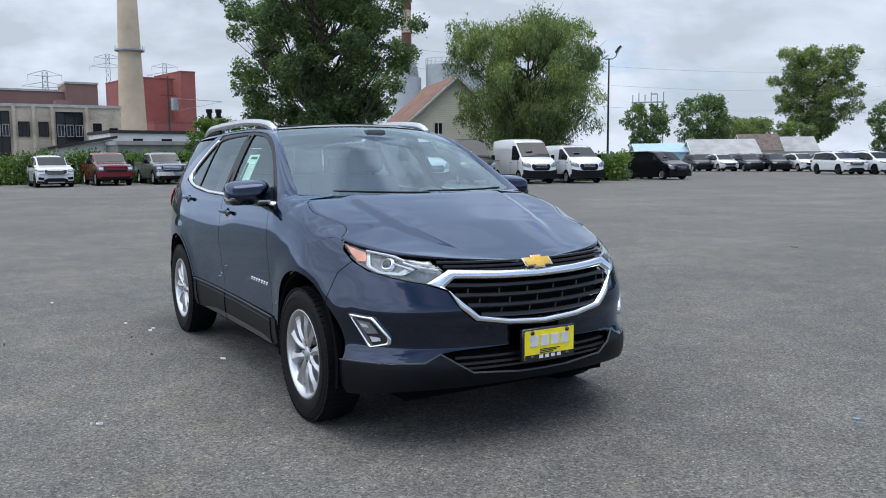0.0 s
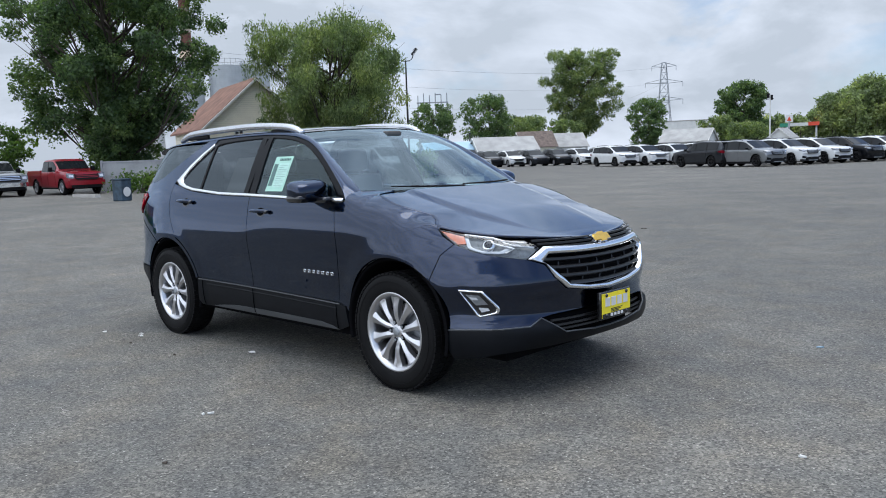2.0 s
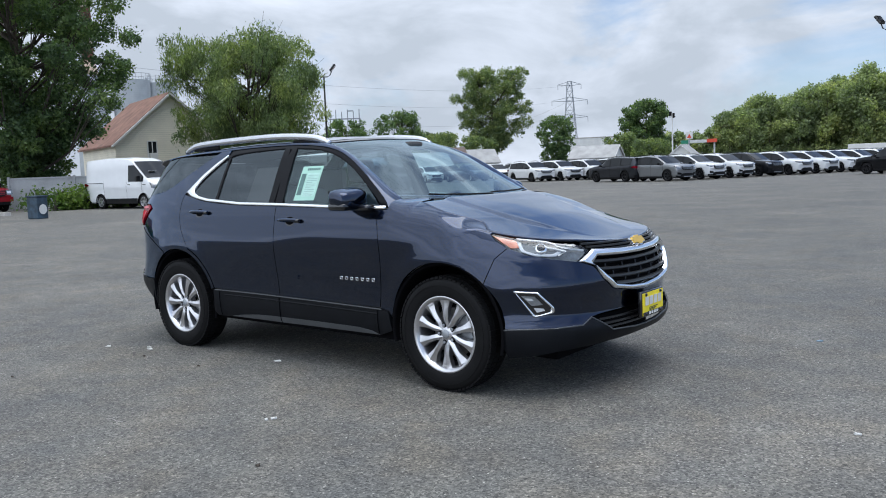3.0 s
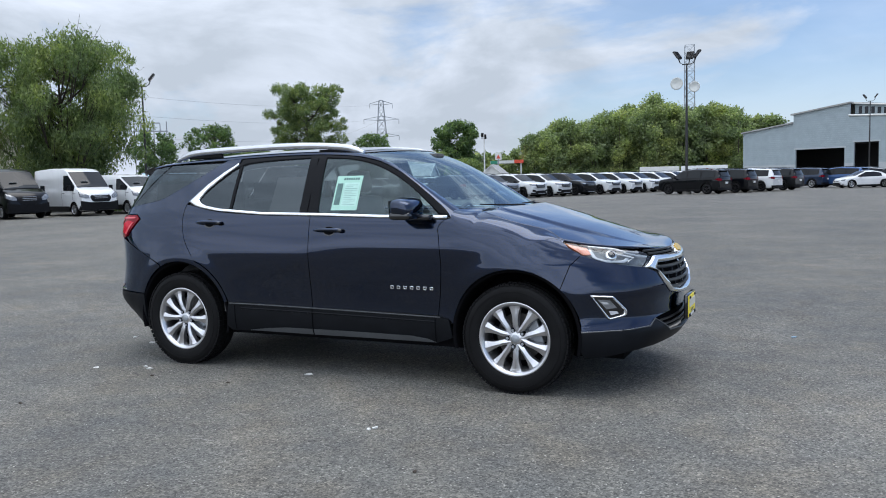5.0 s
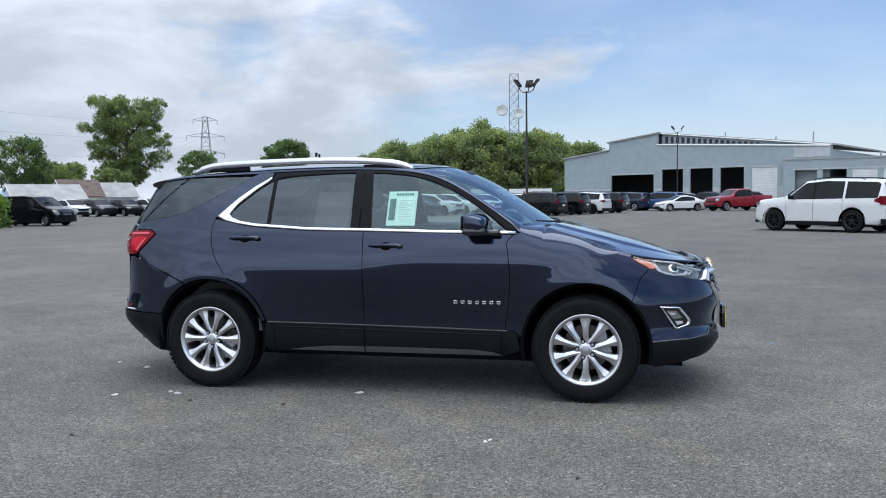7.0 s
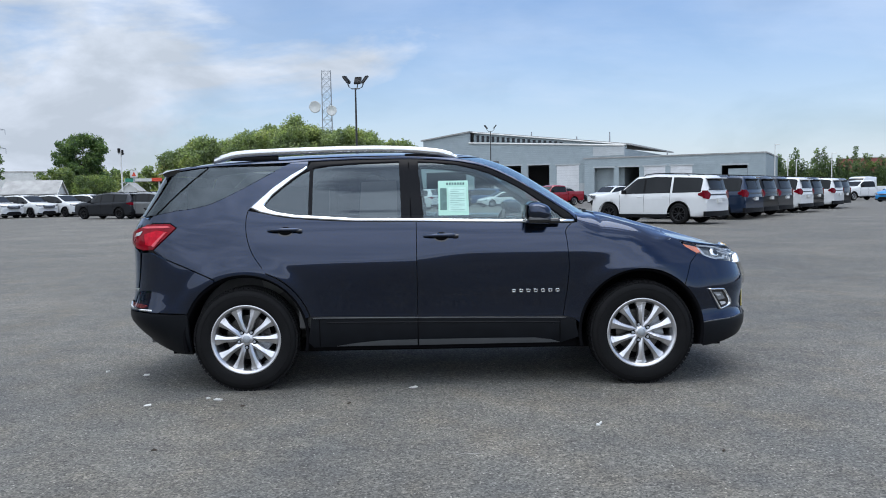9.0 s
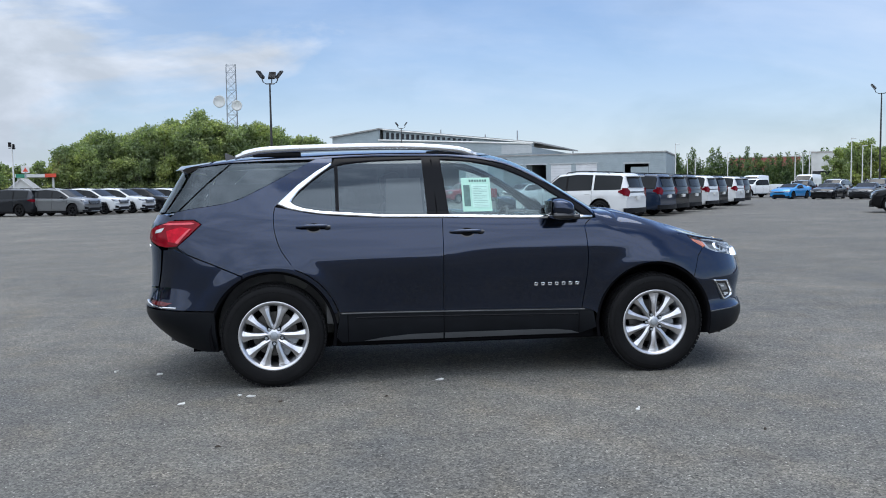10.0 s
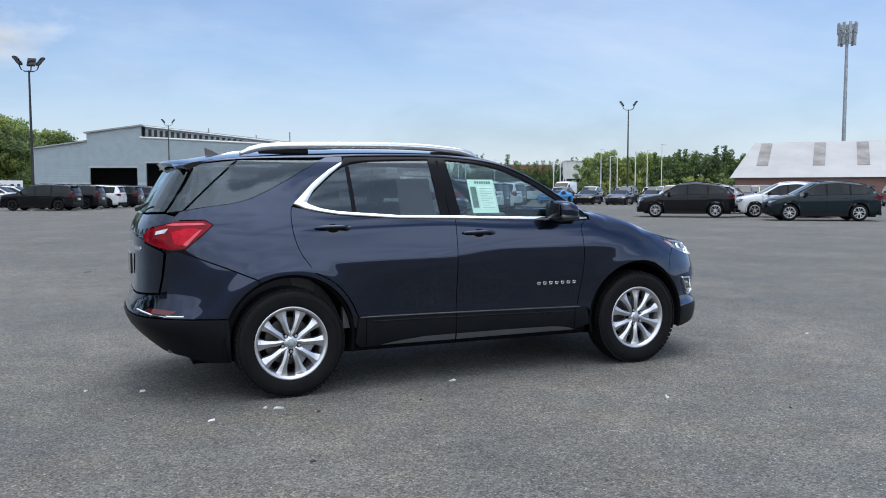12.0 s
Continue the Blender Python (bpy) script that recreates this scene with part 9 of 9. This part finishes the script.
def chimney(x, y, h, r0, r1, mat, label, ring=None, name="chimney"):
    root = empty(name, x, y)
    tagged(root, label, "chimney")
    n = 28
    prof = [(0, r0 * 1.12), (h * 0.06, r0)] + [(h * u, r0 + (r1 - r0) * u) for u in (0.2, 0.4, 0.6, 0.8, 1.0)]
    v, f = tube([(0, 0, z) for z, _ in prof], [r for _, r in prof], n)
    mesh_ob("shaft", v, f, MAT[mat], root, smooth=True)
    if ring:
        rr = r0 + (r1 - r0) * ring / h
        v, f = tube([(0, 0, ring - 0.2), (0, 0, ring + 0.2)], [rr + 0.9, rr + 0.9], n)
        mesh_ob("walkway", v, f, MAT["steel"], root)
        v, f = tubes([([(math.cos(a) * (rr + 0.85), math.sin(a) * (rr + 0.85), ring), (math.cos(a) * (rr + 0.85), math.sin(a) * (rr + 0.85), ring + 1.2)], [0.05, 0.05], 4) for a in [i * 0.449 for i in range(14)]])
        mesh_ob("railing", v, f, MAT["steel"], root)
    return root


chimney(-230.8, 39.6, 62.0, 3.9, 2.0, "chimney", "tall tapering tan brick chimney with a ring walkway", 31.2)
for sx, sy in ((-139.5, 36.1), (-139.1, 37.6)):
    root = empty("vent_stack", sx, sy)
    tagged(root, "short black vent stack with a rim on top", "chimney", "pair of black vent stacks")
    v, f = tube([(0, 0, 0), (0, 0, 9.9)], [0.42, 0.42], 14)
    mesh_ob("shaft", v, f, MAT["black"], root, smooth=True)
    v, f = tube([(0, 0, 9.8), (0, 0, 10.4)], [0.56, 0.56], 14)
    mesh_ob("rim", v, f, MAT["black"], root, smooth=True)


def banded_stack(x, y):
    root = empty("steel_stack", x, y)
    tagged(root, "pale steel stack with a wide foot and rusty bands", "chimney")
    v, f = tube([(0, 0, 0), (0, 0, 18.0)], [2.9, 2.9], 26)
    mesh_ob("drum", v, f, MAT["pale_steel"], root, smooth=True)
    v, f = tube([(0, 0, 18.0), (0, 0, 19.2), (0, 0, 22.6)], [2.4, 2.35, 1.35], 26)
    mesh_ob("shoulder", v, f, MAT["steel"], root, smooth=True)
    v, f = tube([(0, 0, 21.2), (0, 0, 24.2)], [1.75, 1.05], 22)
    mesh_ob("collar", v, f, MAT["chimney"], root, smooth=True)
    rust = surface("rusty steel", (0.13, 0.055, 0.035), 0.8, vary=0.5, scale=0.8)
    for z0, z1, m in ((24.2, 27.0, rust), (27.0, 31.5, MAT["beige"]), (31.5, 34.0, rust), (34.0, 40.0, MAT["beige"])):
        v, f = tube([(0, 0, z0), (0, 0, z1)], [1.05, 1.0], 20)
        mesh_ob("shaft", v, f, m, root, smooth=True)
    v, f = tubes([([(2.6, -0.4, 9.0), (8.4, -0.4, 12.5), (10.6, -0.4, 9.5)], [0.3, 0.3, 0.3], 6)])
    mesh_ob("duct", v, f, MAT["steel"], root)


banded_stack(-144.4, 77.9)
chimney(-150.5, 73.6, 27.0, 1.5, 1.2, "off_white", "pale steel stack half hidden by leaves")


def silo(x, y, h, r):
    root = empty("storage_tank", x, y)
    tagged(root, "pale grey steel tank with a railing on top", "tank", "tanks behind the house")
    v, f = tube([(0, 0, 0), (0, 0, h), (0, 0, h + r * 0.12)], [r, r, r * 0.3], 26)
    mesh_ob("shell", v, f, MAT["pale_steel"], root, smooth=False)
    segs = [([(math.cos(a) * r, math.sin(a) * r, h), (math.cos(a) * r, math.sin(a) * r, h + 1.2)], [0.05] * 2, 4) for a in [i * 0.314 for i in range(20)]]
    ringp = [(math.cos(i * 0.314) * r, math.sin(i * 0.314) * r, h + 1.2) for i in range(21)]
    segs.append((ringp, [0.05] * 21, 4))
    v, f = tubes(segs)
    mesh_ob("railing", v, f, MAT["steel"], root)


silo(-141.3, 84.6, 20.6, 3.5)
silo(-139.6, 90.0, 20.2, 2.9)


def warehouse():
    rz = math.degrees(math.atan2(62.0 - 74.7, 83.8 - 72.1))
    root = empty("warehouse", 72.55, 74.25, 0, rz)
    tagged(root, "long warehouse with a white metal roof over low brick walls", "building")
    box("brick_wall", (0, 0, 0, 60, 22, 2.9), MAT["brown_brick"], root)
    bm = bmesh.new()
    pts = [(-0.6, -0.6, 2.9), (60, -0.6, 2.9), (60, 11, 7.8), (-0.6 + 2.2, 11, 7.8), (-0.6, 22.6, 2.9), (60, 22.6, 2.9)]
    v = [bm.verts.new(p) for p in pts]
    for q in ((0, 1, 2, 3), (3, 2, 5, 4), (0, 3, 4), (1, 5, 2), (0, 4, 5, 1)):
        bm.faces.new([v[i] for i in q])
    bmesh.ops.recalc_face_normals(bm, faces=bm.faces)
    roof = part("roof", bm, MAT["roof_white"], root)
    weathered = surface("weathered rooflight sheet", (0.23, 0.215, 0.205), 0.7, vary=0.35, scale=0.5)
    for x in (2.0, 8.6, 13.6, 20.5):
        bm = bmesh.new()
        q = [(x + a, b, 2.9 + (b + 0.6) * 4.9 / 11.6) for a, b in ((0.3, 3.0), (1.7, 3.0), (1.9, 10.6), (0.5, 10.6))]
        lo = [bm.verts.new((a, b, c + 0.01)) for a, b, c in q]
        hi = [bm.verts.new((a, b, c + 0.05)) for a, b, c in q]
        bm.faces.new(hi)
        for i in range(4):
            bm.faces.new((lo[i], lo[(i + 1) % 4], hi[(i + 1) % 4], hi[i]))
        part("rooflight_strip", bm, weathered, roof)


warehouse()
flat_block("far_building", 102.0, 153.5, -31, 9.5, 10, 7.8, "off_white", "far pale industrial building", [(-4.5, 3.2, 4.5, 4.0)])
flat_block("far_building", 113.5, 204.0, -28, 18, 10, 8.6, "red_brick", "far low red building")
flat_block("far_building", -140.0, 272.0, 20, 20, 12, 11.0, "off_white", "far plain white building")
# ---------------------------------------------------------------- small things about the lot
def litter(x, y, size, mat, label, rz=0.0, name="paper_scrap"):
    """A crumpled flat scrap lying on the asphalt."""
    rnd = random.Random(int(abs(x * 131 + y * 77) * 10))
    bm = bmesh.new()
    ring = []
    for k in range(9):
        a = 2 * math.pi * k / 9
        r = size * rnd.uniform(0.55, 1.0)
        ring.append(bm.verts.new((r * math.cos(a), 0.45 * r * math.sin(a), 0.002 + rnd.random() * 0.012)))
    c = bm.verts.new((0, 0, 0.012))
    low = [bm.verts.new((v.co.x * 0.9, v.co.y * 0.9, 0.001)) for v in ring]
    for k in range(9):
        bm.faces.new((c, ring[k], ring[(k + 1) % 9]))
        bm.faces.new((ring[k], low[k], low[(k + 1) % 9], ring[(k + 1) % 9]))
    bm.faces.new(low[::-1])
    ob = part(name, bm, MAT[mat])
    ob.matrix_basis = pose(x, y, 0, 0, 0, rz)
    tagged(ob, label, "litter", "scraps on the asphalt")


SCRAP = "small pale scrap lying on the asphalt"
for x, y, s, r in ((-0.22, -0.90, 0.050, 20), (-1.50, -1.14, 0.062, -10), (-1.58, -1.10, 0.035, 40), (-1.92, -1.26, 0.045, 15), (0.88, -1.86, 0.030, 70), (0.86, -1.90, 0.022, 10), (-2.25, -0.35, 0.04, 30), (-2.6, -0.2, 0.03, 60), (3.6, -0.5, 0.03, 0), (-3.4, -1.7, 0.04, 20)):
    litter(x, y, s * 0.75, "off_white", SCRAP, r)
litter(2.93, 1.58, 0.03, "pale_blue", "small blue scrap lying on the asphalt", 30)
for x, y, s, r in ((-1.56, -2.20, 0.022, 0), (-0.62, -1.30, 0.018, 30), (-2.59, 8.58, 0.08, 10), (-1.30, -1.32, 0.016, 20), (1.4, -2.4, 0.018, 60)):
    litter(x, y, s, "bark", "small dark crumb lying on the asphalt", r, "dirt_crumb")
v, f = tube([(-0.10, -0.03, 0.006), (-0.03, 0.0, 0.010), (0.05, 0.0, 0.008), (0.11, 0.03, 0.005)], [0.0016] * 4, 5)
twig = mesh_ob("twig", v, f, MAT["concrete"])
twig.matrix_basis = pose(0.10, -2.38, 0, 0, 0, -10) @ Matrix.Diagonal((0.62, 0.8, 1, 1))
tagged(twig, "thin pale twig lying on the asphalt", "twig")


def rubbish_bin():
    root = empty("litter_bin", -28.4, 10.85, 0, 20)
    tagged(root, "dark blue litter bin with a pale printed wrap", "bin")
    bm = bmesh.new()
    add_box(bm, -0.27, -0.27, 0.0, 0.27, 0.27, 0.86, bevel=0.05)
    part("body", bm, MAT["bin_blue"], root)
    bm = bmesh.new()
    add_box(bm, -0.295, -0.295, 0.86, 0.295, 0.295, 0.93, bevel=0.03)
    part("lid", bm, MAT["bin_blue"], root)
    bm = bmesh.new()
    bmesh.ops.create_cone(bm, cap_ends=True, segments=18, radius1=0.2, radius2=0.2, depth=0.01, matrix=Matrix.Translation((0.274, 0, 0.38)) @ Matrix.Rotation(radians(90), 4, "Y"))
    part("printed_disc", bm, MAT["off_white"], root)


rubbish_bin()


def board_fence(p0, p1, h, mat, label):
    a, b = Vector((*p0, 0)), Vector((*p1, 0))
    L = (b - a).length
    root = empty("fence", a.x, a.y, 0, math.degrees(math.atan2(b.y - a.y, b.x - a.x)))
    tagged(root, label, "fence")
    n = int(L / 2.4)
    for i in range(n + 1):
        box("post", (i * L / n - 0.06, -0.06, 0, i * L / n + 0.06, 0.06, h + 0.06), MAT[mat], root)
    for i in range(n):
        box("panel", (i * L / n + 0.065, -0.025, 0.06, (i + 1) * L / n - 0.065, 0.025, h), MAT[mat], root)
        box("rail", (i * L / n + 0.065, -0.05, h - 0.08, (i + 1) * L / n - 0.065, -0.028, h - 0.01), MAT[mat], root)


board_fence((-41.6, 15.7), (-36.9, 20.6), 1.75, "fence", "weathered pale grey board fence behind shrubs")
board_fence((-36.4, 30.2), (-35.4, 40.0), 1.7, "olive", "dark green fence beyond the vans")
kerb = box("kerb", (-36.6, 12.0, 0.0, -33.9, 12.25, 0.16), MAT["concrete"])
tagged(kerb, "pale concrete kerb round a planted strip", "kerb", kind="structure")


def box_trailer(x, y, rz, length, mat, label, bars=False):
    root = empty("box_trailer", x, y, 0, rz)
    tagged(root, label, "trailer")
    bm = bmesh.new()
    add_box(bm, 0, -1.2, 0.95, length, 1.2, 3.1, bevel=0.05)
    part("body", bm, MAT[mat], root)
    box("chassis", (0.3, -0.9, 0.6, length - 0.3, 0.9, 0.95), MAT["black"], root)
    if bars:
        for k in range(7):
            box("letter_bar", (length * 0.33 + k * 0.44, -1.235, 1.95, length * 0.33 + k * 0.44 + 0.33, -1.205, 2.60 if k in (0, 4) else 2.42), MAT["red_paint"], root, "red sign bar")
        box("red_stripe", (0.2, -1.232, 1.90, length * 0.28, -1.204, 2.15), MAT["red_paint"], root)
        for k in range(2):
            box("side_vent", (length - 1.9 + k * 1.0, -1.232, 2.0, length - 1.4 + k * 1.0, -1.204, 2.5), MAT["window_dark"], root, bevel=0.01)
    w = wheel_meshes(root, 0.48, 0.28, MAT["alloy"])
    w.matrix_basis = pose(1.4, -0.95, 0.48)
    for px, py, fl in ((length - 1.6, -0.95, False), (1.4, 0.95, True), (length - 1.6, 0.95, True)):
        copy_wheel(w, root, px, py, 0.48, fl)


box_trailer(-28.3, 150.9, 8, 7.1, "off_white", "cream box trailer behind the parked row")
box_trailer(-20.9, 152.0, 6, 8.2, "white", "white box trailer with red sign bars", True)


def fuel_station():
    root = empty("fuel_station", -70.0, 188.0, 0, 20)
    tagged(root, "fuel station with a white and orange canopy", "building")
    box("canopy", (-3, -3, 5.4, 2.9, 3, 6.1), MAT["off_white"], root)
    box("canopy_fascia", (2.92, -3, 5.4, 5.2, 3, 6.2), MAT["orange"], root)
    for x in (-2.4, 4.6):
        for y in (-2, 2):
            box("column", (x - 0.2, y - 0.2, 0, x + 0.2, y + 0.2, 5.4), MAT["off_white"], root)
    sg = empty("station_sign", -68.4, 180.9, 0, 20)
    tagged(sg, "white pylon sign with a red triangle", "sign")
    box("post", (-0.15, -0.15, 0, 0.15, 0.15, 6.4), MAT["steel"], sg)
    board = box("board", (-0.8, -0.15, 6.2, 0.8, 0.15, 7.8), MAT["off_white"], sg)
    bm = bmesh.new()
    a = [bm.verts.new(p) for p in ((-0.5, -0.18, 6.5), (0.5, -0.18, 6.5), (0, -0.18, 7.5))]
    b = [bm.verts.new((v.co.x, -0.155, v.co.z)) for v in a]
    bm.faces.new(a)
    for i in range(3):
        bm.faces.new((a[(i + 1) % 3], a[i], b[i], b[(i + 1) % 3]))
    part("triangle", bm, MAT["orange"], board)
    box("price_panel", (-1.9, -0.12, 5.2, -0.2, 0.12, 6.0), MAT["sign_green"], sg)


fuel_station()


def camera_mast():
    root = empty("signal_mast", -56.6, 142.6)
    tagged(root, "slim pole with a dark signal box on top", "mast")
    v, f = tube([(0, 0, 0), (0, 0, 10.2)], [0.16, 0.12], 8)
    mesh_ob("pole", v, f, MAT["off_white"], root, smooth=True)
    box("signal_box", (-0.55, -0.2, 9.7, -0.12, 0.2, 10.5), MAT["black"], root, bevel=0.05)
    box("side_box", (0.12, -0.2, 9.3, 0.42, 0.2, 10.2), MAT["black"], root, bevel=0.05)
    box("bracket", (-0.55, -0.06, 9.45, 0.6, 0.06, 9.57), MAT["black"], root)


camera_mast()


def wires():
    """Power lines that sag between far supports."""
    for a, b, sag in (((-192, 346, 32), (-150, 60, 22), 5.0), ((-192, 346, 39), (-150, 50, 26), 5.0), ((-192, 346, 24), (-140, 66, 15), 4.0), ((-330, 470, 32), (-192, 346, 32), 4.0)):
        pts = []
        for i in range(17):
            u = i / 16
            p = Vector(a).lerp(Vector(b), u)
            p.z -= sag * 4 * u * (1 - u)
            pts.append(p)
        v, f = tube(pts, [0.035] * 17, 4)
        o = mesh_ob("overhead_wire", v, f, MAT["steel"])
        tagged(o, "thin grey overhead power line", "wire", "overhead power lines")


wires()
def transformer_pole(x, y, h):
    root = empty("utility_pole", x, y)
    tagged(root, "weathered utility pole with crossarms and a grey transformer", "utility pole")
    v, f = tube([(0, 0, 0), (0, 0, h)], [0.17, 0.11], 10)
    mesh_ob("pole", v, f, MAT["bark"], root, smooth=True)
    for z in (h - 0.4, h - 2.6):
        box("crossarm", (-0.06, -1.0, z, 0.06, 1.0, z + 0.11), MAT["bark"], root)
    v, f = tube([(0.3, 0.75, h - 4.6), (0.3, 0.75, h - 2.9)], [0.5, 0.5], 14)
    mesh_ob("transformer", v, f, MAT["steel"], root, smooth=True)
    v, f = tubes([([(0, 0, h - 2.9), (-0.2, 7.5, h - 3.2)], [0.045, 0.04], 5), ([(0, 1.2, h - 4.6), (-0.2, 7.5, h - 3.2)], [0.025, 0.025], 5)])
    mesh_ob("outrigger", v, f, MAT["steel"], root)


transformer_pole(-111.8, 23.2, 13.0)


def roof_frames(x, y, rz, n, gap, h):
    """Bare posts with a few cross beams, standing over the tree tops."""
    root = empty("gantry", x, y, 0, rz)
    tagged(root, "row of bare steel posts above the trees", "gantry")
    for i in range(n):
        v, f = tube([(i * gap, 0, 0), (i * gap, 0, h - (0.0 if i % 2 else 0.5))], [0.13, 0.11], 6)
        mesh_ob("post", v, f, MAT["steel"], root)
    box("beam", (-0.3, -0.12, h - 2.4, gap * (n - 1) + 0.3, 0.12, h - 2.1), MAT["steel"], root)
    box("top_beam", (gap * (n - 3), -0.12, h - 0.5, gap * (n - 2), 0.12, h - 0.25), MAT["steel"], root)


roof_frames(-139.5, 135.4, 45, 6, 1.4, 16.6)
root = empty("service_pole", -100.2, 110.7)
tagged(root, "short dark pole before the white shed", "pole")
v, f = tube([(0, 0, 0), (0, 0, 5.4)], [0.13, 0.10], 8)
mesh_ob("shaft", v, f, MAT["pole"], root, smooth=True)
box("cap", (-0.2, -0.12, 5.3, 0.2, 0.12, 5.55), MAT["pole"], root)
